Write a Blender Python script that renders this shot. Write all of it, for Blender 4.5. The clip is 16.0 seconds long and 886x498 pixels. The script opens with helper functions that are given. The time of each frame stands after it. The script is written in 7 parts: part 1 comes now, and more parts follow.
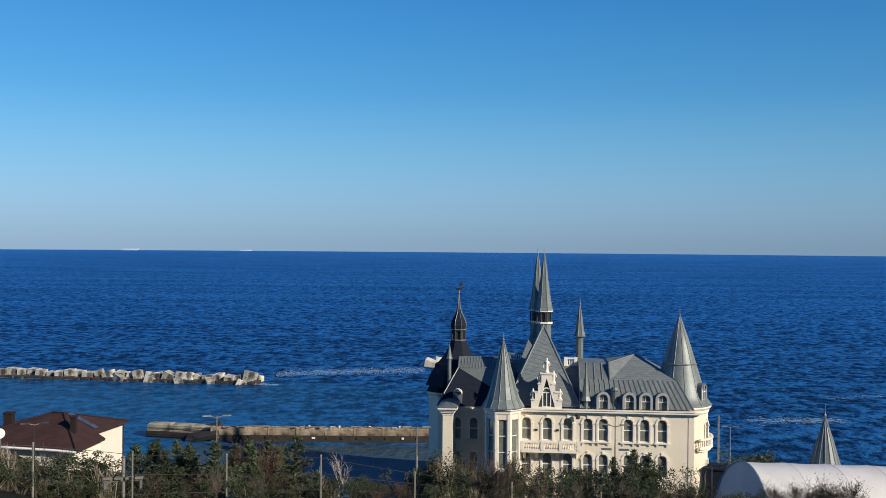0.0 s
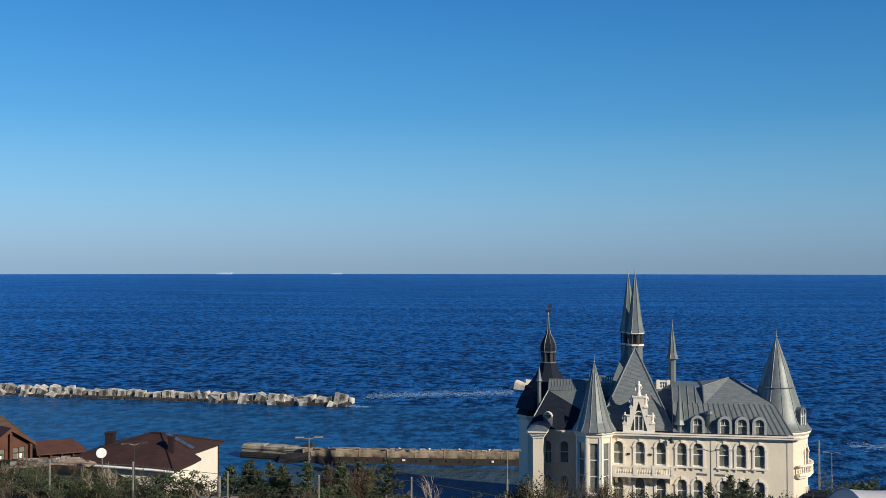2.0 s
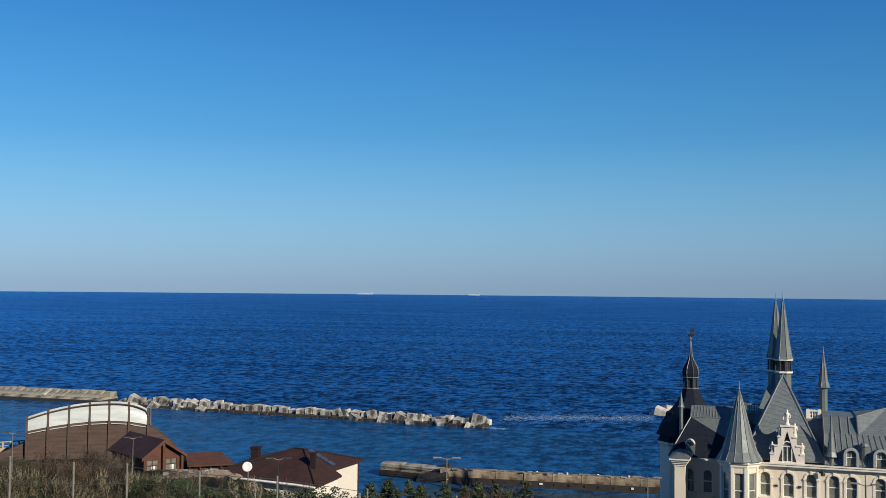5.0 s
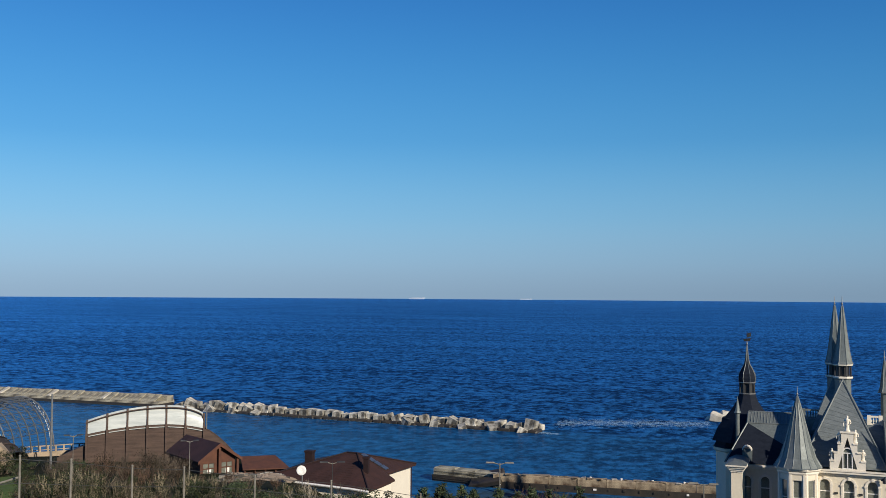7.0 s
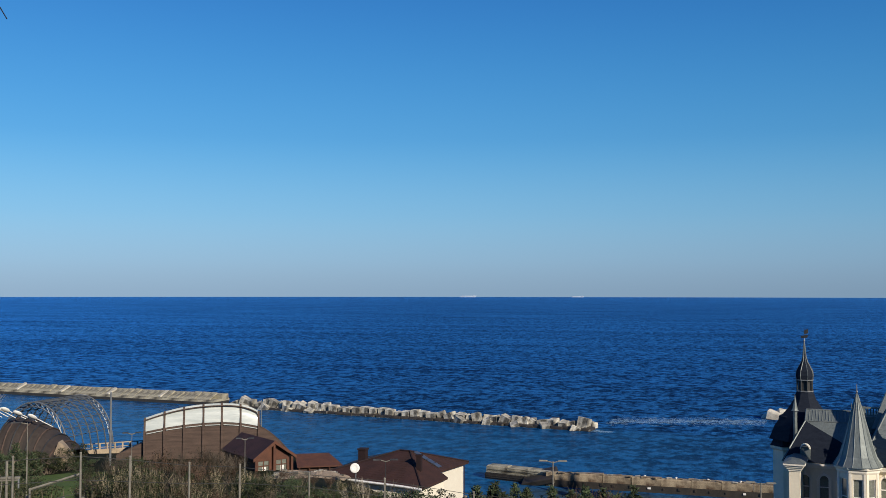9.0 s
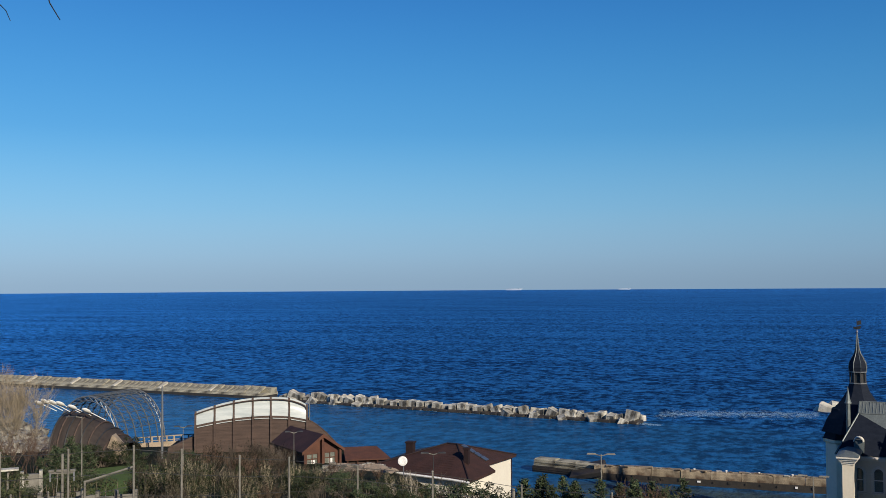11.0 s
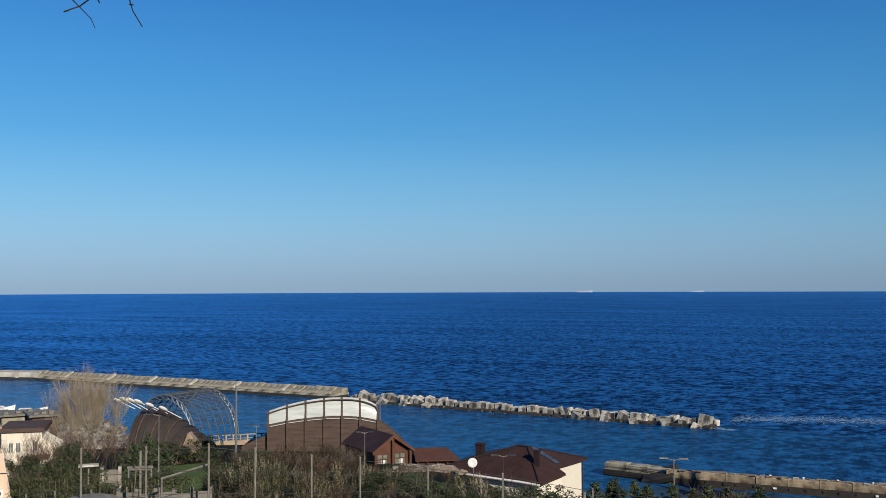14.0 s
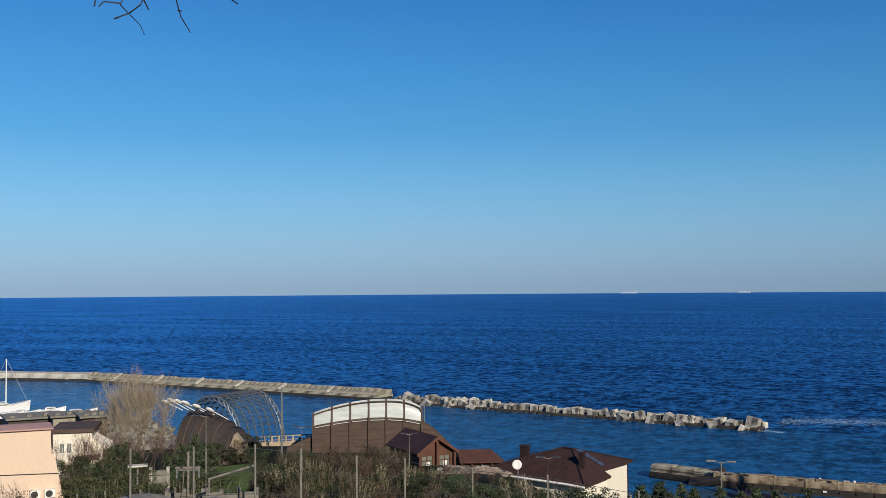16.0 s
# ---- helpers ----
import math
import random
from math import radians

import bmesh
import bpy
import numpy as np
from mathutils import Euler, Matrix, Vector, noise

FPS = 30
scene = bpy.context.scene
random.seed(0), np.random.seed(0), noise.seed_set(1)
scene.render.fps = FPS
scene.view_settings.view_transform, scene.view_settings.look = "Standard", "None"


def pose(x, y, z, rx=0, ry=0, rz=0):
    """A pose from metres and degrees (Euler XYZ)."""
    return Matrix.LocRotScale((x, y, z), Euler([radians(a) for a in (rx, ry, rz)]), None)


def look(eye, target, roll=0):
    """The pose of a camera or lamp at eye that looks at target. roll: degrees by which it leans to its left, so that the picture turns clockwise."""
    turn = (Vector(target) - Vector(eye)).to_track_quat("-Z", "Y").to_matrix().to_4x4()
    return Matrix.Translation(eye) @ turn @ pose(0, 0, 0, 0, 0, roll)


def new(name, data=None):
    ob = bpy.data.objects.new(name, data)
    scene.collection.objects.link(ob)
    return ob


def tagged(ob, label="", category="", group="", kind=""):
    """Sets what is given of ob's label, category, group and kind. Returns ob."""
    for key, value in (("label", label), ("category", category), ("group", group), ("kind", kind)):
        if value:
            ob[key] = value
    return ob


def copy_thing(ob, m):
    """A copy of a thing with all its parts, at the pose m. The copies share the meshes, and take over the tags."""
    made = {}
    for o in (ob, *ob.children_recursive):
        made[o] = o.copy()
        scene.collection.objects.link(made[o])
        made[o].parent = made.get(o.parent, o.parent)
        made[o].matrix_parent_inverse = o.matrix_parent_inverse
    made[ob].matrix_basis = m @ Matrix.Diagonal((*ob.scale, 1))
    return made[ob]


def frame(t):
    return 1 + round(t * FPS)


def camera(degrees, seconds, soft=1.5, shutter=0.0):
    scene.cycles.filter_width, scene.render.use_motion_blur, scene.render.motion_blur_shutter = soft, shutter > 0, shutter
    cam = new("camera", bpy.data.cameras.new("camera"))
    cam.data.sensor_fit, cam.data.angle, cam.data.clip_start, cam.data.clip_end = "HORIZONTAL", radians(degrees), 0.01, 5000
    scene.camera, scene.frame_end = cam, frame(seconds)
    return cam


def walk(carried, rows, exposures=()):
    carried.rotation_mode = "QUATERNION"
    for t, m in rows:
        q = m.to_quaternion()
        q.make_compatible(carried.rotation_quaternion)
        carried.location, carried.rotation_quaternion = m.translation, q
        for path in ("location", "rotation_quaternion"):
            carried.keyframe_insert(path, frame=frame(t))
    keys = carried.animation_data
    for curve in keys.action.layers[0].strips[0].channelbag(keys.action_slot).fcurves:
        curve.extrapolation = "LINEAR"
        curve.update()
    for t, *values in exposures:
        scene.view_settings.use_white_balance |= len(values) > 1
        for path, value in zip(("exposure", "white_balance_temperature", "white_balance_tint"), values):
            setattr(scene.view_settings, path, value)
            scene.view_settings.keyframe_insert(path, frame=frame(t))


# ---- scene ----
import itertools

# ---- camera: one slow hand-held pan on the hill above the shore ----
LENS = 47.62
EYE_Z, ARM = 28.0, 0.4
cam = camera(LENS, 16.0, soft=0.7)
PAN = [
    (0.0, 0.0, -0.143, 0.461), (0.5, 0.88, 0.011, 0.383), (1.0, 2.156, 0.29, 0.251), (1.5, 3.591, 0.703, 0.188),
    (2.0, 5.028, 1.099, 0.041), (2.5, 6.568, 1.43, -0.011), (3.0, 8.065, 1.732, 0.05), (3.5, 9.526, 1.983, 0.167),
    (4.0, 10.823, 2.134, 0.349), (6.5, 15.13, 2.468, 0.453), (7.0, 15.822, 2.528, 0.402), (7.5, 16.511, 2.517, 0.439),
    (8.0, 17.229, 2.502, 0.323), (8.5, 17.971, 2.462, 0.182), (9.0, 18.737, 2.405, 0.058), (11.5, 21.999, 1.968, -0.417),
    (12.0, 22.72, 1.995, -0.419), (12.5, 23.478, 2.056, -0.395), (13.0, 24.234, 2.094, -0.279), (13.5, 24.812, 2.115, -0.263),
    (14.0, 25.311, 2.152, -0.209), (14.5, 25.736, 2.198, -0.291), (15.0, 26.309, 2.254, -0.349), (15.5, 27.051, 2.255, -0.37),
    (16.0, 27.781, 2.259, -0.416),
]
walk(cam, [(t, pose(-ARM * math.sin(radians(yaw)), ARM * math.cos(radians(yaw)), EYE_Z, 90 + pitch, -lean, yaw))
           for t, yaw, pitch, lean in PAN], exposures=[(0.0, 0.10), (2.0, 0.02), (4.0, -0.05), (9.0, -0.08), (16.0, -0.15)])

# ---- light: low winter sun from behind the right shoulder, clear sky ----
SUN_AZ, SUN_EL = 126.0, 26.0          # degrees clockwise from straight ahead, and up
world = bpy.data.worlds.new("sky")
scene.world = world
world.use_nodes = True
wn, wl = world.node_tree.nodes, world.node_tree.links
wn.clear()
sky = wn.new("ShaderNodeTexSky")
sky.sky_type, sky.sun_disc = "NISHITA", False
sky.sun_elevation, sky.sun_rotation = radians(SUN_EL), radians(SUN_AZ)
sky.air_density, sky.dust_density, sky.ozone_density, sky.altitude = 1.0, 0.2, 4.0, 0
# clear maritime air: pale haze at the horizon, deepening evenly to the zenith
tc, sep = wn.new("ShaderNodeTexCoord"), wn.new("ShaderNodeSeparateXYZ")
wl.new(tc.outputs["Generated"], sep.inputs[0])
haze = wn.new("ShaderNodeValToRGB")
haze.color_ramp.interpolation = "B_SPLINE"
STOPS = [(0.0, (0.215, 0.36, 0.54)), (0.03, (0.265, 0.455, 0.67)), (0.075, (0.225, 0.52, 0.785)), (0.15, (0.064, 0.38, 0.775)), (0.30, (0.016, 0.178, 0.585)), (0.5, (0.008, 0.085, 0.36)), (1.0, (0.004, 0.03, 0.16))]
ramp_e = haze.color_ramp.elements
for k, (p, c) in enumerate(STOPS):
    e = ramp_e[k] if k < 2 else ramp_e.new(p)
    e.position, e.color = p, (*c, 1)
wl.new(sep.outputs["Z"], haze.inputs[0])
dim = wn.new("ShaderNodeVectorMath")
dim.operation = "SCALE"
dim.inputs["Scale"].default_value = 0.09
wl.new(sky.outputs[0], dim.inputs[0])
blend = wn.new("ShaderNodeMix")
blend.data_type = "RGBA"
blend.inputs["Factor"].default_value = 0.88
wl.new(dim.outputs[0], blend.inputs["A"]), wl.new(haze.outputs[0], blend.inputs["B"])
# the sky deepens a little towards the quarter square to the sun
side = wn.new("ShaderNodeMapRange")
side.inputs[1].default_value, side.inputs[2].default_value, side.inputs[3].default_value, side.inputs[4].default_value = -0.9, 0.9, 1.20, 0.60
wl.new(sep.outputs["X"], side.inputs[0])
deep = wn.new("ShaderNodeVectorMath")
deep.operation = "SCALE"
wl.new(blend.outputs["Result"], deep.inputs[0]), wl.new(side.outputs[0], deep.inputs["Scale"])
back = wn.new("ShaderNodeBackground")
back.inputs["Strength"].default_value = 1.0
wout = wn.new("ShaderNodeOutputWorld")
wl.new(deep.outputs[0], back.inputs["Color"])
wl.new(back.outputs[0], wout.inputs["Surface"])

sun = new("sun", bpy.data.lights.new("sun", "SUN"))
sun.data.energy, sun.data.angle, sun.data.color = 5.3, radians(0.55), (1.0, 0.9, 0.76)
_a, _e = radians(SUN_AZ), radians(SUN_EL)
sun.matrix_world = look((60 * math.sin(_a), 60 * math.cos(_a), 90), (60 * math.sin(_a) - math.sin(_a) * math.cos(_e), 60 * math.cos(_a) - math.cos(_a) * math.cos(_e), 90 - math.sin(_e)))


# ---- materials ----
def mat(name, c1, c2, scale=1.0, rough=0.8, bump=0.2, metal=0.0, stretch=(1, 1, 1), fine=8.0, spec=0.5, vary=0.0, stain=None, stain_scale=0.35, stain_amount=0.5, grain_amp=0.16):
    """Two-scale procedural surface: broad patches between c1 and c2, fine grain, relief, optional stains and a tint per piece."""
    m = bpy.data.materials.new(name)
    m.use_nodes = True
    n, l = m.node_tree.nodes, m.node_tree.links
    b = n["Principled BSDF"]
    b.inputs["Roughness"].default_value, b.inputs["Metallic"].default_value = rough, metal
    b.inputs["Specular IOR Level"].default_value = spec
    co, mp = n.new("ShaderNodeTexCoord"), n.new("ShaderNodeMapping")
    mp.inputs["Scale"].default_value = stretch
    l.new(co.outputs["Object"], mp.inputs["Vector"])
    big, small = n.new("ShaderNodeTexNoise"), n.new("ShaderNodeTexNoise")
    for t, sc, d in ((big, scale, 6), (small, scale * fine, 4)):
        t.inputs["Scale"].default_value, t.inputs["Detail"].default_value = sc, d
        l.new(mp.outputs[0], t.inputs["Vector"])
    ramp = n.new("ShaderNodeMapRange")
    ramp.inputs[1].default_value, ramp.inputs[2].default_value = 0.32, 0.68
    l.new(big.outputs["Fac"], ramp.inputs[0])
    mix = n.new("ShaderNodeMix")
    mix.data_type = "RGBA"
    mix.inputs["A"].default_value, mix.inputs["B"].default_value = (*c1, 1), (*c2, 1)
    l.new(ramp.outputs[0], mix.inputs["Factor"])
    grain = n.new("ShaderNodeMapRange")
    grain.inputs[1].default_value, grain.inputs[2].default_value = 0.3, 0.7
    grain.inputs[3].default_value, grain.inputs[4].default_value = 1 - grain_amp, 1 + grain_amp
    l.new(small.outputs["Fac"], grain.inputs[0])
    value = grain.outputs[0]
    if vary:
        info, rng = n.new("ShaderNodeObjectInfo"), n.new("ShaderNodeMapRange")
        rng.inputs[3].default_value, rng.inputs[4].default_value = 1 - vary, 1 + vary
        l.new(info.outputs["Random"], rng.inputs[0])
        mul = n.new("ShaderNodeMath")
        mul.operation = "MULTIPLY"
        l.new(rng.outputs[0], mul.inputs[0]), l.new(value, mul.inputs[1])
        value = mul.outputs[0]
    colour = mix.outputs["Result"]
    if stain:
        st, sr, sm = n.new("ShaderNodeTexNoise"), n.new("ShaderNodeMapRange"), n.new("ShaderNodeMix")
        st.inputs["Scale"].default_value, st.inputs["Detail"].default_value = stain_scale, 8
        smp = n.new("ShaderNodeMapping")
        smp.inputs["Scale"].default_value = (1, 1, 0.75)
        l.new(co.outputs["Object"], smp.inputs["Vector"]), l.new(smp.outputs[0], st.inputs["Vector"])
        sr.inputs[1].default_value, sr.inputs[2].default_value, sr.inputs[4].default_value = 0.5, 0.68, stain_amount
        l.new(st.outputs["Fac"], sr.inputs[0])
        sm.data_type = "RGBA"
        sm.inputs["B"].default_value = (*stain, 1)
        l.new(sr.outputs[0], sm.inputs["Factor"]), l.new(colour, sm.inputs["A"])
        colour = sm.outputs["Result"]
    sc = n.new("ShaderNodeVectorMath")
    sc.operation = "SCALE"
    l.new(colour, sc.inputs[0]), l.new(value, sc.inputs["Scale"])
    l.new(sc.outputs[0], b.inputs["Base Color"])
    if bump:
        bp = n.new("ShaderNodeBump")
        bp.inputs["Strength"].default_value, bp.inputs["Distance"].default_value = bump, 0.05
        l.new(small.outputs["Fac"], bp.inputs["Height"])
        l.new(bp.outputs[0], b.inputs["Normal"])
    return m


STUCCO = mat("cream_stucco", (0.7505, 0.6792, 0.5272), (0.7030, 0.6318, 0.4892), 0.5, 0.85, 0.12, stain=(0.52, 0.46, 0.37), stain_amount=0.22, grain_amp=0.04)
TRIM = mat("pale_stone_trim", (0.7980, 0.7410, 0.6270), (0.7410, 0.6840, 0.5700), 1.2, 0.8, 0.15, grain_amp=0.06)
ZINC = mat("grey_zinc_roof", (0.130, 0.152, 0.148), (0.18, 0.203, 0.193), 0.9, 0.5, 0.1, metal=0.2, stretch=(1, 1, 0.4))
ZINC_RIB = mat("zinc_seam", (0.12, 0.138, 0.135), (0.17, 0.19, 0.185), 2.0, 0.5, 0.1, metal=0.2)
SLATE = mat("blue_grey_slate_roof", (0.130, 0.152, 0.155), (0.18, 0.203, 0.205), 1.6, 0.6, 0.25, stretch=(1, 1, 2.5), spec=0.3)
GLASS = mat("window_glass", (0.13, 0.14, 0.12), (0.20, 0.21, 0.18), 0.8, 0.08, 0.0, spec=0.8)
WHITE = mat("white_paint", (0.80, 0.79, 0.75), (0.72, 0.71, 0.67), 1.5, 0.6, 0.1)
WHITEWALL = mat("white_render", (0.7600, 0.7077, 0.5890), (0.7125, 0.6555, 0.5415), 0.7, 0.85, 0.15, grain_amp=0.04)
BROWNROOF = mat("brown_metal_tiles", (0.058, 0.030, 0.025), (0.038, 0.022, 0.019), 0.7, 0.65, 0.25, spec=0.18)
BROWNWOOD = mat("dark_brown_cladding", (0.105, 0.072, 0.058), (0.066, 0.047, 0.039), 0.9, 0.75, 0.25, stretch=(0.5, 0.5, 4), spec=0.2)
REDWOOD = mat("red_brown_timber", (0.1232, 0.0546, 0.0350), (0.0826, 0.0399, 0.0287), 1.2, 0.75, 0.2, spec=0.2)
CHIMNEY = mat("chimney_sheet", (0.030, 0.017, 0.017), (0.022, 0.014, 0.014), 2, 0.7, 0.1, spec=0.2)
CONCRETE = mat("weathered_concrete", (0.4673, 0.4484, 0.3879), (0.2034, 0.1883, 0.1570), 0.9, 0.9, 0.6, stain=(0.03, 0.027, 0.022), stain_scale=0.62, stain_amount=0.96, vary=0.4, fine=9, grain_amp=0.28)
CONCRETE_RUST = mat("stained_concrete", (0.33, 0.265, 0.175), (0.14, 0.108, 0.074), 1.0, 0.9, 0.6, stain=(0.060, 0.032, 0.018), stain_scale=0.8, stain_amount=0.95, vary=0.22, fine=8, grain_amp=0.28)
WETSTONE = mat("wet_dark_concrete", (0.026, 0.023, 0.018), (0.045, 0.036, 0.026), 0.9, 0.5, 0.5)
STEEL = mat("grey_steel", (0.26, 0.27, 0.28), (0.19, 0.20, 0.21), 3, 0.5, 0.1, metal=0.5)
POST = mat("weathered_concrete_post", (0.232, 0.219, 0.184), (0.144, 0.134, 0.112), 2.0, 0.9, 0.3)
DARKSTEEL = mat("dark_iron", (0.03, 0.032, 0.034), (0.045, 0.046, 0.048), 4, 0.6, 0.1, metal=0.3)
PEACH = mat("peach_render", (0.6882, 0.5347, 0.4046), (0.6510, 0.5069, 0.3860), 0.4, 0.85, 0.1, grain_amp=0.04)
PINKROOF = mat("faded_red_roof", (0.50, 0.30, 0.25), (0.42, 0.25, 0.21), 1.2, 0.7, 0.2)
TENT = mat("white_membrane", (0.5580, 0.5534, 0.5347), (0.4836, 0.4790, 0.4650), 0.5, 0.5, 0.05, grain_amp=0.03)
POLYC = mat("milky_polycarbonate", (0.58, 0.61, 0.58), (0.42, 0.46, 0.45), 0.8, 0.3, 0.05, stretch=(0.4, 1, 3), grain_amp=0.08)
BARK = mat("grey_brown_bark", (0.216, 0.169, 0.121), (0.135, 0.108, 0.081), 3, 0.9, 0.4, vary=0.25)
NEARBLACK = mat("near_black_twigs", (0.022, 0.018, 0.018), (0.03, 0.024, 0.022), 5, 0.9, 0.2)
PALEBARK = mat("pale_birch_bark", (0.42, 0.37, 0.29), (0.32, 0.27, 0.20), 3, 0.9, 0.3)
TWIG = mat("bare_twigs", (0.1215, 0.0945, 0.0684), (0.0630, 0.0513, 0.0378), 1.5, 0.9, 0.0, vary=0.45)
STEMS = mat("olive_stems", (0.3326, 0.2800, 0.1893), (0.1512, 0.1288, 0.0829), 1.5, 0.9, 0.0, vary=0.45)
REDTWIG = mat("reddish_bare_twigs", (0.155, 0.095, 0.065), (0.095, 0.061, 0.043), 1.5, 0.9, 0.0, vary=0.25)
PALETWIG = mat("straw_coloured_twigs", (0.338, 0.277, 0.189), (0.250, 0.203, 0.142), 1.5, 0.9, 0.0)
NEEDLE = mat("dark_conifer_needles", (0.0318, 0.0537, 0.0258), (0.0696, 0.0885, 0.0417), 2.5, 0.7, 0.0, vary=0.35, spec=0.25)
LEAF = mat("evergreen_leaves", (0.0146, 0.0232, 0.0079), (0.0365, 0.0437, 0.0152), 2.5, 0.6, 0.0, vary=0.4, spec=0.25)
DRYLEAF = mat("dry_brown_leaves", (0.0488, 0.0368, 0.0208), (0.0304, 0.0248, 0.0128), 1.5, 0.8, 0.0, vary=0.3, spec=0.2)
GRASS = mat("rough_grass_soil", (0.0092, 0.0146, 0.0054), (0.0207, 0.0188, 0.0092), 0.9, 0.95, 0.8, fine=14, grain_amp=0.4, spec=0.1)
LAWN = mat("lawn_grass", (0.081, 0.128, 0.035), (0.115, 0.155, 0.049), 0.8, 0.95, 0.5, fine=14, grain_amp=0.25, spec=0.1)
FOAM = mat("sea_foam", (0.494, 0.722, 0.893), (0.228, 0.456, 0.684), 1.5, 0.8, 0.2)
# one dark navy tone for the castle's left roofs and the pump house
DARKNAVY = mat("dark_navy", (0.0085, 0.0125, 0.022), (0.014, 0.019, 0.031), 1.6, 0.75, 0.25, stretch=(1, 1, 2.5), spec=0.15)
GREENTARP = mat("green_windscreen", (0.02, 0.06, 0.045), (0.025, 0.075, 0.055), 1, 0.8, 0.1)
FRAMESTEEL = mat("dull_blue_grey_steel", (0.115, 0.13, 0.145), (0.08, 0.09, 0.10), 3, 0.6, 0.1, metal=0.3)
BITUMEN = mat("dark_bitumen_boards", (0.048, 0.036, 0.029), (0.026, 0.020, 0.017), 0.8, 0.75, 0.3, stretch=(3, 0.5, 0.5))
SHIPPAINT = mat("pale_ship_paint", (0.3360, 0.4160, 0.4960), (0.2880, 0.3520, 0.4320), 0.2, 0.7, 0.0)
OLIVECONC = mat("lichened_olive_concrete", (0.3782, 0.3501, 0.2599), (0.2391, 0.2172, 0.1610), 0.6, 0.9, 0.5, stain=(0.05, 0.045, 0.034), stain_scale=0.5, stain_amount=0.85, fine=9, grain_amp=0.25)
GREYTRIM = mat("pale_grey_sheet_trim", (0.36, 0.38, 0.37), (0.28, 0.30, 0.29), 2, 0.6, 0.1)
PALECONC = mat("pale_new_concrete", (0.56, 0.53, 0.45), (0.44, 0.41, 0.34), 0.8, 0.9, 0.4, stain=(0.15, 0.13, 0.10), stain_amount=0.5)
HEDGE = mat("clipped_hedge_leaves", (0.040, 0.050, 0.020), (0.072, 0.078, 0.034), 2.0, 0.7, 0.0, vary=0.2, spec=0.25)
SAND = mat("pale_sand_stone", (0.42, 0.335, 0.24), (0.32, 0.25, 0.175), 1.2, 0.9, 0.4, stain=(0.12, 0.09, 0.06), stain_amount=0.5)
SOLAR = mat("blue_solar_glass", (0.05, 0.06, 0.085), (0.07, 0.085, 0.11), 1, 0.3, 0.0)
TAN = mat("sandy_stone", (0.27, 0.215, 0.165), (0.19, 0.15, 0.115), 1, 0.9, 0.3)


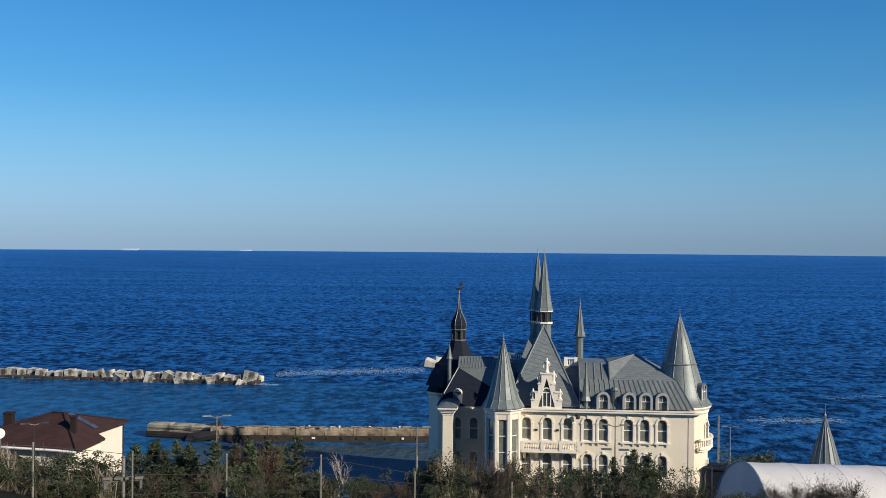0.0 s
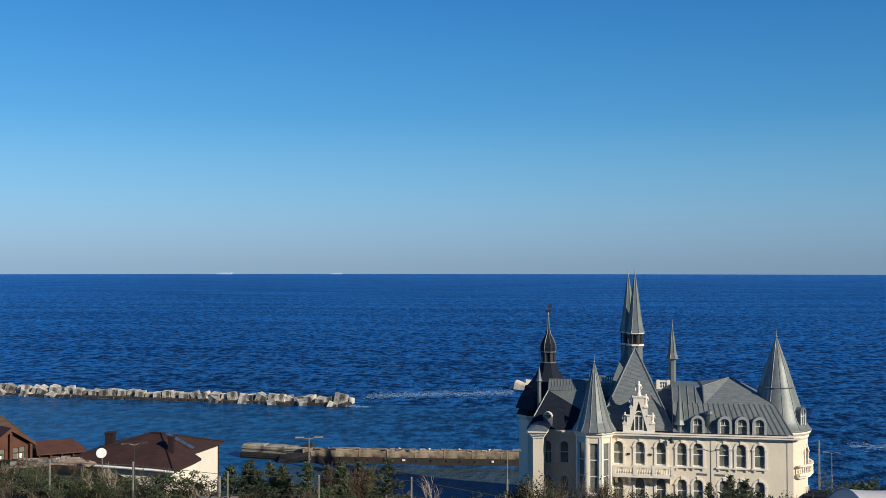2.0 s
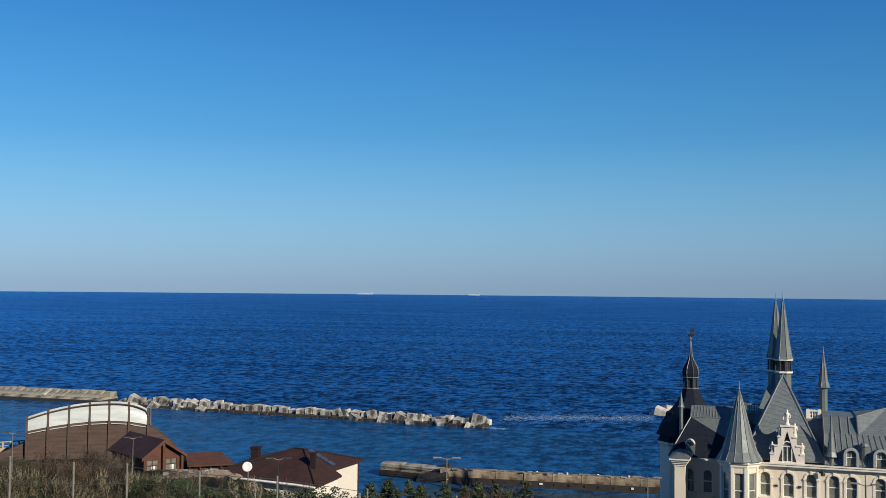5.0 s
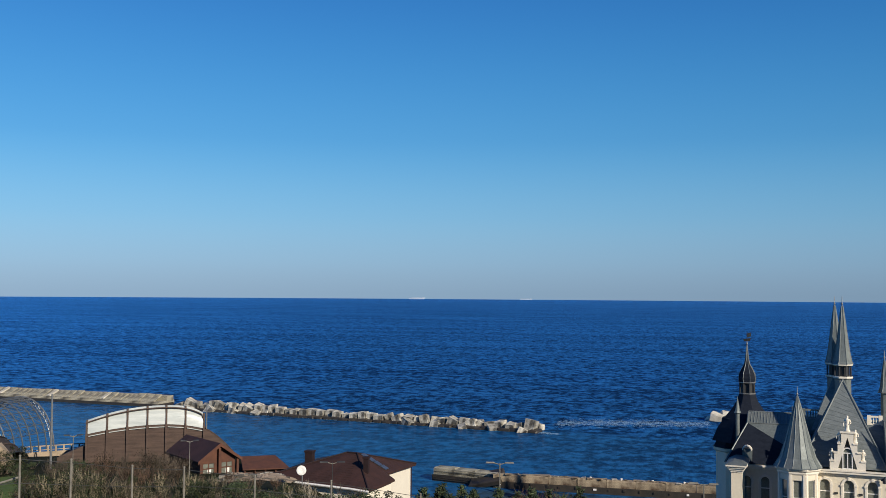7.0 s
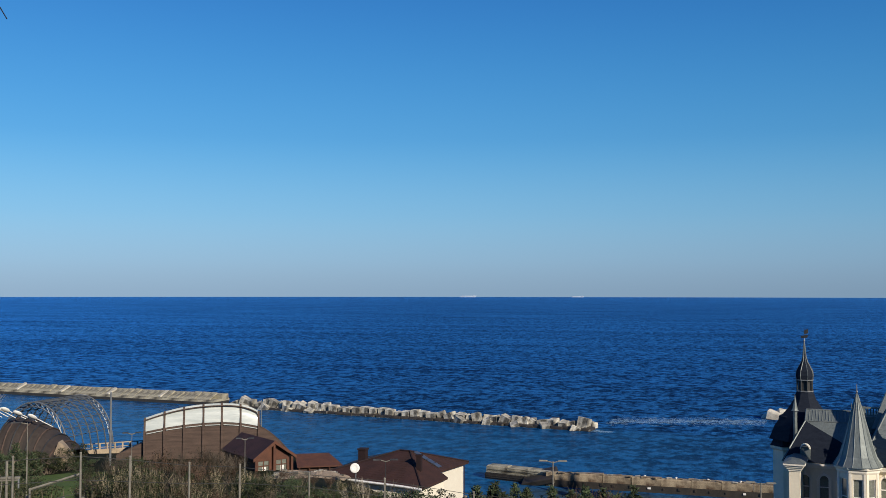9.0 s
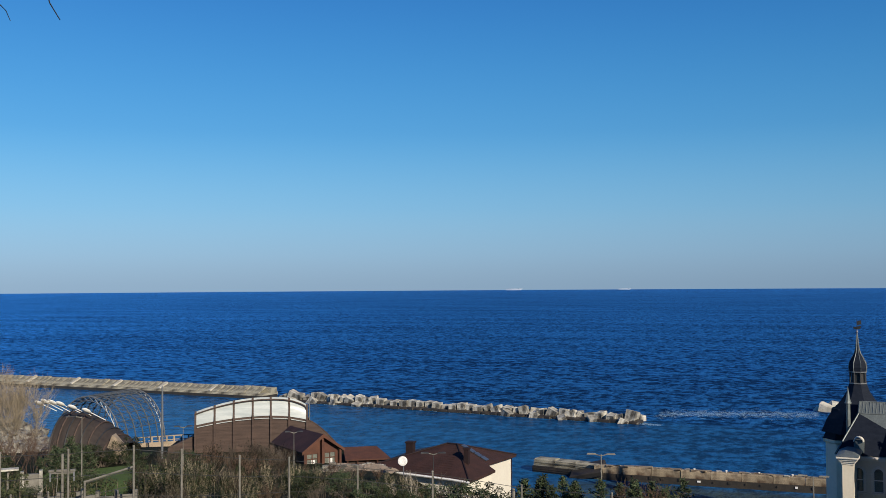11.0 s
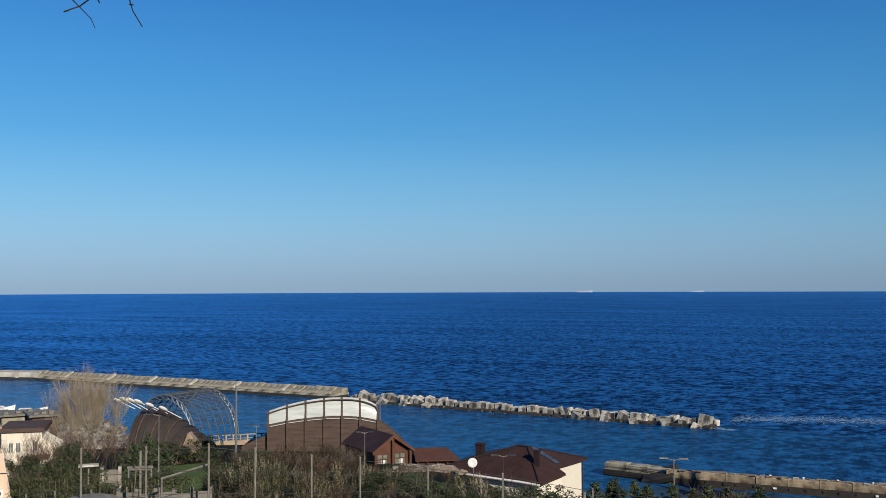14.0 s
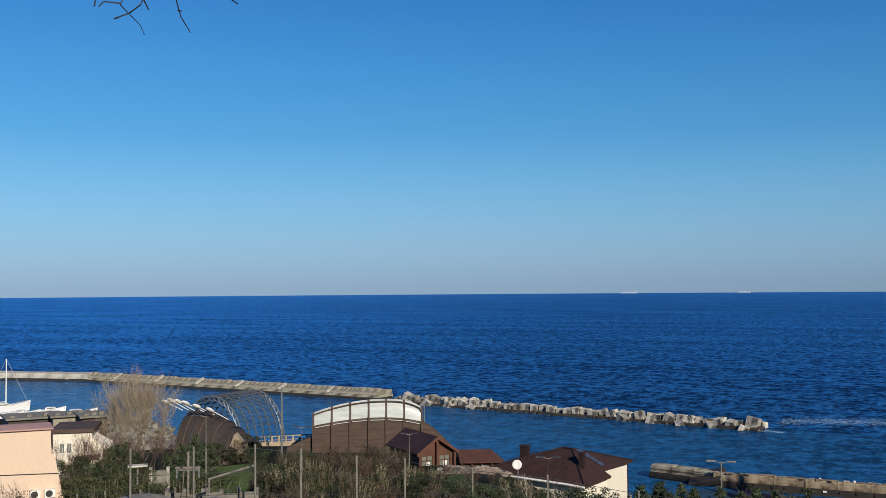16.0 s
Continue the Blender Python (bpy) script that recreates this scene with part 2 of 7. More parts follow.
def sea_material():
    """Blue water body under a thin sheen; wind waves in relief and tone, calmer inside the breakwater."""
    m = bpy.data.materials.new("sea_water")
    m.use_nodes = True
    n, l = m.node_tree.nodes, m.node_tree.links
    n.remove(n["Principled BSDF"])
    geo = n.new("ShaderNodeNewGeometry")

    def noise_at(sx, sy, scale, detail=3.0, rough=0.5, turn=12):
        mp, t = n.new("ShaderNodeMapping"), n.new("ShaderNodeTexNoise")
        mp.inputs["Scale"].default_value, mp.inputs["Rotation"].default_value = (sx, sy, 1), (0, 0, radians(turn))
        t.inputs["Scale"].default_value, t.inputs["Detail"].default_value, t.inputs["Roughness"].default_value = scale, detail, rough
        l.new(geo.outputs["Position"], mp.inputs["Vector"]), l.new(mp.outputs[0], t.inputs["Vector"])
        return t.outputs["Fac"]

    def math_node(op, a, b_, clamp=False):
        k = n.new("ShaderNodeMath")
        k.operation, k.use_clamp = op, clamp
        for i, v in enumerate((a, b_)):
            if isinstance(v, (int, float)):
                k.inputs[i].default_value = v
            else:
                l.new(v, k.inputs[i])
        return k.outputs[0]

    def ramp(v, a, b_, lo=0.0, hi=1.0):
        r = n.new("ShaderNodeMapRange")
        for i, x in enumerate((a, b_, lo, hi)):
            r.inputs[i + 1].default_value = x
        l.new(v, r.inputs[0])
        return r.outputs[0]

    def mixed(f, a, b_):
        k = n.new("ShaderNodeMix")
        k.data_type = "RGBA"
        for name, v in (("Factor", f), ("A", a), ("B", b_)):
            if isinstance(v, tuple):
                k.inputs[name].default_value = (*v, 1)
            else:
                l.new(v, k.inputs[name])
        return k.outputs["Result"]

    sep = n.new("ShaderNodeSeparateXYZ")
    l.new(geo.outputs["Position"], sep.inputs[0])
    line = math_node("SUBTRACT", sep.outputs["Y"], math_node("MULTIPLY", sep.outputs["X"], -0.135))
    shelter = math_node("MULTIPLY", ramp(line, 197, 205, 1, 0), ramp(sep.outputs["X"], -45, 25, 1, 0))
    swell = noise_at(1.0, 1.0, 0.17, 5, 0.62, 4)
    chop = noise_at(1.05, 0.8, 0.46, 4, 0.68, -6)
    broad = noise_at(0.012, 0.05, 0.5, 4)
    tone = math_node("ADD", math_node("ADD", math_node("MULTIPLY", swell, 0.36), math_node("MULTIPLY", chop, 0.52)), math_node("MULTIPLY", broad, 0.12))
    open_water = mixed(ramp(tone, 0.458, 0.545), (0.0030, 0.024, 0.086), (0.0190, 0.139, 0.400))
    # sky light off the far water is put into the colour as extra brightness
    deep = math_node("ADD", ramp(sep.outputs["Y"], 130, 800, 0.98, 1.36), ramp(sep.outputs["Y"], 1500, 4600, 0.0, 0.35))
    # the seen left-to-right brightness slope is put into the colour as well
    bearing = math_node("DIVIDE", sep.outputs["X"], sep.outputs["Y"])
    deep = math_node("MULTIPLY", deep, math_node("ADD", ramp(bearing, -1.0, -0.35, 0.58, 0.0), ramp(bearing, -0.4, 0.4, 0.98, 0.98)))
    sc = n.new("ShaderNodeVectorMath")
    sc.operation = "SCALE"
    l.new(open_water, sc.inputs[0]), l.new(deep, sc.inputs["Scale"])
    # the shelf near the shore is darker and greener than the deep water outside
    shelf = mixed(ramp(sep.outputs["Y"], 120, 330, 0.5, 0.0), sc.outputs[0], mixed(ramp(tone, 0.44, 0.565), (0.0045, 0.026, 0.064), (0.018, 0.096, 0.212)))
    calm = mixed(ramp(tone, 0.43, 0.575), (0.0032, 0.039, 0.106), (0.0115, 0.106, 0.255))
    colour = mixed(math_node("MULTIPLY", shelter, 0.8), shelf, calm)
    # murky basin water; part of the grey-green is the pier's reflection, painted in
    basin = math_node("MULTIPLY", ramp(sep.outputs["Y"], 139, 143.5, 1, 0), math_node("MULTIPLY", ramp(sep.outputs["X"], -42, -30, 0, 1), ramp(sep.outputs["X"], 14, 20, 1, 0)))
    colour = mixed(math_node("MULTIPLY", basin, 0.85), colour, (0.045, 0.069, 0.063))
    mirror = math_node("MULTIPLY", shelter, ramp(sep.outputs["X"], -190, -50, 0.30, 0.09))
    bump = n.new("ShaderNodeBump")
    bump.inputs["Distance"].default_value = 1.0
    l.new(ramp(shelter, 0, 1, 0.9, 0.22), bump.inputs["Strength"])
    l.new(math_node("ADD", math_node("MULTIPLY", swell, 2.0), math_node("MULTIPLY", chop, 0.8)), bump.inputs["Height"])
    body, sheen, mx = n.new("ShaderNodeBsdfDiffuse"), n.new("ShaderNodeBsdfGlossy"), n.new("ShaderNodeMixShader")
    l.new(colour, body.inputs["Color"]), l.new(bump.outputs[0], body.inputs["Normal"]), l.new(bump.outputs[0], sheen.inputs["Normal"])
    l.new(ramp(shelter, 0, 1, 0.4, 0.14), sheen.inputs["Roughness"])
    sheen.inputs["Color"].default_value = (0.75, 0.88, 1.0, 1)
    l.new(math_node("ADD", math_node("ADD", mirror, ramp(sep.outputs["Y"], 400, 3500, 0.015, 0.06)), math_node("MULTIPLY", basin, 0.04)), mx.inputs["Fac"])
    l.new(body.outputs[0], mx.inputs[1]), l.new(sheen.outputs[0], mx.inputs[2])
    l.new(mx.outputs[0], n["Material Output"].inputs["Surface"])
    return m


SEA = sea_material()


# ---- mesh helpers ----
def part(name, bm, material, parent=None, label="", smooth=False):
    """Links a bmesh as one mesh object, under a thing or a part."""
    me = bpy.data.meshes.new(name)
    bmesh.ops.recalc_face_normals(bm, faces=bm.faces[:]) if len(bm.faces) < 6000 else None
    bm.to_mesh(me)
    bm.free()
    me.materials.append(material)
    if smooth:
        me.polygons.foreach_set("use_smooth", [True] * len(me.polygons))
    ob = new(name, me)
    ob.parent = parent
    return tagged(ob, label)


def thing(name, label, category, group="", kind="", m=None):
    ob = new(name)
    ob.empty_display_size = 0.3
    if m:
        ob.matrix_basis = m
    return tagged(ob, label, category, group, kind)


def box(bm, x0, x1, y0, y1, z0, z1, m=None):
    vs = [bm.verts.new((x, y, z)) for z in (z0, z1) for x, y in ((x0, y0), (x1, y0), (x1, y1), (x0, y1))]
    if m:
        for v in vs:
            v.co = m @ v.co
    for f in ((3, 2, 1, 0), (4, 5, 6, 7), (0, 1, 5, 4), (1, 2, 6, 5), (2, 3, 7, 6), (3, 0, 4, 7)):
        bm.faces.new([vs[i] for i in f])
    return bm


def tube(bm, p0, p1, r0, r1=None, n=6):
    p0, p1 = Vector(p0), Vector(p1)
    r1 = r0 if r1 is None else r1
    q = (p1 - p0).to_track_quat("Z", "Y")
    rings = []
    for p, r in ((p0, r0), (p1, r1)):
        rings.append([bm.verts.new(p + q @ Vector((r * math.cos(2 * math.pi * k / n), r * math.sin(2 * math.pi * k / n), 0))) for k in range(n)])
    for k in range(n):
        bm.faces.new((rings[0][k], rings[0][(k + 1) % n], rings[1][(k + 1) % n], rings[1][k]))
    bm.faces.new(rings[0][::-1]), bm.faces.new(rings[1])
    return bm


def boxes(name, material, parent, *list_of):
    """One part for each box."""
    for dims in list_of:
        part(name, box(bmesh.new(), *dims), material, parent)


def lathe(bm, profile, n=16, cx=0.0, cy=0.0, turn=0.0):
    """Turns (radius, height) pairs round an upright axis."""
    rings = []
    for r, z in profile:
        if r < 1e-4:
            rings.append([bm.verts.new((cx, cy, z))])
        else:
            rings.append([bm.verts.new((cx + r * math.sin(2 * math.pi * k / n + turn), cy - r * math.cos(2 * math.pi * k / n + turn), z)) for k in range(n)])
    for a, b in zip(rings, rings[1:]):
        for k in range(n):
            f = [a[k % len(a)], a[(k + 1) % len(a)], b[(k + 1) % len(b)], b[k % len(b)]]
            f = list(dict.fromkeys(f))
            if len(f) > 2:
                bm.faces.new(f)
    for ring in (rings[0], rings[-1]):
        if len(ring) > 2:
            bm.faces.new(ring)
    return bm


def arch_outline(cx, z0, w, h, n=8):
    """Outline of a round-headed opening, as (x, z) pairs."""
    r = w / 2
    pts = [(cx - r, z0), (cx + r, z0)]
    pts += [(cx + r * math.cos(math.pi * k / n), z0 + h - r + r * math.sin(math.pi * k / n)) for k in range(n + 1)]
    return pts


def pierced(bm, outline, holes, y, depth):
    """A wall slab in the plane of x and z with openings right through it."""
    edges, loops = [], []
    for loop in [outline] + holes:
        vs = [bm.verts.new((x, y, z)) for x, z in loop]
        edges += [bm.edges.new((a, b)) for a, b in zip(vs, vs[1:] + vs[:1])]
    got = bmesh.ops.triangle_fill(bm, use_beauty=True, use_dissolve=False, edges=edges)
    faces = [g for g in got["geom"] if isinstance(g, bmesh.types.BMFace)]
    ext = bmesh.ops.extrude_face_region(bm, geom=faces)
    bmesh.ops.translate(bm, verts=[g for g in ext["geom"] if isinstance(g, bmesh.types.BMVert)], vec=(0, depth, 0))
    return bm


def hull(bm, pts):
    vs = [bm.verts.new(p) for p in pts]
    bmesh.ops.convex_hull(bm, input=vs)
    loose = [v for v in bm.verts if not v.link_faces]
    bmesh.ops.delete(bm, geom=loose, context="VERTS")
    return bm


def polar(az, r, z=0.0):
    return Vector((r * math.sin(radians(az)), r * math.cos(radians(az)), z))


def lerp_table(table, v):
    for (a, x), (b, y) in zip(table, table[1:]):
        if v <= b:
            k = min(1, max(0, (v - a) / (b - a)))
            return x + (y - x) * k
    return table[-1][1]


def smooth01(v):
    v = min(1, max(0, v))
    return v * v * (3 - 2 * v)


# ---- ground and sea ----
SLOPE_R = [(0, 26.4), (5, 26.3), (12, 24), (40, 17.5), (60, 12.4), (75, 9), (95, 4), (105, 1.3), (170, 1.0)]
SLOPE_L = [(0, 26.4), (5, 26.3), (12, 24), (40, 18.5), (60, 14.8), (75, 12.6), (90, 10.2), (115, 8.2), (140, 6.5), (170, 3.6), (200, 2.2), (240, 1.8)]
SHORE = [(-75, 230), (-52, 231), (-46, 226), (-44, 210), (-42, 180), (-39, 155), (-35, 150), (-28, 140), (-22, 128), (-17, 118), (-10, 112), (-2, 108), (2, 112), (5, 122), (10, 132), (18, 126), (30, 118), (75, 118)]


def ground_z(x, y):
    r, az = math.hypot(x, y), math.degrees(math.atan2(x, y))
    k = smooth01((-az - 16) / 10)
    z = lerp_table(SLOPE_R, r) * (1 - k) + lerp_table(SLOPE_L, r) * k
    if r > 14:
        z += 0.35 * noise.noise(Vector((x * 0.13, y * 0.13, 0)))
    z -= 2.4 * math.exp(-((az + 25.2) / 2.2) ** 2 - ((r - 122) / 9) ** 2)
    level = smooth01((abs(az) - 84) / 14)
    past = r - lerp_table(SHORE, max(-75, min(75, az))) if abs(az) < 100 else -50
    if past > -2:
        s = smooth01((past + 2) / 7)
        z = z * (1 - s) - 2.5 * s
    return z * (1 - level) + 26.4 * level


def build_ground():
    bm = bmesh.new()
    rs = [0.01] + [2 * k for k in range(1, 122)]
    azs = [-180 + 2 * k for k in range(180)]
    rows = [[bm.verts.new((*polar(a, r)[:2], ground_z(*polar(a, r)[:2]))) for a in azs] for r in rs]
    for a, b in zip(rows, rows[1:]):
        for k in range(len(azs)):
            j = (k + 1) % len(azs)
            bm.faces.new((a[k], a[j], b[j], b[k]))
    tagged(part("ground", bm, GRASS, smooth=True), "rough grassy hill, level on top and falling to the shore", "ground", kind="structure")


build_ground()
bm = bmesh.new()
rings = [[bm.verts.new((*polar(a * 5, r)[:2], 0)) for a in range(72)] for r in (30, 60, 100, 140, 180, 230, 300, 400, 600, 1000, 1800, 3000, 4900)]
for ra, rb in zip(rings, rings[1:]):
    for k in range(72):
        bm.faces.new((ra[k], ra[(k + 1) % 72], rb[(k + 1) % 72], rb[k]))
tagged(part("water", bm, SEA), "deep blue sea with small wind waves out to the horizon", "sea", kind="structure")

# ---- breakwater, moles and pier ----
def rough_block(bm, sx, sy, sz, seed, cham=0.12):
    """A chamfered concrete block with knocked corners, standing on z = 0."""
    rng = random.Random(seed)
    pts = []
    for x, y, z in itertools.product((-1, 1), repeat=3):
        for ax in range(3):
            p = [x * sx / 2, y * sy / 2, z * sz / 2]
            for o in range(3):
                if o != ax:
                    p[o] -= math.copysign(cham * rng.uniform(0.4, 1.8), p[o])
            pts.append(p)
    return hull(bm, pts)


def along(a, b, k):
    return a[0] + (b[0] - a[0]) * k, a[1] + (b[1] - a[1]) * k


def build_breakwater():
    th = thing("breakwater", "row of tumbled weathered concrete blocks rising from the sea", "breakwater", kind="structure")
    rng = random.Random(5)
    meshes = []
    for k in range(8):
        bm = bmesh.new()
        rough_block(bm, rng.uniform(1.65, 2.3), rng.uniform(1.8, 2.3), rng.uniform(2.0, 2.6), k, 0.1)
        bmesh.ops.dissolve_limit(bm, angle_limit=radians(9), verts=bm.verts[:], edges=bm.edges[:])
        wide = [f for f in bm.faces if f.calc_area() > 2.4]
        bmesh.ops.inset_individual(bm, faces=wide, thickness=0.24, depth=-0.06)
        ob = part("concrete_block", bm, CONCRETE, th)
        meshes.append(ob.data)
        bpy.data.objects.remove(ob)
    a, b, n = (-125.8, 214.9), (-39.0, 202.4), 42
    for k in range(n):
        x, y = along(a, b, k / (n - 1))
        upright = 13 <= k <= 25
        ob = new("concrete_block", meshes[k % 8])
        ob.parent = th
        tip = 5 if upright else 28
        ob.matrix_basis = pose(x + rng.uniform(-0.4, 0.4), y + 1.4 + rng.uniform(-0.6, 0.6), 0.55 + rng.uniform(-0.45, 0.35) + (0.25 if k == n - 1 or k < 13 else 0),
                               rng.uniform(-tip, tip) * 0.5, rng.uniform(-tip, tip), -8 + rng.uniform(-tip, tip) * 0.6)
        if k % 2 == 0 or not upright:
            o2 = new("concrete_block", meshes[(k + 3) % 8])
            o2.parent = th
            o2.matrix_basis = pose(x + 1.2, y + 4.0 + rng.uniform(-0.5, 0.5), -0.1 + rng.uniform(-0.5, 0.3), rng.uniform(-20, 20), rng.uniform(-20, 20), rng.uniform(-25, 25))
        if not upright and k % 3 == 1:
            o3 = new("concrete_block", meshes[(k + 5) % 8])
            o3.parent = th
            o3.matrix_basis = pose(x + 0.6, y - 0.9, -0.2, rng.uniform(-30, 30), rng.uniform(-30, 30), rng.uniform(-40, 40))
    for k in range(44):
        x, y = along((-126.6, 214.7), (-37.8, 202.1), k / 43)
        bm = bmesh.new()
        rough_block(bm, rng.uniform(1.9, 2.7), rng.uniform(2.8, 3.8), 1.0, k, 0.22)
        ob = part("wet_rubble", bm, WETSTONE, th)
        ob.matrix_basis = pose(x, y + 0.55, 0.02 + rng.uniform(-0.14, 0.1), rng.uniform(-6, 6), rng.uniform(-6, 6), -8 + rng.uniform(-12, 12))
    # lone rocky block beyond the gap
    for k, (x, y, z, s) in enumerate(((-2.6, 234, 0.5, 1.5), (-0.6, 235, 0.9, 1.3), (1.2, 236, 0.4, 1.6), (-4.0, 235, -0.1, 1.1))):
        ob = part("boulder", rough_block(bmesh.new(), 2.2, 1.9, 1.8, 40 + k, 0.42), PALECONC, th, "pale rounded boulder")
        ob.matrix_basis = pose(x, y, z, 14 * k, 22 - 9 * k, 31 * k) @ Matrix.Scale(s, 4)


def build_mole(name, label, a, b, width, top, step, slab_mat, wet=0.55, lean=0.0, gap=0.06, parapet=None):
    """A sea wall of slabs between two points of its near waterline."""
    th = thing(name, label, "pier", kind="structure")
    d = Vector((b[0] - a[0], b[1] - a[1], 0))
    length, ang = d.length, math.degrees(math.atan2(d.y, d.x))
    th.matrix_basis = pose(a[0], a[1], 0, 0, 0, ang)
    n = max(1, int(length / step))
    rng = random.Random(len(name) + n)
    bm = bmesh.new()
    box(bm, 0, length, 0.02, width - 0.2, -3, wet)
    part("footing", bm, WETSTONE, th, "dark wet footing at the waterline")
    w = length / n
    kinds = []
    for k in range(4):
        bm = bmesh.new()
        c = [(gap, 0), (w - gap, 0), (w - gap, width), (gap, width)]
        pts = []
        for x, y in c:
            pts += [(x, y + (0.12 if y == 0 else 0) + rng.uniform(-0.05, 0.05), wet - 0.3), (x + rng.uniform(-0.04, 0.04), y + (lean if y == 0 else 0) + rng.uniform(-0.06, 0.06), top - 0.12 + rng.uniform(-0.06, 0.06)),
                    (x, abs(y - 0.15) + (lean if y == 0 else 0), top + rng.uniform(-0.05, 0.08))]
        hull(bm, pts)
        ob = part("slab", bm, slab_mat, th)
        kinds.append(ob.data)
        bpy.data.objects.remove(ob)
    for k in range(n):
        ob = new("slab", kinds[rng.randrange(4)])
        ob.parent = th
        ob.matrix_basis = pose(k * w, rng.uniform(-0.08, 0.08), rng.uniform(-0.07, 0.05))
    if parapet:
        x0, x1, y0, y1, h = parapet
        bm = bmesh.new()
        k = x0
        while k < x1 - 0.5:
            box(bm, k, min(k + 4.0, x1) - 0.06, y0, y1, top - 0.05, top + h + rng.uniform(-0.04, 0.04))
            k += 4.0
        part("parapet", bm, slab_mat, th)
    return th, length, rng


def build_sea_works():
    build_breakwater()
    # far moles of the harbour
    th, length, rng = build_mole("mole_outer", "long weathered concrete mole with tilted slabs", (-243, 224.5), (-132.8, 216.1), 7, 1.25, 5.2, OLIVECONC, 0.7, 0.5)
    # slabs leaning on its near face, with a pale buttress here and there
    x, count = -1.6, 0
    while x < length - 2:
        w = rng.uniform(1.3, 2.6)
        buttress = count % 9 == 6
        bm = bmesh.new()
        box(bm, 0.04, 0.9 if buttress else w - 0.04, 0, 3.3 + rng.uniform(-0.15, 0.15), 0, 0.6 if buttress else 0.32)
        ob = part("armour_slab", bm, PALECONC if buttress else OLIVECONC, th)
        ob.matrix_basis = pose(x, 1.25 + rng.uniform(-0.15, 0.15), 0.95, rng.uniform(22, 28), rng.uniform(-1.5, 1.5), rng.uniform(-9, -3))
        x += 0.95 if buttress else w
        count += 1
    bm = bmesh.new()
    box(bm, -1.8, length, 4.0, 6.6, 1.0, 2.35)
    part("crest", bm, OLIVECONC, th)
    build_mole("mole_far", "pale concrete quay wall across the harbour", (-330, 204), (-243.4, 225.2), 6, 2.4, 6.0, PALECONC, 0.8)
    # near pier in front of the castle's side
    th, length, rng = build_mole("pier", "stained concrete pier with a long low wall", (-32.9, 143.2), (16, 143.2), 1.5, 2.0, 3.9, CONCRETE_RUST, 0.95, 0.1, 0.03)
    for k in range(4):
        bm = bmesh.new()
        lathe(bm, [(0.12, 1.95), (0.12, 2.12), (0.17, 2.14), (0.17, 2.22), (0.06, 2.26)], 8, 14 + k * 4.3, 0.7)
        part("bollard", bm, WHITE, th, "small white bollard")
    for k in range(14):
        bm = bmesh.new()
        x = 1.0 + k * 2.2 + rng.uniform(-0.5, 0.5)
        box(bm, x, x + rng.uniform(0.15, 0.45), -0.14, 0.1, 0.5, rng.uniform(0.7, 0.95))
        part("fender", bm, WHITE if k % 6 == 0 else WETSTONE, th)
    for k in range(34):
        bm = bmesh.new()
        x = 0.5 + k * 1.4 + rng.uniform(-0.5, 0.5)
        rough_block(bm, rng.uniform(0.4, 1.3), rng.uniform(0.3, 0.7), rng.uniform(0.10, 0.22), k, 0.04)
        ob = part("broken_coping", bm, CONCRETE_RUST if k % 3 else CONCRETE, th)
        ob.matrix_basis = pose(x, rng.uniform(0.15, 1.0), 2.02, rng.uniform(-8, 8), rng.uniform(-6, 6), rng.uniform(-20, 20))
    th, length, rng = build_mole("pier_head", "broken grey concrete pier head with a sunken slab", (-42.9, 146.0), (-32.9, 143.6), 2.6, 1.9, 3.4, OLIVECONC, 0.9, 0.5, 0.1)
    bm = bmesh.new()
    rough_block(bm, 5.0, 3.2, 0.9, 3)
    ob = part("fallen_slab", bm, WETSTONE, th, "dark tilted slab at the break")
    ob.matrix_basis = pose(9.0, 0.4, 1.0, 24, -14, 8)
    for k in range(7):
        bm = bmesh.new()
        box(bm, 0.2, 10.0, -0.12 + 0.06 * k, 0.12, 0.25 + k * 0.24, 0.4 + k * 0.24)
        part("timber_waler", bm, OLIVECONC if k > 2 else WETSTONE, th)


build_sea_works()


# ---- castle ----
castle = thing("castle", "cream castle-like mansion with grey turrets and spires on the shore", "castle", m=pose(17.2, 104.0, 0, 0, 0, -5.0))
BASE, EAVE = 0.6, 11.2


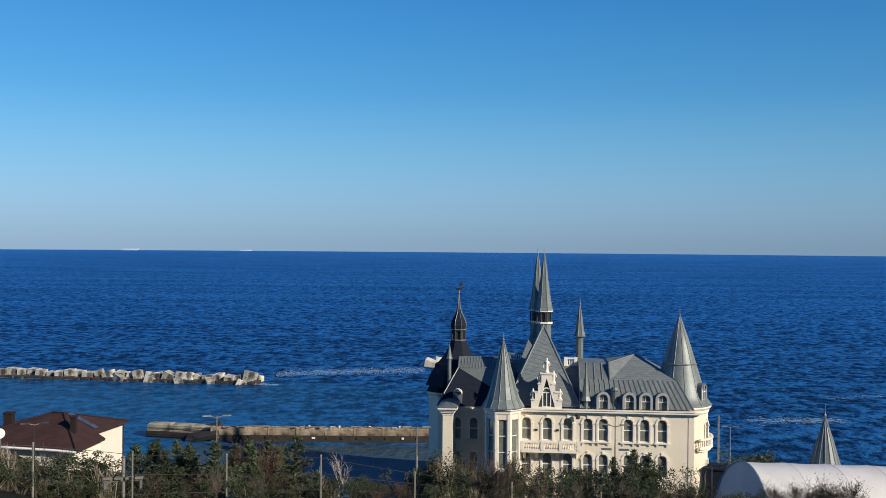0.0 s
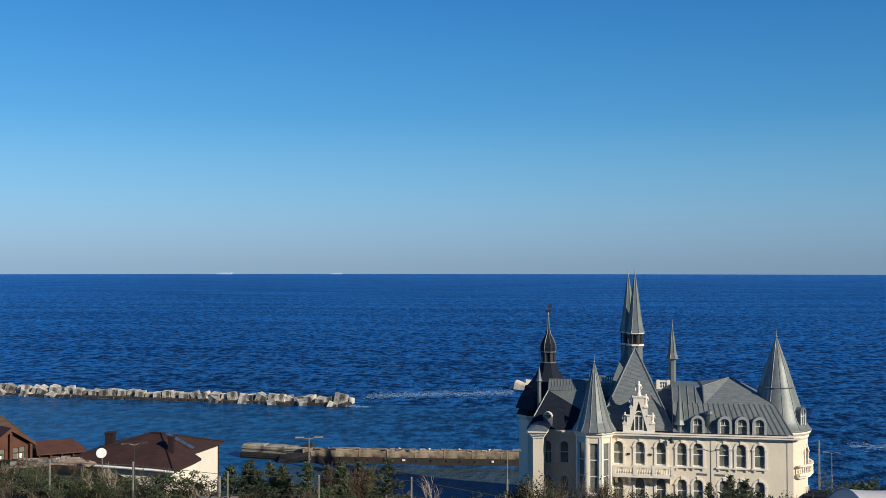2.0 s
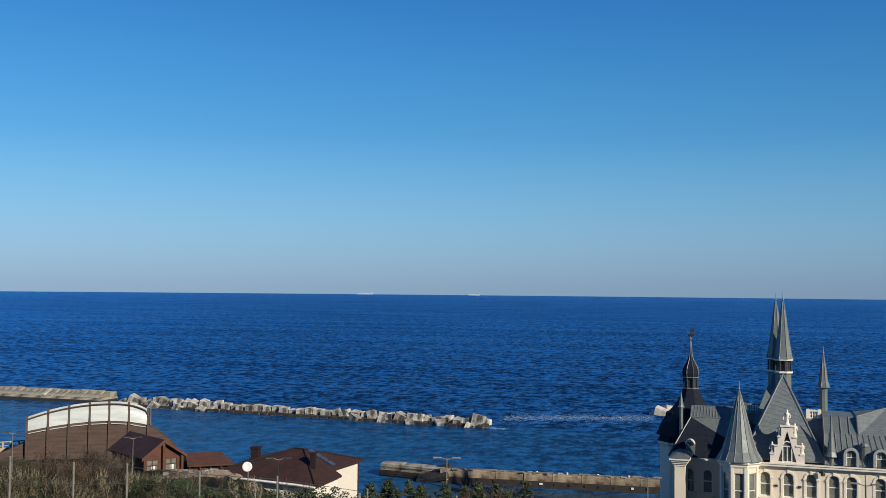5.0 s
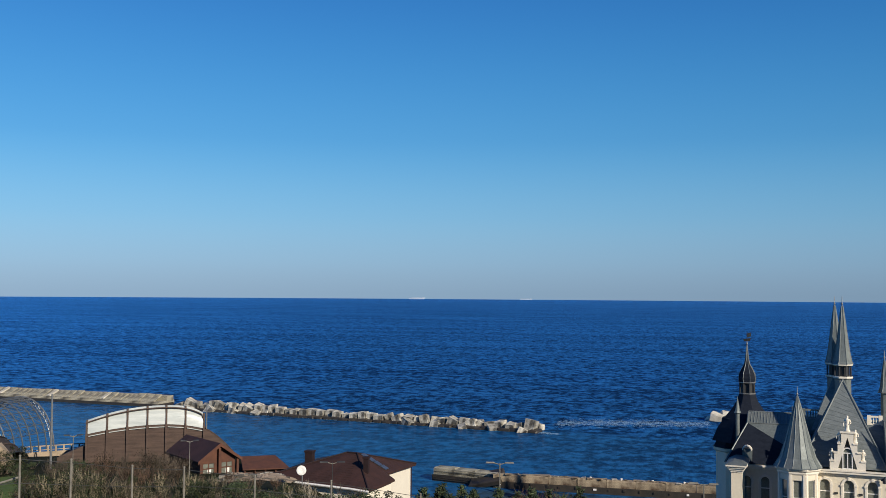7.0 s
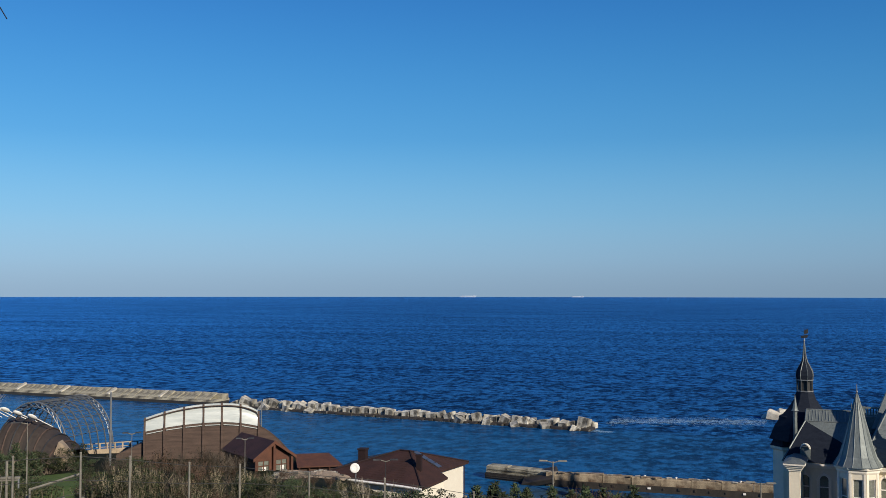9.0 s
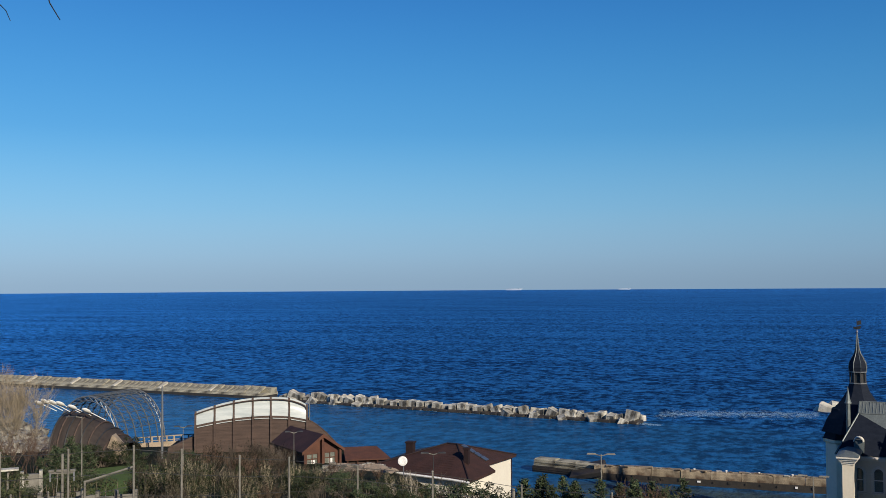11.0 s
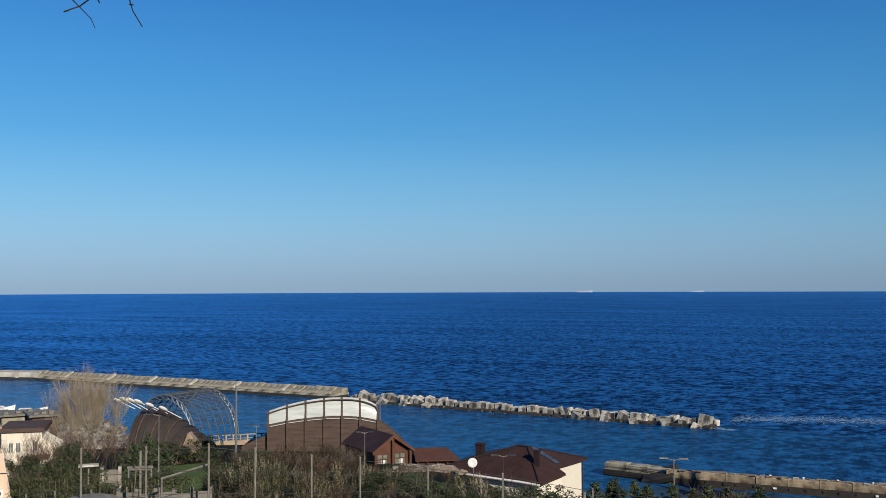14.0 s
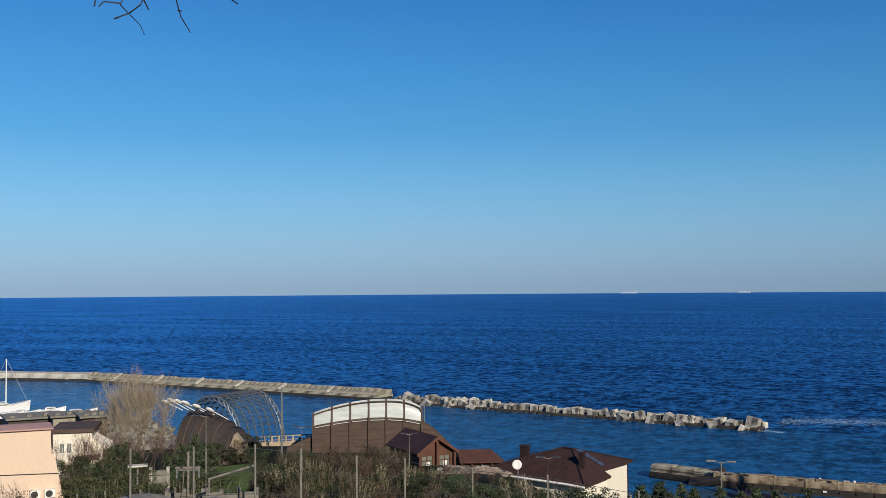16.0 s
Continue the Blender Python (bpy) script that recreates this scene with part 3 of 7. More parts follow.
def arched_window(parent, cx, y, z0, w=1.0, h=2.35, m=None, sill=True, key=True):
    """A round-headed window: moulded surround, white frame with bars, dark pane."""
    r, n = w / 2, 10
    bm = bmesh.new()
    def ring(rad, drop):
        return [(cx - rad, z0 - drop)] + [(cx - rad * math.cos(math.pi * k / n), z0 + h - r + rad * math.sin(math.pi * k / n)) for k in range(n + 1)] + [(cx + rad, z0 - drop)]
    inner, outer = ring(r, 0), ring(r + 0.2, 0)
    layers = [[bm.verts.new((x, yy, z)) for x, z in pts] for pts, yy in ((inner, y + 0.06), (inner, y - 0.08), (outer, y - 0.08), (outer, y + 0.02))]
    for a, b in zip(layers, layers[1:]):
        for k in range(len(a) - 1):
            bm.faces.new((a[k], a[k + 1], b[k + 1], b[k]))
    if key:
        box(bm, cx - 0.11, cx + 0.11, y - 0.14, y + 0.02, z0 + h - 0.02, z0 + h + 0.3)
        for s in (-1, 1):
            box(bm, cx + s * (r + 0.1) - 0.15, cx + s * (r + 0.1) + 0.15, y - 0.13, y, z0 + h - r - 0.1, z0 + h - r + 0.06)
    if sill:
        box(bm, cx - r - 0.3, cx + r + 0.3, y - 0.2, y + 0.02, z0 - 0.16, z0 - 0.02)
        for s in (-1, 1):
            box(bm, cx + s * r - 0.09, cx + s * r + 0.09, y - 0.14, y, z0 - 0.36, z0 - 0.16)
    win = part("window", bm, TRIM, parent)
    bm = bmesh.new()
    fr = 0.07
    a, b = ring(r, 0), [(cx + (x - cx) * (r - fr) / r, max(z, z0 + fr) if z < z0 + h - r else z0 + h - r + (z - z0 - h + r) * (r - fr) / r) for x, z in ring(r, 0)]
    va, vb = [[bm.verts.new((x, y + 0.16, z)) for x, z in q] for q in (a, b)]
    for k in range(len(va) - 1):
        bm.faces.new((va[k], va[k + 1], vb[k + 1], vb[k]))
    box(bm, cx - r, cx + r, y + 0.14, y + 0.2, z0, z0 + fr)
    box(bm, cx - r, cx + r, y + 0.14, y + 0.2, z0 + h * 0.5 - 0.05, z0 + h * 0.5 + 0.04)
    part("frame", bm, WHITE, win)
    bm = bmesh.new()
    bm.faces.new([bm.verts.new((x, y + 0.19, z)) for x, z in ring(r - 0.01, 0)])
    part("pane", bm, GLASS, win)
    if m:
        win.matrix_basis = m
    return win


def seams(bm, a0, a1, b0, b1, n, r=0.045):
    """Raised standing seams between two edges of a roof face."""
    a0, a1, b0, b1 = map(Vector, (a0, a1, b0, b1))
    for k in range(n + 1):
        p, q = a0.lerp(a1, k / n), b0.lerp(b1, k / n)
        if (p - q).length > 0.1:
            tube(bm, p, q, r, r * 0.8, 4)


def roof_face_set(name, corners, faces, material, nseam, parent=None, label="", rib=0.045):
    bm = bmesh.new()
    vs = [bm.verts.new(c) for c in corners]
    for f in faces:
        bm.faces.new([vs[i] for i in f])
    ob = part(name, bm, material, parent or castle, label)
    bm = bmesh.new()
    for f, n in zip(faces, nseam):
        if n:
            c = [corners[i] for i in f]
            if len(c) == 4:
                seams(bm, c[0], c[1], c[3], c[2], n, rib)
            else:
                seams(bm, c[0], c[1], c[2], c[2], n, rib)
    part("seam", bm, ZINC_RIB, ob)
    return ob


def build_castle_walls():
    up = [-8.41, -6.25, -4.14, -2.08, -0.5, 2.05, 3.71, 5.5]
    holes = []
    rows = [(8.0, 2.35), (4.33, 2.35), (0.95, 2.1)]
    for z0, h in rows:
        holes += [arch_outline(x, z0, 1.0, h) for x in up]
    bm = bmesh.new()
    pierced(bm, [(-9.1, BASE), (8.7, BASE), (8.7, EAVE), (-9.1, EAVE)], holes, 0, 0.5)
    part("wall", bm, STUCCO, castle, "cream rendered front wall")
    for z0, h in rows:
        for x in up:
            arched_window(castle, x, 0, z0, 1.0, h)
    # body behind, with dark rooms
    boxes("wall", STUCCO, castle, (-9.1, -8.7, 0.5, 13, BASE, EAVE), (8.3, 8.7, 0.5, 13, BASE, EAVE), (-9.1, 8.7, 13, 13.4, BASE, EAVE))
    boxes("floor_slab", STUCCO, castle, (-8.7, 8.3, 0.5, 13, EAVE - 0.3, EAVE), (-8.7, 8.3, 0.5, 13, 7.0, 7.2), (-8.7, 8.3, 0.5, 13, 3.4, 3.6))
    # left wing, set back
    lw = [-15.96, -14.13, -12.3]
    holes = [arch_outline(x, z0, 0.95, h) for x in lw for z0, h in ((7.1, 2.4), (3.4, 2.4))]
    bm = bmesh.new()
    pierced(bm, [(-17.7, BASE), (-9.1, BASE), (-9.1, 10.7), (-17.7, 10.7)], holes, 4.0, 0.5)
    part("wall", bm, STUCCO, castle)
    for x in lw:
        for z0, h in ((7.1, 2.4), (3.4, 2.4)):
            arched_window(castle, x, 4.0, z0, 0.95, h)
    boxes("wall", STUCCO, castle, (-17.7, -17.3, 4.5, 13, BASE, 10.7), (-17.3, -9.1, 12.6, 13, BASE, 10.4))
    boxes("floor_slab", STUCCO, castle, (-17.3, -9.1, 4.5, 13, 10.4, 10.7), (-17.3, -9.1, 4.5, 12.6, 6.3, 6.5))
    # narrow end bay of the wing, standing forward, with its capital
    boxes("corner_pier", STUCCO, castle, (-17.15, -16.1, 0.0, 4.0, BASE, 10.4))
    bm = bmesh.new()
    for k, (g, z) in enumerate(((0.08, 10.4), (0.2, 10.6), (0.34, 10.8), (0.5, 11.0))):
        box(bm, -17.15 - g, -16.1 + g, -g, 4.2, z, z + 0.2)
    part("capital", bm, TRIM, castle)
    bm = bmesh.new()
    hull(bm, [(-17.7, -0.55, 11.2), (-15.6, -0.55, 11.2), (-15.6, 4.6, 11.2), (-17.7, 4.6, 11.2), (-17.0, 0.6, 11.4), (-16.2, 0.6, 11.4), (-17.0, 4.6, 11.5), (-16.2, 4.6, 11.5)])
    part("roof", bm, ZINC, castle)
    # rear left bay under the lantern tower
    bm = bmesh.new()
    lathe(bm, [(2.1, BASE), (2.1, 11.0), (2.35, 11.2), (2.35, 11.5)], 8, -17.6, 10.2, math.pi / 8)
    part("wall", bm, STUCCO, castle)
    # pilasters and cornices
    boxes("pilaster", STUCCO, castle, *[(x0, x1, -0.05, 0.0, BASE, 10.75) for x0, x1 in ((0.75, 1.3), (8.15, 8.72))])
    for x0, x1, y, z in ((-9.1, 8.9, 0.0, 10.72), (-17.7, -9.1, 4.0, 10.2)):
        bm = bmesh.new()
        for k, (g, h) in enumerate(((0.12, 0.14), (0.24, 0.12), (0.42, 0.2))):
            zz = z + (0, 0.14, 0.26)[k]
            box(bm, x0, x1 + (g if x1 > 0 else 0), y - g, y + 0.02, zz, zz + h)
        part("cornice", bm, TRIM, castle)
    boxes("string_course", TRIM, castle, (-8.9, 8.3, -0.06, 0.0, 3.35, 3.5))
    # gutter along the front
    bm = bmesh.new()
    box(bm, -9.0, 8.75, -0.5, -0.32, 11.2, 11.34)
    part("gutter", bm, TRIM, castle)
    # wall lamp bracket
    bm = bmesh.new()
    tube(bm, (-3.2, 0, 10.95), (-3.1, -0.5, 10.8), 0.04), lathe(bm, [(0.05, 10.8), (0.2, 10.6), (0.22, 10.35), (0, 10.3)], 8, -3.1, -0.5)
    box(bm, -3.45, -3.05, -0.4, -0.3, 10.55, 10.75)
    part("wall_lamp", bm, DARKSTEEL, castle, "black wall lamp on a bracket")
    for x, z in ((-7.4, 9.05), (-5.2, 9.05)):
        bm = bmesh.new()
        box(bm, x - 0.16, x + 0.16, -0.12, 0, z - 0.08, z + 0.1)
        part("vent_cover", bm, DARKSTEEL, castle)


BALUSTER = [(0.07, 0.0), (0.07, 0.05), (0.04, 0.1), (0.085, 0.26), (0.045, 0.46), (0.07, 0.56), (0.07, 0.62)]


def balustrade(parent, x0, x1, y, z, n, posts=(0, 1), stone=TRIM):
    """Straight balustrade with turned balusters between two rails."""
    bm = bmesh.new()
    box(bm, x0, x1, y - 0.14, y + 0.14, z, z + 0.12), box(bm, x0, x1, y - 0.16, y + 0.16, z + 0.74, z + 0.9)
    for k in posts:
        x = x0 + (x1 - x0) * k
        box(bm, x - 0.17, x + 0.17, y - 0.18, y + 0.18, z, z + 0.95)
    rail = part("balustrade", bm, stone, parent)
    bm = bmesh.new()
    lathe(bm, [(r, h) for r, h in BALUSTER], 6)
    first = part("baluster", bm, stone, rail, smooth=True)
    for k in range(n):
        ob = first if k == 0 else new("baluster", first.data)
        ob.parent = rail
        ob.location = (x0 + (x1 - x0) * (k + 0.7) / (n + 0.4), y, z + 0.12)
    return rail


def build_castle_front():
    bm = bmesh.new()
    box(bm, -9.0, -2.95, -1.15, 0.0, 6.9, 7.12)
    long_balcony = part("balcony", bm, TRIM, castle, "long stone balcony slab on brackets")
    for x in (-8.6, -7.3, -5.2, -3.4):
        bm = bmesh.new()
        hull(bm, [(x - 0.15, 0, 6.895), (x + 0.15, 0, 6.895), (x - 0.15, -0.9, 6.895), (x + 0.15, -0.9, 6.895), (x - 0.15, 0, 6.1), (x + 0.15, 0, 6.1)])
        part("bracket", bm, TRIM, long_balcony)
    balustrade(castle, -8.85, -3.05, -1.0, 7.12, 24, (0, 0.36, 0.68, 1))
    # stepped gable with statues
    cx = -6.35
    bm = bmesh.new()
    step = [(-1.6, 11.3), (1.6, 11.3), (1.6, 12.15), (1.2, 12.15), (1.2, 12.95), (0.88, 12.95), (0.88, 13.8), (0.55, 13.8), (0.55, 14.85), (-0.55, 14.85), (-0.55, 13.8), (-0.88, 13.8), (-0.88, 12.95), (-1.2, 12.95), (-1.2, 12.15), (-1.6, 12.15)]
    pierced(bm, [(cx + x, z) for x, z in step], [[(cx - 0.86, 11.45), (cx + 0.86, 11.45), (cx, 14.45)]], -0.25, 0.45)
    gable = part("stepped_gable", bm, TRIM, castle, "pale stepped gable with an arched window")
    for x, z, w in ((1.4, 12.15, 0.5), (1.04, 12.95, 0.45), (0.72, 13.8, 0.45)):
        boxes("coping", TRIM, gable, *[(cx + s * x - w / 2, cx + s * x + w / 2, -0.33, 0.28, z, z + 0.12) for s in (-1, 1)])
    boxes("coping", TRIM, gable, (cx - 0.68, cx + 0.68, -0.35, 0.3, 14.85, 15.0))
    part("pane", hull(bmesh.new(), [(cx + x, y, z) for y in (-0.02, 0.02) for x, z in ((-0.9, 11.45), (0.9, 11.45), (0.34, 13.3), (-0.34, 13.3))]), GLASS, gable)
    # a dark sheet stands in for the shade at the recess's apex
    part("niche", hull(bmesh.new(), [(cx + x, y, z) for y in (-0.03, 0.03) for x, z in ((-0.36, 13.31), (0.36, 13.31), (0, 14.5))]), DARKSTEEL, gable, "dark panel for the shaded point of the niche above the window")
    bm = bmesh.new()
    inner, outer = arch_outline(cx, 11.5, 0.74, 1.88, 10), arch_outline(cx, 11.45, 0.94, 2.03, 10)
    vi, vo = [[bm.verts.new((x, y, z)) for x, z in inner] for y in (-0.2, -0.05)], [[bm.verts.new((x, y, z)) for x, z in outer] for y in (-0.2, -0.05)]
    for p, q in ((vi[0], vo[0]), (vo[0], vo[1]), (vi[1], vi[0])):
        for k in range(len(p)):
            j = (k + 1) % len(p)
            bm.faces.new((p[k], p[j], q[j], q[k]))
    box(bm, cx - 0.04, cx + 0.04, -0.16, -0.06, 11.5, 13.0), box(bm, cx - 0.37, cx + 0.37, -0.16, -0.06, 12.9, 12.98)
    part("frame", bm, WHITE, gable, "white arched window frame")
    bm = bmesh.new()
    hull(bm, [(cx - 1.5, 0.2, 11.3), (cx + 1.5, 0.2, 11.3), (cx - 0.5, 0.2, 14.6), (cx + 0.5, 0.2, 14.6), (cx - 1.5, 1.2, 11.3), (cx + 1.5, 1.2, 11.3), (cx, 2.6, 14.6)])
    part("roof", bm, ZINC, castle)
    for x, z, s in ((0, 15.0, 1.0), (0.72, 13.92, 0.85), (-0.72, 13.92, 0.7), (1.4, 12.27, 0.7), (-1.4, 12.27, 0.7)):
        bm = bmesh.new()
        lathe(bm, [(0.26 * s, z), (0.26 * s, z + 0.14 * s), (0.2 * s, z + 0.15 * s), (0.17 * s, z + 0.45 * s), (0.2 * s, z + 0.68 * s), (0.15 * s, z + 0.82 * s), (0.24 * s, z + 1.08 * s), (0.2 * s, z + 1.2 * s), (0.08 * s, z + 1.25 * s), (0.12 * s, z + 1.36 * s), (0.1 * s, z + 1.48 * s), (0, z + 1.53 * s)], 8, cx + x, 0.0)
        for side in (-1, 1):
            tube(bm, (cx + x + side * 0.22 * s, 0, z + 1.12 * s), (cx + x + side * 0.33 * s, -0.06 * s, z + 0.82 * s), 0.065 * s, 0.05 * s, 5)
            tube(bm, (cx + x + side * 0.33 * s, -0.06 * s, z + 0.82 * s), (cx + x + side * (0.2 if side > 0 else 0.36) * s, -0.2 * s, z + (0.72 if side > 0 else 0.5) * s), 0.05 * s, 0.045 * s, 5)
        part("statue", bm, TRIM, castle, "small pale stone figure", smooth=True)
    # round-headed dormers
    for x in (-0.53, 2.12, 3.8, 5.47):
        bm = bmesh.new()
        n, r, z0, top = 10, 0.62, 11.4, 12.45
        rings = []
        for yy, rr in ((-0.12, r), (-0.12, r - 0.17), (2.6, r)):
            rings.append([bm.verts.new((x - rr, yy, z0))] + [bm.verts.new((x - rr * math.cos(math.pi * k / n), yy, top + rr * math.sin(math.pi * k / n))) for k in range(n + 1)] + [bm.verts.new((x + rr, yy, z0))])
        for a, b in ((rings[1], rings[0]), (rings[0], rings[2])):
            for k in range(len(a) - 1):
                bm.faces.new((a[k], a[k + 1], b[k + 1], b[k]))
        dorm = part("dormer", bm, ZINC, castle, "zinc dormer with a round head")
        bm = bmesh.new()
        for k in range(n):
            a0, a1 = math.pi * k / n, math.pi * (k + 1) / n
            hull(bm, [(x - rr * math.cos(a), yy, top + rr * math.sin(a)) for a in (a0, a1) for rr in (0.45, 0.7) for yy in (-0.3, 0.0)])
        box(bm, x - 0.7, x - 0.45, -0.3, 0, z0, top), box(bm, x + 0.45, x + 0.7, -0.3, 0, z0, top)
        part("surround", bm, GREYTRIM, dorm)
        bm = bmesh.new()
        bm.faces.new([bm.verts.new((x - 0.46, -0.02, z0))] + [bm.verts.new((x - 0.46 * math.cos(math.pi * k / n), -0.02, top + 0.46 * math.sin(math.pi * k / n))) for k in range(n + 1)] + [bm.verts.new((x + 0.46, -0.02, z0))])
        part("pane", bm, GLASS, dorm)
        bm = bmesh.new()
        box(bm, x - 0.45, x + 0.45, -0.08, -0.03, top - 0.3, top - 0.22), box(bm, x - 0.45, x - 0.38, -0.08, -0.03, z0, top + 0.1), box(bm, x - 0.04, x + 0.02, -0.08, -0.03, top - 0.2, top + 0.42)
        part("frame", bm, WHITE, dorm)
    # vent stub and small pinnacle
    bm = bmesh.new()
    lathe(bm, [(0.36, 11.4), (0.36, 13.15), (0.44, 13.2), (0.44, 13.3), (0.3, 13.55), (0, 13.62)], 10, 0.7, 0.55)
    part("roof_vent", bm, ZINC, castle)
    bm = bmesh.new()
    lathe(bm, [(0.28, 11.3), (0.28, 12.1), (0.62, 12.15), (0.42, 12.6), (0.22, 14.0), (0.05, 15.6), (0.03, 16.3), (0, 16.35)], 8, -2.29, 0.3)
    part("pinnacle", bm, ZINC, castle, "slim grey pinnacle on the eaves")


def cone_roof(cx, cy, profile, n, material, nseam, label, finial):
    bm = bmesh.new()
    lathe(bm, profile, n, cx, cy, math.pi / n)
    ob = part("spire_roof", bm, material, castle, label, smooth=n > 20)
    bm = bmesh.new()
    for k in range(nseam):
        a = 2 * math.pi * k / nseam + math.pi / n
        for (r0, z0), (r1, z1) in zip(profile, profile[1:]):
            if z1 > z0 + 0.2:
                tube(bm, (cx + r0 * math.sin(a), cy - r0 * math.cos(a), z0), (cx + r1 * math.sin(a), cy - r1 * math.cos(a), z1), 0.04, 0.03, 4)
    part("seam", bm, ZINC_RIB, ob)
    top = profile[-1][1]
    bm = bmesh.new()
    lathe(bm, [(0.07, top - 0.5), (0.06, top + 0.1), (0.13, top + 0.2), (0.05, top + 0.32), (0.03, top + finial), (0, top + finial + 0.02)], 6, cx, cy)
    part("finial", bm, STEEL, ob)
    return ob


def build_castle_towers():
    # front octagonal bay tower
    cx, cy, r = -10.85, -0.3, 1.95
    bm = bmesh.new()
    ap = r * math.cos(math.pi / 8)
    side = 2 * r * math.sin(math.pi / 8)
    for k in range(8):
        m = pose(cx, cy, 0, 0, 0, 45 * k)
        b2 = bmesh.new()
        holes = [[(-0.42, 5.3), (0.42, 5.3), (0.42, 10.35), (-0.42, 10.35)], [(-0.42, 1.2), (0.42, 1.2), (0.42, 4.5), (-0.42, 4.5)]] if k in (0, 1, 7) else []
        pierced(b2, [(-side / 2, BASE), (side / 2, BASE), (side / 2, 11.3), (-side / 2, 11.3)], holes, -ap, 0.3)
        w = part("wall", b2, STUCCO, castle)
        w.matrix_basis = m
        if holes:
            for z0, z1 in ((5.3, 10.35), (1.2, 4.5)):
                b3 = bmesh.new()
                for x in (-0.42, 0.36):
                    box(b3, x, x + 0.06, -ap + 0.1, -ap + 0.18, z0, z1)
                z = z0
                while z < z1:
                    box(b3, -0.42, 0.42, -ap + 0.1, -ap + 0.18, z, z + 0.07)
                    z += (z1 - z0 - 0.07) / 3
                win = part("window", b3, WHITE, castle)
                win.matrix_basis = m
                b3 = bmesh.new()
                bm_f = [(-0.42, z0), (0.42, z0), (0.42, z1), (-0.42, z1)]
                b3.faces.new([b3.verts.new((x, -ap + 0.2, z)) for x, z in bm_f])
                part("pane", b3, GLASS, win)
            for x0, x1 in ((-side / 2, -0.5), (0.5, side / 2)):
                ob = part("pilaster", box(bmesh.new(), x0 + 0.02, x1 - 0.02, -ap - 0.06, -ap, BASE, 10.9), TRIM, castle)
                ob.matrix_basis = m
    bm.free()
    bm = bmesh.new()
    lathe(bm, [(r + 0.02, 10.85), (r + 0.12, 11.0), (r + 0.12, 11.15), (r + 0.3, 11.3), (r + 0.3, 11.45), (0, 11.5)], 8, cx, cy, math.pi / 8)
    part("cornice", bm, TRIM, castle)
    cone_roof(cx, cy, [(2.3, 11.46), (2.2, 11.52), (1.7, 12.35), (1.3, 13.6), (0.7, 15.9), (0.08, 18.2)], 16, ZINC, 16, "grey standing-seam cone roof", 0.95)
    # right round tower
    cx, cy, r = 7.75, 4.0, 3.0
    bm = bmesh.new()
    n = 40
    def wall_ring(z0, z1, skip=()):
        for k in range(n):
            if k in skip:
                continue
            a0, a1 = 2 * math.pi * k / n, 2 * math.pi * (k + 1) / n
            pts = [(cx + rr * math.sin(a), cy - rr * math.cos(a), z) for a in (a0, a1) for rr in (r, r - 0.3) for z in (z0, z1)]
            hull(bm, pts)
    wall_ring(BASE, 2.0), wall_ring(2.0, 5.7, (7, 8)), wall_ring(5.7, 7.2), wall_ring(7.2, 9.9, (6, 7)), wall_ring(9.9, 11.4)
    bmesh.ops.remove_doubles(bm, verts=bm.verts[:], dist=0.001)
    part("wall", bm, STUCCO, castle, "round cream tower wall")
    for ang, z0, h, w in ((63, 7.2, 2.65, 0.85), (72, 2.0, 3.6, 0.9)):
        win = arched_window(castle, 0, -r + 0.02, z0, w, h, m=pose(cx, cy, 0, 0, 0, ang), sill=False)
    bm = bmesh.new()
    lathe(bm, [(r, 10.7), (r + 0.12, 10.85), (r + 0.12, 11.1), (r + 0.35, 11.35), (r + 0.35, 11.55), (0, 11.6)], 40, cx, cy)
    part("cornice", bm, TRIM, castle)
    cone_roof(cx, cy, [(3.45, 11.56), (3.3, 11.65), (2.75, 12.5), (2.25, 14.2), (1.75, 15.8), (1.2, 17.6), (0.1, 20.7)], 36, ZINC, 12, "tall grey sheet-metal cone roof", 0.95)
    bm = bmesh.new()
    lathe(bm, [(1.86, 15.75), (1.9, 15.8), (1.86, 15.85)], 12, cx, cy, math.pi / 12)
    part("band", bm, ZINC_RIB, castle)
    # its small dormer and curved balcony
    m = pose(cx, cy, 0, 0, 0, 52)
    bm = bmesh.new()
    n = 8
    fr = [[bm.verts.new((rr * -1, yy, 11.7))] + [bm.verts.new((-rr * math.cos(math.pi * k / n), yy, 13.3 + rr * math.sin(math.pi * k / n))) for k in range(n + 1)] + [bm.verts.new((rr, yy, 11.7))] for yy, rr in ((-2.95, 0.42), (-2.95, 0.62), (-1.4, 0.62))]
    for a, b in zip(fr, fr[1:]):
        for k in range(len(a) - 1):
            bm.faces.new((a[k], a[k + 1], b[k + 1], b[k]))
    dorm = part("dormer", bm, ZINC, castle)
    dorm.matrix_basis = m
    bm = bmesh.new()
    bm.faces.new([bm.verts.new((x, -2.85, z)) for x, z in arch_outline(0, 11.7, 0.86, 2.05)])
    part("pane", bm, GLASS, dorm)
    bm = bmesh.new()
    box(bm, -0.03, 0.03, -2.93, -2.87, 11.7, 13.7), box(bm, -0.42, 0.42, -2.93, -2.87, 13.0, 13.07)
    for s in (-1, 1):
        box(bm, s * 0.4 - 0.04, s * 0.4 + 0.04, -2.95, -2.87, 11.7, 13.3)
    part("frame", bm, WHITE, dorm)
    bm = bmesh.new()
    rail = bmesh.new()
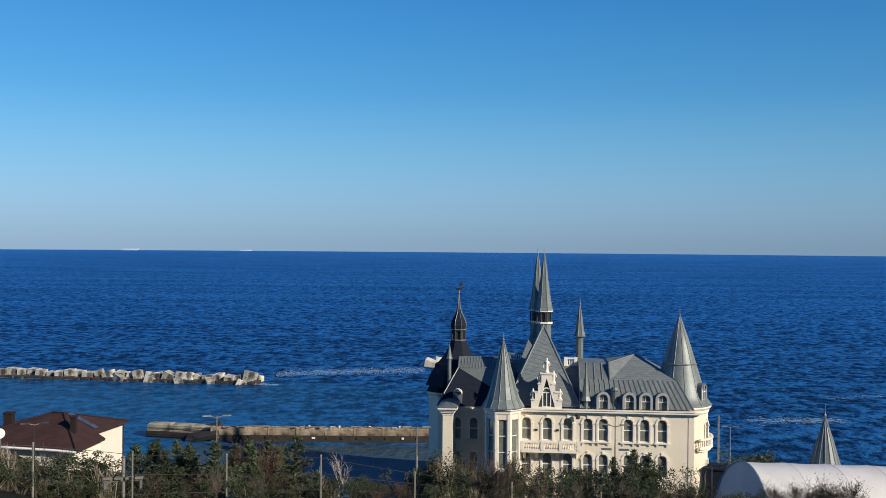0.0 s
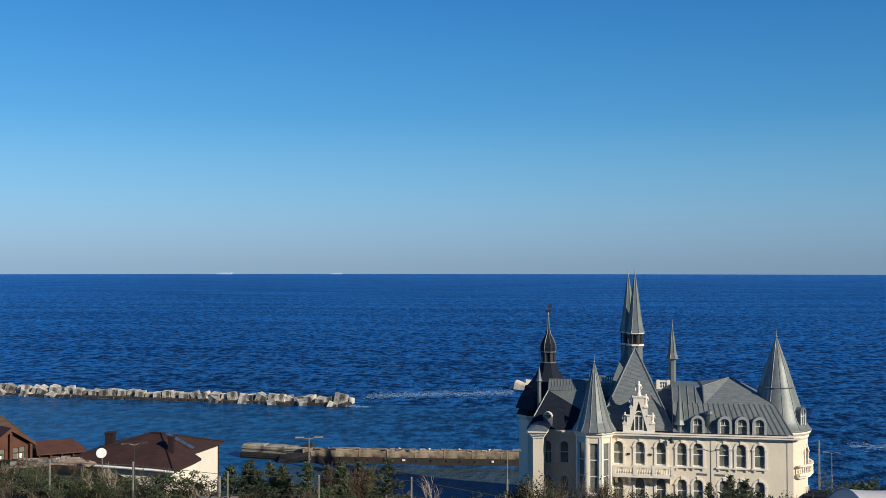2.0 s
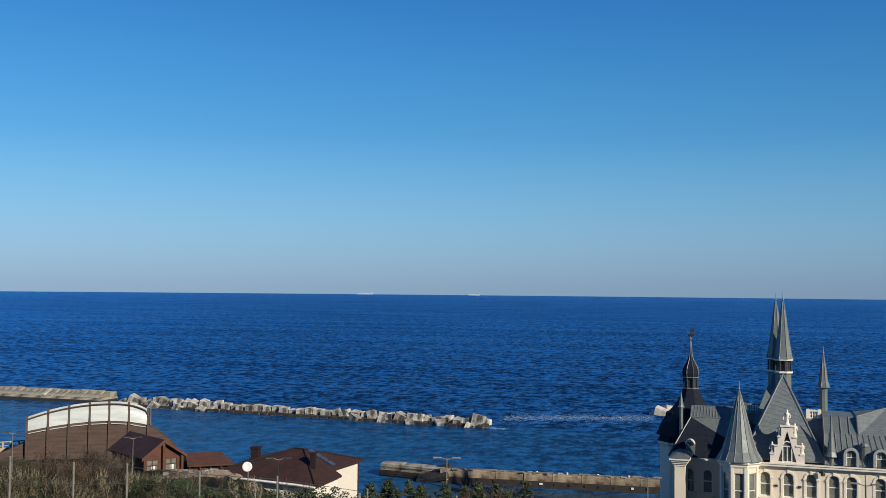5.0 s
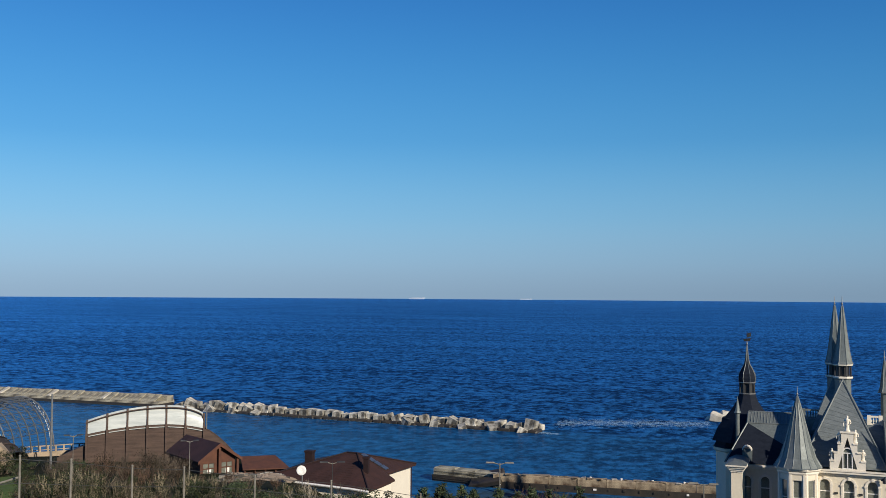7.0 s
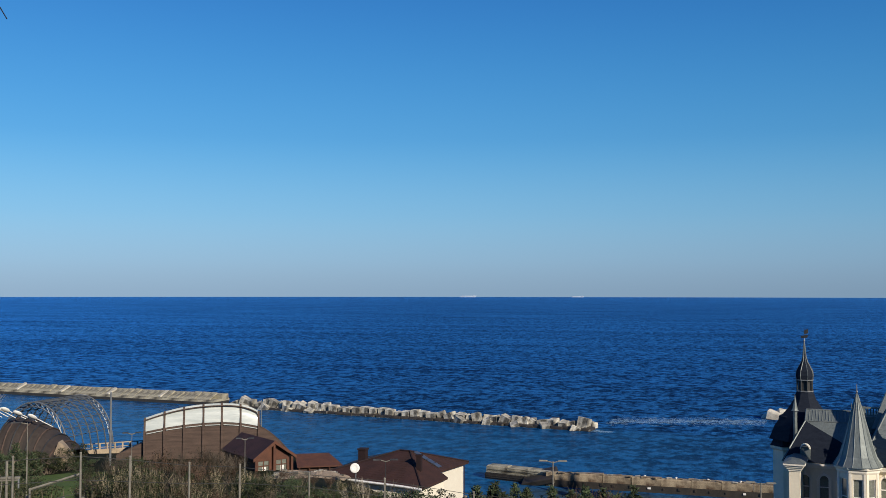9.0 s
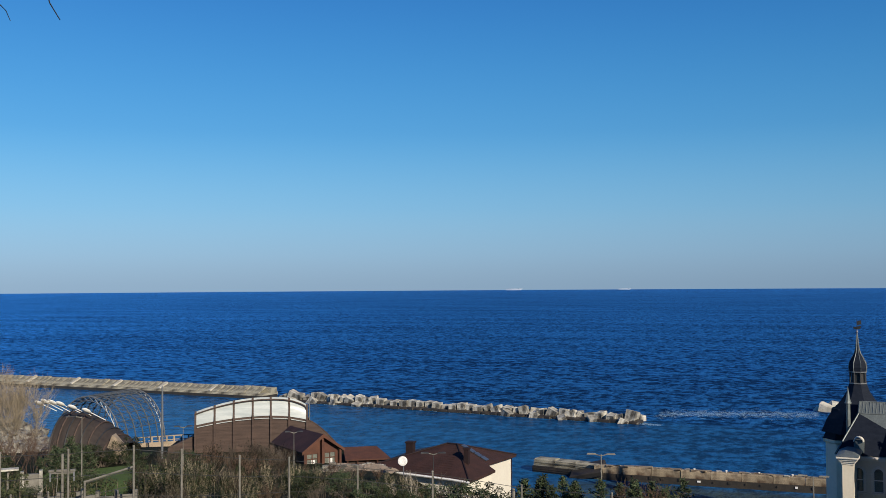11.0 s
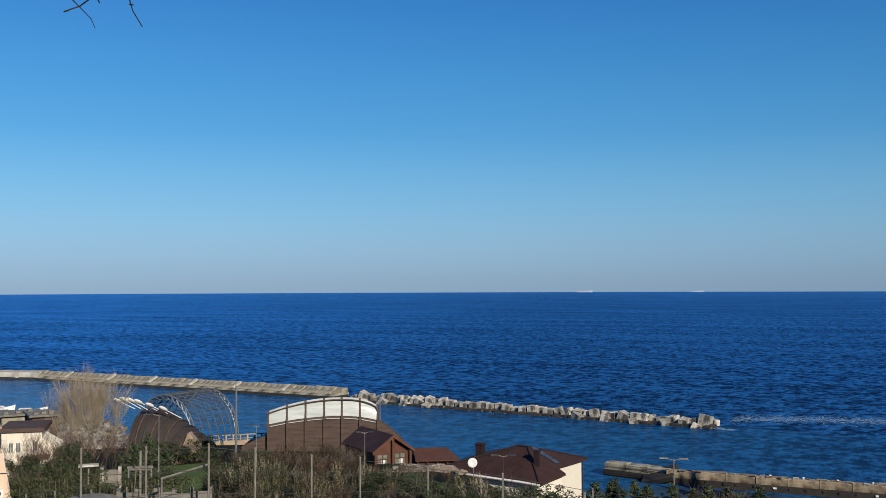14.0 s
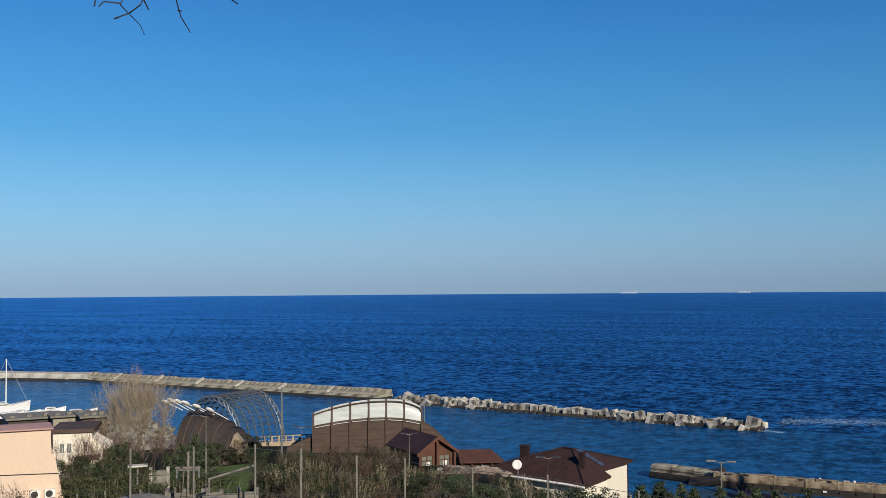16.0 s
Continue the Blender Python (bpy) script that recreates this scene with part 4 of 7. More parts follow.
    for k in range(14):
        a0, a1 = radians(30 + 6 * k), radians(36 + 6 * k)
        for target, r0, r1, z0, z1 in ((bm, 2.9, 3.55, 7.15, 7.33), (bm, 2.9, 3.35, 6.9, 7.15), (rail, 3.3, 3.58, 8.1, 8.26), (bm, 3.35, 3.52, 7.33, 7.43)):
            hull(target, [(cx + rr * math.sin(a), cy - rr * math.cos(a), z) for a in (a0, a1) for rr in (r0, r1) for z in (z0, z1)])
    bal = part("balcony", bm, TRIM, castle, "curved stone balcony on the round tower")
    part("handrail", rail, TRIM, bal)
    bm = bmesh.new()
    lathe(bm, [(a * 1.1, h * 1.08) for a, h in BALUSTER], 6)
    first = part("baluster", bm, TRIM, bal, smooth=True)
    for k in range(16):
        ob = first if k == 0 else new("baluster", first.data)
        ob.parent = bal
        a = radians(32 + 5.2 * k)
        ob.location = (cx + 3.44 * math.sin(a), cy - 3.44 * math.cos(a), 7.43)
    # twin spires
    for x, y, tip in ((-7.3, 9.7, 27.3), (-6.58, 8.0, 27.4)):
        bm = bmesh.new()
        lathe(bm, [(0.86, 13.5), (0.86, 19.4), (1.0, 19.45), (1.0, 19.6), (0.8, 19.62)], 8, x, y, math.pi / 8)
        part("spire_shaft", bm, ZINC, castle)
        # a solid dark drum stands in for the shade inside the open lantern
        core = part("lantern", lathe(bmesh.new(), [(0.66, 19.6), (0.66, 20.8)], 8, x, y), DARKSTEEL, castle, "lantern filled by a dark drum under the spire")
        for k in range(8):
            a = 2 * math.pi * k / 8 + math.pi / 8
            part("post", tube(bmesh.new(), (x + 0.84 * math.sin(a), y - 0.84 * math.cos(a), 19.6), (x + 0.84 * math.sin(a), y - 0.84 * math.cos(a), 20.85), 0.08, 0.08, 5), DARKSTEEL, core)
        for ring in ([(0.9, 20.78), (1.06, 20.85), (1.06, 21.0), (0.7, 21.02)], [(0.9, 19.5), (1.04, 19.52), (1.04, 19.68), (0.7, 19.7)]):
            part("band", lathe(bmesh.new(), ring, 8, x, y, math.pi / 8), TRIM, castle)
        cone_roof(x, y, [(1.1, 20.98), (0.95, 21.25), (0.7, 22.6), (0.4, 24.9), (0.1, 27.0)], 8, ZINC, 8, "slender grey octagonal spire", 0.95)
    # thin turret
    x, y = -2.55, 9.0
    bm = bmesh.new()
    lathe(bm, [(0.42, 13.0), (0.42, 18.1)], 8, x, y, math.pi / 8)
    part("spire_shaft", bm, ZINC, castle)
    cone_roof(x, y, [(0.75, 18.05), (0.62, 18.2), (0.45, 18.7), (0.3, 19.9), (0.05, 21.5)], 8, ZINC, 8, "thin grey turret cap", 0.9)
    # onion lantern tower on a flared roof
    x, y = -16.3, 10.6
    bm = bmesh.new()
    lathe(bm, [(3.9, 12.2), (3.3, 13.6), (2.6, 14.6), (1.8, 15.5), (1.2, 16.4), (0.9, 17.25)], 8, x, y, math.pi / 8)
    part("flared_roof", bm, DARKNAVY, castle)
    # dark drum in place of the shaded openings between the posts
    core = part("lantern", lathe(bmesh.new(), [(0.66, 17.3), (0.66, 18.5)], 8, x, y, math.pi / 8), DARKSTEEL, castle)
    for k in range(8):
        a = 2 * math.pi * k / 8 + math.pi / 8
        part("post", tube(bmesh.new(), (x + 0.8 * math.sin(a), y - 0.8 * math.cos(a), 17.3), (x + 0.8 * math.sin(a), y - 0.8 * math.cos(a), 18.5), 0.09, 0.09, 5), DARKSTEEL, core)
    for z in (17.22, 18.42):
        part("band", lathe(bmesh.new(), [(0.8, z), (0.95, z + 0.03), (0.95, z + 0.12), (0.7, z + 0.14)], 8, x, y, math.pi / 8), STEEL, castle)
    cone_roof(x, y, [(0.88, 18.54), (0.95, 18.95), (0.88, 19.45), (0.62, 19.95), (0.33, 20.45), (0.19, 21.0), (0.1, 21.9), (0.04, 22.5)], 8, DARKNAVY, 8, "dark onion-shaped lantern cap", 0.5)
    bm = bmesh.new()
    tube(bm, (x, y, 22.4), (x, y, 24.0), 0.03)
    hull(bm, [(x - 0.4, y - 0.02, 23.2), (x + 0.45, y - 0.02, 23.35), (x + 0.3, y + 0.02, 23.0), (x - 0.25, y + 0.02, 22.95)])
    hull(bm, [(x + 0.0, y - 0.02, 23.4), (x + 0.4, y, 23.95), (x + 0.45, y + 0.02, 23.5), (x + 0.05, y + 0.02, 23.85)])
    part("weathervane", bm, DARKSTEEL, castle, "dark ship-shaped weathervane")
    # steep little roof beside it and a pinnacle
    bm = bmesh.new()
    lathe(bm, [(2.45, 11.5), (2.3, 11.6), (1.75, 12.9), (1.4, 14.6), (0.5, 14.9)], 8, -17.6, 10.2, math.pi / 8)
    part("roof", bm, DARKNAVY, castle)
    bm = bmesh.new()
    lathe(bm, [(0.2, 11.5), (0.2, 15.6), (0.36, 15.65), (0.25, 15.9), (0.06, 17.0), (0, 17.4)], 8, -16.95, 5.8)
    part("pinnacle", bm, ZINC, castle)
    # hooded wing dormer
    bm = bmesh.new()
    box(bm, -16.35, -15.4, 3.9, 5.5, 10.7, 12.2)
    part("dormer", bm, ZINC, castle)
    bm = bmesh.new()
    n = 8
    for k in range(n):
        a0, a1 = math.pi * k / n, math.pi * (k + 1) / n
        hull(bm, [(-15.88 - rr * math.cos(a), yy, 12.1 + rr * math.sin(a)) for a in (a0, a1) for rr in (0.4, 0.5) for yy in (3.6, 4.2)])
    part("hood", bm, TRIM, castle)


def build_castle_roofs():
    # great pyramid
    a = [(-10.6, 0.45, 11.4), (-2.75, 0.45, 11.4), (-2.75, 8.2, 11.4), (-10.6, 8.2, 11.4), (-6.65, 4.2, 19.6)]
    roof_face_set("pyramid_roof", a, [(0, 1, 4), (1, 2, 4), (2, 3, 4), (3, 0, 4)], SLATE, (0, 0, 0, 0), label="steep grey pyramid roof over the main block")
    for k in range(4):
        part("ridge", tube(bmesh.new(), a[k], a[4], 0.09, 0.09, 6), ZINC_RIB, castle)
    # diagonal sheet joints of the front face
    p, q, top = Vector(a[0]), Vector(a[1]), Vector(a[4])
    for k in range(1, 20):
        part("sheet_joint", tube(bmesh.new(), p.lerp(top, k / 20), q.lerp(top, max(0.0, k / 20 - 0.1)), 0.02, 0.02, 3), ZINC_RIB, castle)
    # central mansard behind it, flat topped with balustrades
    c = [(-9.4, 3.0, 11.4), (1.0, 3.0, 11.4), (1.0, 12.8, 11.4), (-9.4, 12.8, 11.4), (-8.2, 5.6, 15.0), (-1.6, 5.6, 15.0), (-1.6, 11, 15.0), (-8.2, 11, 15.0)]
    roof_face_set("roof", c, [(0, 1, 5, 4), (1, 2, 6, 5), (2, 3, 7, 6), (3, 0, 4, 7), (4, 5, 6, 7)], ZINC, (14, 12, 0, 12, 0))
    balustrade(castle, -4.2, -3.1, 6.0, 15.05, 4)
    balustrade(castle, -10.5, -8.8, 8.4, 15.2, 6, stone=ZINC)
    boxes("roof_deck", ZINC, castle, (-11.2, -8.5, 7.6, 11.5, 13.4, 15.2))
    part("finial", tube(bmesh.new(), (-11.6, 8.6, 12.5), (-11.6, 8.6, 16.4), 0.1, 0.02, 6), ZINC, castle)
    # rear pyramid at the foot of the twin spires, and the steep flank beside the great one
    r = [(-9.7, 6.6, 14.1), (-4.2, 6.6, 14.1), (-4.2, 12.2, 14.1), (-9.7, 12.2, 14.1), (-7.1, 9.2, 20.6)]
    roof_face_set("pyramid_roof", r, [(0, 1, 4), (1, 2, 4), (2, 3, 4), (3, 0, 4)], SLATE, (0, 0, 0, 0), label="steep grey rear roof below the twin spires")
    q = [(-4.4, 5.0, 15.1), (-3.1, 5.0, 15.2), (-2.2, 2.5, 13.4), (-2.7, 0.9, 11.6), (-3.9, 0.9, 11.6)]
    part("flank_roof", hull(bmesh.new(), q + [(x, y + 1.2, z - 0.4) for x, y, z in q]), SLATE, castle, "steep narrow sheet-metal roof flank")
    # right block: steep seamed skirt, slate hip above
    d = [(-2.9, 0.05, 11.38), (8.7, 0.05, 11.38), (7.2, 1.55, 14.2), (-2.9, 1.55, 14.2)]
    roof_face_set("mansard_roof", d, [(0, 1, 2, 3)], ZINC, (20,), label="steep standing-seam zinc skirt roof", rib=0.085)
    e = [(0.25, 1.5, 14.1), (7.3, 1.5, 14.1), (7.3, 10.5, 14.15), (0.25, 10.5, 14.15), (0.25, 3.4, 15.75), (3.3, 6.0, 16.45), (0.25, 9.0, 15.75)]
    hip = roof_face_set("hip_roof", e, [(0, 1, 5), (0, 5, 4), (1, 2, 5), (2, 3, 5), (3, 6, 5), (4, 5, 6), (0, 4, 6, 3)], SLATE, (0,) * 7, label="grey hip roof with diagonal sheet joints")
    for i, j in ((0, 4), (4, 5), (1, 5), (2, 5)):
        part("ridge", tube(bmesh.new(), e[i], e[j], 0.08, 0.08, 6), ZINC_RIB, hip)
    for k in range(1, 12):
        t = k / 12
        part("sheet_joint", tube(bmesh.new(), Vector(e[0]).lerp(Vector(e[5]), t), Vector(e[1]).lerp(Vector(e[5]), t), 0.02, 0.02, 3), ZINC_RIB, hip)
    g = [(-2.9, 1.5, 14.1), (0.25, 1.5, 14.1), (0.25, 4.0, 15.62), (-2.9, 4.0, 15.62), (0.25, 9, 15.62), (-2.9, 9, 15.62)]
    roof_face_set("roof", g, [(0, 1, 2, 3), (3, 2, 4, 5)], ZINC, (4, 0), rib=0.1)
    h = [(8.7, 0.05, 11.38), (8.7, 12.8, 11.38), (7.2, 10.5, 14.2), (7.2, 1.55, 14.2), (-2.9, 12.8, 11.38), (-2.9, 10.5, 14.2)]
    roof_face_set("mansard_roof", h, [(0, 1, 2, 3), (1, 4, 5, 2)], ZINC, (14, 0))
    # left wing
    w = [(-18.1, 3.75, 10.75), (-9.2, 3.75, 10.75), (-9.2, 13, 10.75), (-18.1, 13, 10.75), (-16.0, 6.4, 14.6), (-10.8, 6.4, 14.6), (-10.8, 8.2, 15.6), (-16.0, 8.2, 15.6)]
    # front slope split along a diagonal: navy at lower left, grey at upper right
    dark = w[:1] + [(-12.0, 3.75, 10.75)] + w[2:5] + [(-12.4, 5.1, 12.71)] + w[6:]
    roof_face_set("wing_roof", dark, [(0, 1, 5, 4), (2, 3, 7, 6), (3, 0, 4, 7)], DARKNAVY, (0, 0, 0), label="dark navy part of the wing roof")
    light = [dark[1], w[1], w[5], w[4], dark[5], w[2], w[6]]
    roof_face_set("grey_wing_roof", light, [(0, 1, 2, 4), (4, 2, 3), (1, 5, 6, 2)], ZINC, (0, 0, 0), label="grey part of the wing roof beyond the diagonal edge")
    roof_face_set("crest_roof", w[4:], [(0, 1, 2, 3)], ZINC, (16,), label="seamed zinc crest of the wing roof", rib=0.06)
    for i, j in ((0, 4), (4, 5), (1, 5), (4, 7), (7, 6)):
        part("ridge", tube(bmesh.new(), w[i], w[j], 0.08, 0.08, 6), ZINC_RIB, castle)


build_castle_walls()
build_castle_front()
build_castle_towers()
build_castle_roofs()


def at(az, r, z=None, turn=0.0):
    """Pose of a thing whose front faces the hill, at a bearing and distance; on the ground unless z is given."""
    p = polar(az, r)
    return pose(p.x, p.y, ground_z(p.x, p.y) if z is None else z, 0, 0, -az + turn)


# ---- brown-roofed house by the water ----
def build_house():
    th = thing("house", "white rendered house with a brown hipped metal roof", "house")
    L, LOW, N, MID, F, FL, K = (-48.6, 100.6), (-38.2, 99.35), (-35.9, 99.0), (-34.6, 103.7), (-34.9, 112.2), (-48.0, 112.6), (-35.76, 104.29)
    A, A2 = (-39.3, 104.6, 10.4), (-40.6, 104.9, 10.38)
    bm = bmesh.new()
    top = [(*L, 8.0), (*LOW, 7.72), (*N, 7.6), (*MID, 8.0), (*F, 8.3), (*FL, 8.1), A, A2, (*K, 8.5)]
    v = [bm.verts.new(p) for p in top]
    w = [bm.verts.new((x, y, z - 0.22)) for x, y, z in top]
    for f in ((0, 1, 6, 7), (1, 2, 6), (2, 3, 6), (3, 8, 6), (8, 4, 6), (4, 5, 7, 6), (5, 0, 7)):
        bm.faces.new([v[i] for i in f])
        bm.faces.new([w[i] for i in f[::-1]])
    for i, j in ((0, 1), (1, 2), (2, 3), (3, 8), (8, 4), (4, 5), (5, 0)):
        bm.faces.new((v[i], v[j], w[j], w[i]))
    roof = part("roof", bm, BROWNROOF, th, "dark brown metal tile roof")
    bm = bmesh.new()
    for p, q in ((top[2], A), (A, A2), (top[0], A2), (top[4], A)):
        tube(bm, Vector(p) + Vector((0, 0, 0.04)), Vector(q) + Vector((0, 0, 0.04)), 0.1, 0.1, 6)
    part("ridge", bm, CHIMNEY, roof)
    bm = bmesh.new()
    for i in range(1, 15):
        for p, q, t, s in ((top[0], top[1], A, A2), (top[8], top[4], A, A)):
            k = i / 15
            a, b = Vector(p).lerp(Vector(s), k), Vector(q).lerp(Vector(t), k)
            tube(bm, a, b, 0.035, 0.035, 3)
    part("tile_course", bm, BROWNROOF, roof)
    def inset(p, dx, dy):
        return (p[0] + dx, p[1] + dy)
    walls = [(inset(L, 0.6, 0.6), inset(LOW, -0.3, 0.6)), (inset(LOW, -0.3, 0.6), inset(N, -0.5, 0.7)), (inset(N, -0.5, 0.7), inset(MID, -0.45, 0)), (inset(MID, -0.45, 0), inset(K, -0.3, 0.25)), (inset(K, -0.3, 0.25), inset(F, -0.5, -0.5)), (inset(F, -0.5, -0.5), inset(FL, 0.6, -0.5)), (inset(FL, 0.6, -0.5), inset(L, 0.6, 0.6))]
    for p, q in walls:
        d = Vector((q[0] - p[0], q[1] - p[1], 0))
        m = Matrix.Translation((p[0], p[1], 0)) @ Matrix.Rotation(math.atan2(d.y, d.x), 4, "Z")
        part("wall", box(bmesh.new(), 0, d.length, 0, 0.3, 1.5, 7.75 if p not in (walls[3][0], walls[4][0]) else 8.2, m), WHITEWALL, th)
    bm = bmesh.new()
    for p, q in ((top[0], top[1]), (top[1], top[2])):
        d = Vector(q) - Vector(p)
        tube(bm, Vector(p) + Vector((0.0, -0.06, -0.12)), Vector(q) + Vector((0, -0.06, -0.12)), 0.13, 0.13, 6)
    part("fascia", bm, WHITE, th, "white eaves board")
    for x, y, z0, z1, w in ((-45.2, 105.3, 8.5, 10.3, 0.42), (-37.29, 102.1, 8.0, 10.5, 0.26)):
        bm = bmesh.new()
        box(bm, x - w, x + w, y - w, y + w, z0, z1), box(bm, x - w - 0.08, x + w + 0.08, y - w - 0.08, y + w + 0.08, z1 - 0.15, z1 + 0.05)
        part("chimney", bm, CHIMNEY, th, "dark brown sheet-clad chimney")
    # solar panels lying on the right slope
    a, k_, f_ = Vector(A), Vector(top[8]), Vector(top[4])
    n = (k_ - a).cross(f_ - a).normalized()
    n = -n if n.z < 0 else n
    e1 = (k_ - a).normalized()
    e2 = n.cross(e1)
    e2 = -e2 if e2.dot(f_ - k_) < 0 else e2
    for k in range(4):
        c = a + e1 * (0.75 + 0.83 * k) + e2 * (0.62 + 0.1 * k) + n * 0.09
        bm = bmesh.new()
        hull(bm, [c + e1 * p * 0.38 + e2 * q * 0.42 + n * h for h in (-0.04, 0.04) for p in (-1, 1) for q in (-1, 1)])
        part("solar_panel", bm, SOLAR, roof, "blue glass solar panel")
    for x, y, z in ((-43.2, 102.3, 8.72), (-41.2, 102.2, 8.8), (-36.9, 100.2, 7.98)):
        part("snow_guard", box(bmesh.new(), x - 0.35, x + 0.35, y - 0.05, y + 0.05, z, z + 0.14), STEEL, roof)
    for x, z in ((-46.5, 5.4), (-43.5, 5.4), (-40.6, 5.4)):
        bm = bmesh.new()
        box(bm, x - 0.7, x + 0.7, 101.1, 101.3, z - 0.7, z + 0.7)
        win = part("window", bm, WHITE, th)
        bm = bmesh.new()
        box(bm, x - 0.6, x + 0.6, 101.05, 101.1, z - 0.6, z + 0.6)
        part("pane", bm, GLASS, win)
    bm = bmesh.new()
    tube(bm, (-35.3, 111.7, 8.1), (-35.3, 111.7, 1.5), 0.06)
    part("downpipe", bm, CHIMNEY, th)


build_house()

# satellite dish on its mast
dish = thing("satellite_dish", "white round satellite dish on a mast", "dish", m=pose(-41.92, 95.6, 0.3))
bm = bmesh.new()
tube(bm, (0, 0.2, 2.0), (0, 0.2, 9.4), 0.06)
part("mast", bm, STEEL, dish)
bm = bmesh.new()
lathe(bm, [(0.0, 0.0), (0.25, 0.03), (0.43, 0.1), (0.5, 0.14), (0.48, 0.17), (0.25, 0.07), (0.0, 0.04)], 20)
ob = part("reflector", bm, WHITE, dish, smooth=True)
ob.matrix_basis = pose(0, 0, 9.6, 78, 0, 18)


# ---- vaulted hall with a milky skylight ----
def build_hall():
    th = thing("vaulted_hall", "dark brown vaulted hall with a milky glazed arch", "hall", m=at(-31.5, 130, 0))
    crest = lambda x: 13.82 - (0.0205 * (x - 0.6) ** 2 if x < 0.6 else 0.0088 * (x - 0.6) ** 3)
    xs = [-8.4 + 17.7 * k / 36 for k in range(37)]
    low = lambda x: 11.58 - (0.0115 if x < 0.8 else 0.028) * (x - 0.8) ** 2 - 0.25 * max(0.0, x - 5.75) ** 1.5
    ridge = lambda x: crest(x) if x < 5.75 else low(x) + 0.2
    bm = bmesh.new()
    a = [bm.verts.new((x, 0.0, ridge(x) - 0.12)) for x in xs]
    b = [bm.verts.new((x, 13.0, ridge(x) - 2.4)) for x in xs]
    c = [bm.verts.new((x, 0.0, ridge(x) - 0.25)) for x in xs]
    d = [bm.verts.new((x, 13.0, ridge(x) - 2.7)) for x in xs]
    for k in range(36):
        bm.faces.new((a[k], a[k + 1], b[k + 1], b[k])), bm.faces.new((c[k], c[k + 1], a[k + 1], a[k])), bm.faces.new((d[k], d[k + 1], c[k + 1], c[k]))
    part("roof", bm, BROWNWOOD, th, "brown vaulted roof")
    # front wall of boards below the glazing
    k = 0
    z = 5.0
    while z < 11.5:
        bm = bmesh.new()
        lim = [x for x in xs if min(low(x), ridge(x) - 0.25) > z + 0.15]
        if len(lim) > 1:
            x0, x1 = lim[0], lim[-1]
            box(bm, x0, x1, 0.02 + 0.03 * (k % 2), 0.3, z, z + 0.29)
            part("board", bm, BROWNWOOD, th)
        else:
            bm.free()
        z += 0.31
        k += 1
    bm = bmesh.new()
    box(bm, -7.6, 9.2, 0.2, 0.35, 4.5, 6.8), box(bm, -8.4, -8.1, 0.3, 12.8, 4.5, 10.6)
    part("wall", bm, BROWNWOOD, th)
    bm = bmesh.new()
    hull(bm, [(x, y, min(low(x) - 0.02, ridge(x) - 0.27)) for x in xs for y in (0.07, 0.28)] + [(x, y, 4.5) for x in (xs[0], xs[-1]) for y in (0.07, 0.28)])
    part("front_wall", bm, BROWNWOOD, th)
    ribs = [-8.25, -5.9, -3.55, -1.2, 1.05, 3.35, 5.6]
    for p, q in zip(ribs, ribs[1:]):
        bm = bmesh.new()
        n = 6
        g = [[bm.verts.new((p + 0.12 + (q - p - 0.24) * i / n, y, zf(p + 0.12 + (q - p - 0.24) * i / n))) for i in range(n + 1)] for y, zf in ((-0.05, low), (0.06, lambda x: crest(x) * 0.45 + low(x) * 0.55), (0.45, lambda x: crest(x) + 0.06), (2.2, lambda x: crest(x) - 0.25))]
        for r0, r1 in zip(g, g[1:]):
            for i in range(n):
                bm.faces.new((r0[i], r0[i + 1], r1[i + 1], r1[i]))
        part("glazing_panel", bm, POLYC, th, "milky curved glazing panel", smooth=True)
        bm = bmesh.new()
        hull(bm, [(x, y, low(x) + dz) for x in (p + 0.2, q - 0.2) for y in (-0.14, 0.04) for dz in (-0.34, -0.26)])
        part("louvre", bm, POLYC, th, "pale louvre under the glazing")
    for x in ribs:
        bm = bmesh.new()
        box(bm, x - 0.13, x + 0.13, -0.22, 0.05, 4.5, low(x) + 0.1)
        hull(bm, [(x + s * 0.11, y, z) for s in (-1, 1) for y, z in ((-0.2, low(x)), (0.05, low(x)), (0.3, crest(x) + 0.12), (0.6, crest(x) - 0.05))])
        hull(bm, [(x + s * 0.11, y, crest(x) + dz - 0.14 * y) for s in (-1, 1) for y in (0.3, 2.2) for dz in (0.05, 0.16)])
        part("rib", bm, BROWNWOOD, th)
    bm = bmesh.new()
    hull(bm, [(-11.6, 0.4, 7.0), (-7.6, 0.4, 7.0), (-7.6, 0.4, 9.6), (-11.6, 3, 7.0), (-7.6, 3, 7.0), (-7.6, 3, 9.6), (-11.6, 0.4, 7.9)])
    part("lean_to", bm, BROWNWOOD, th, "low sloping lean-to")


build_hall()


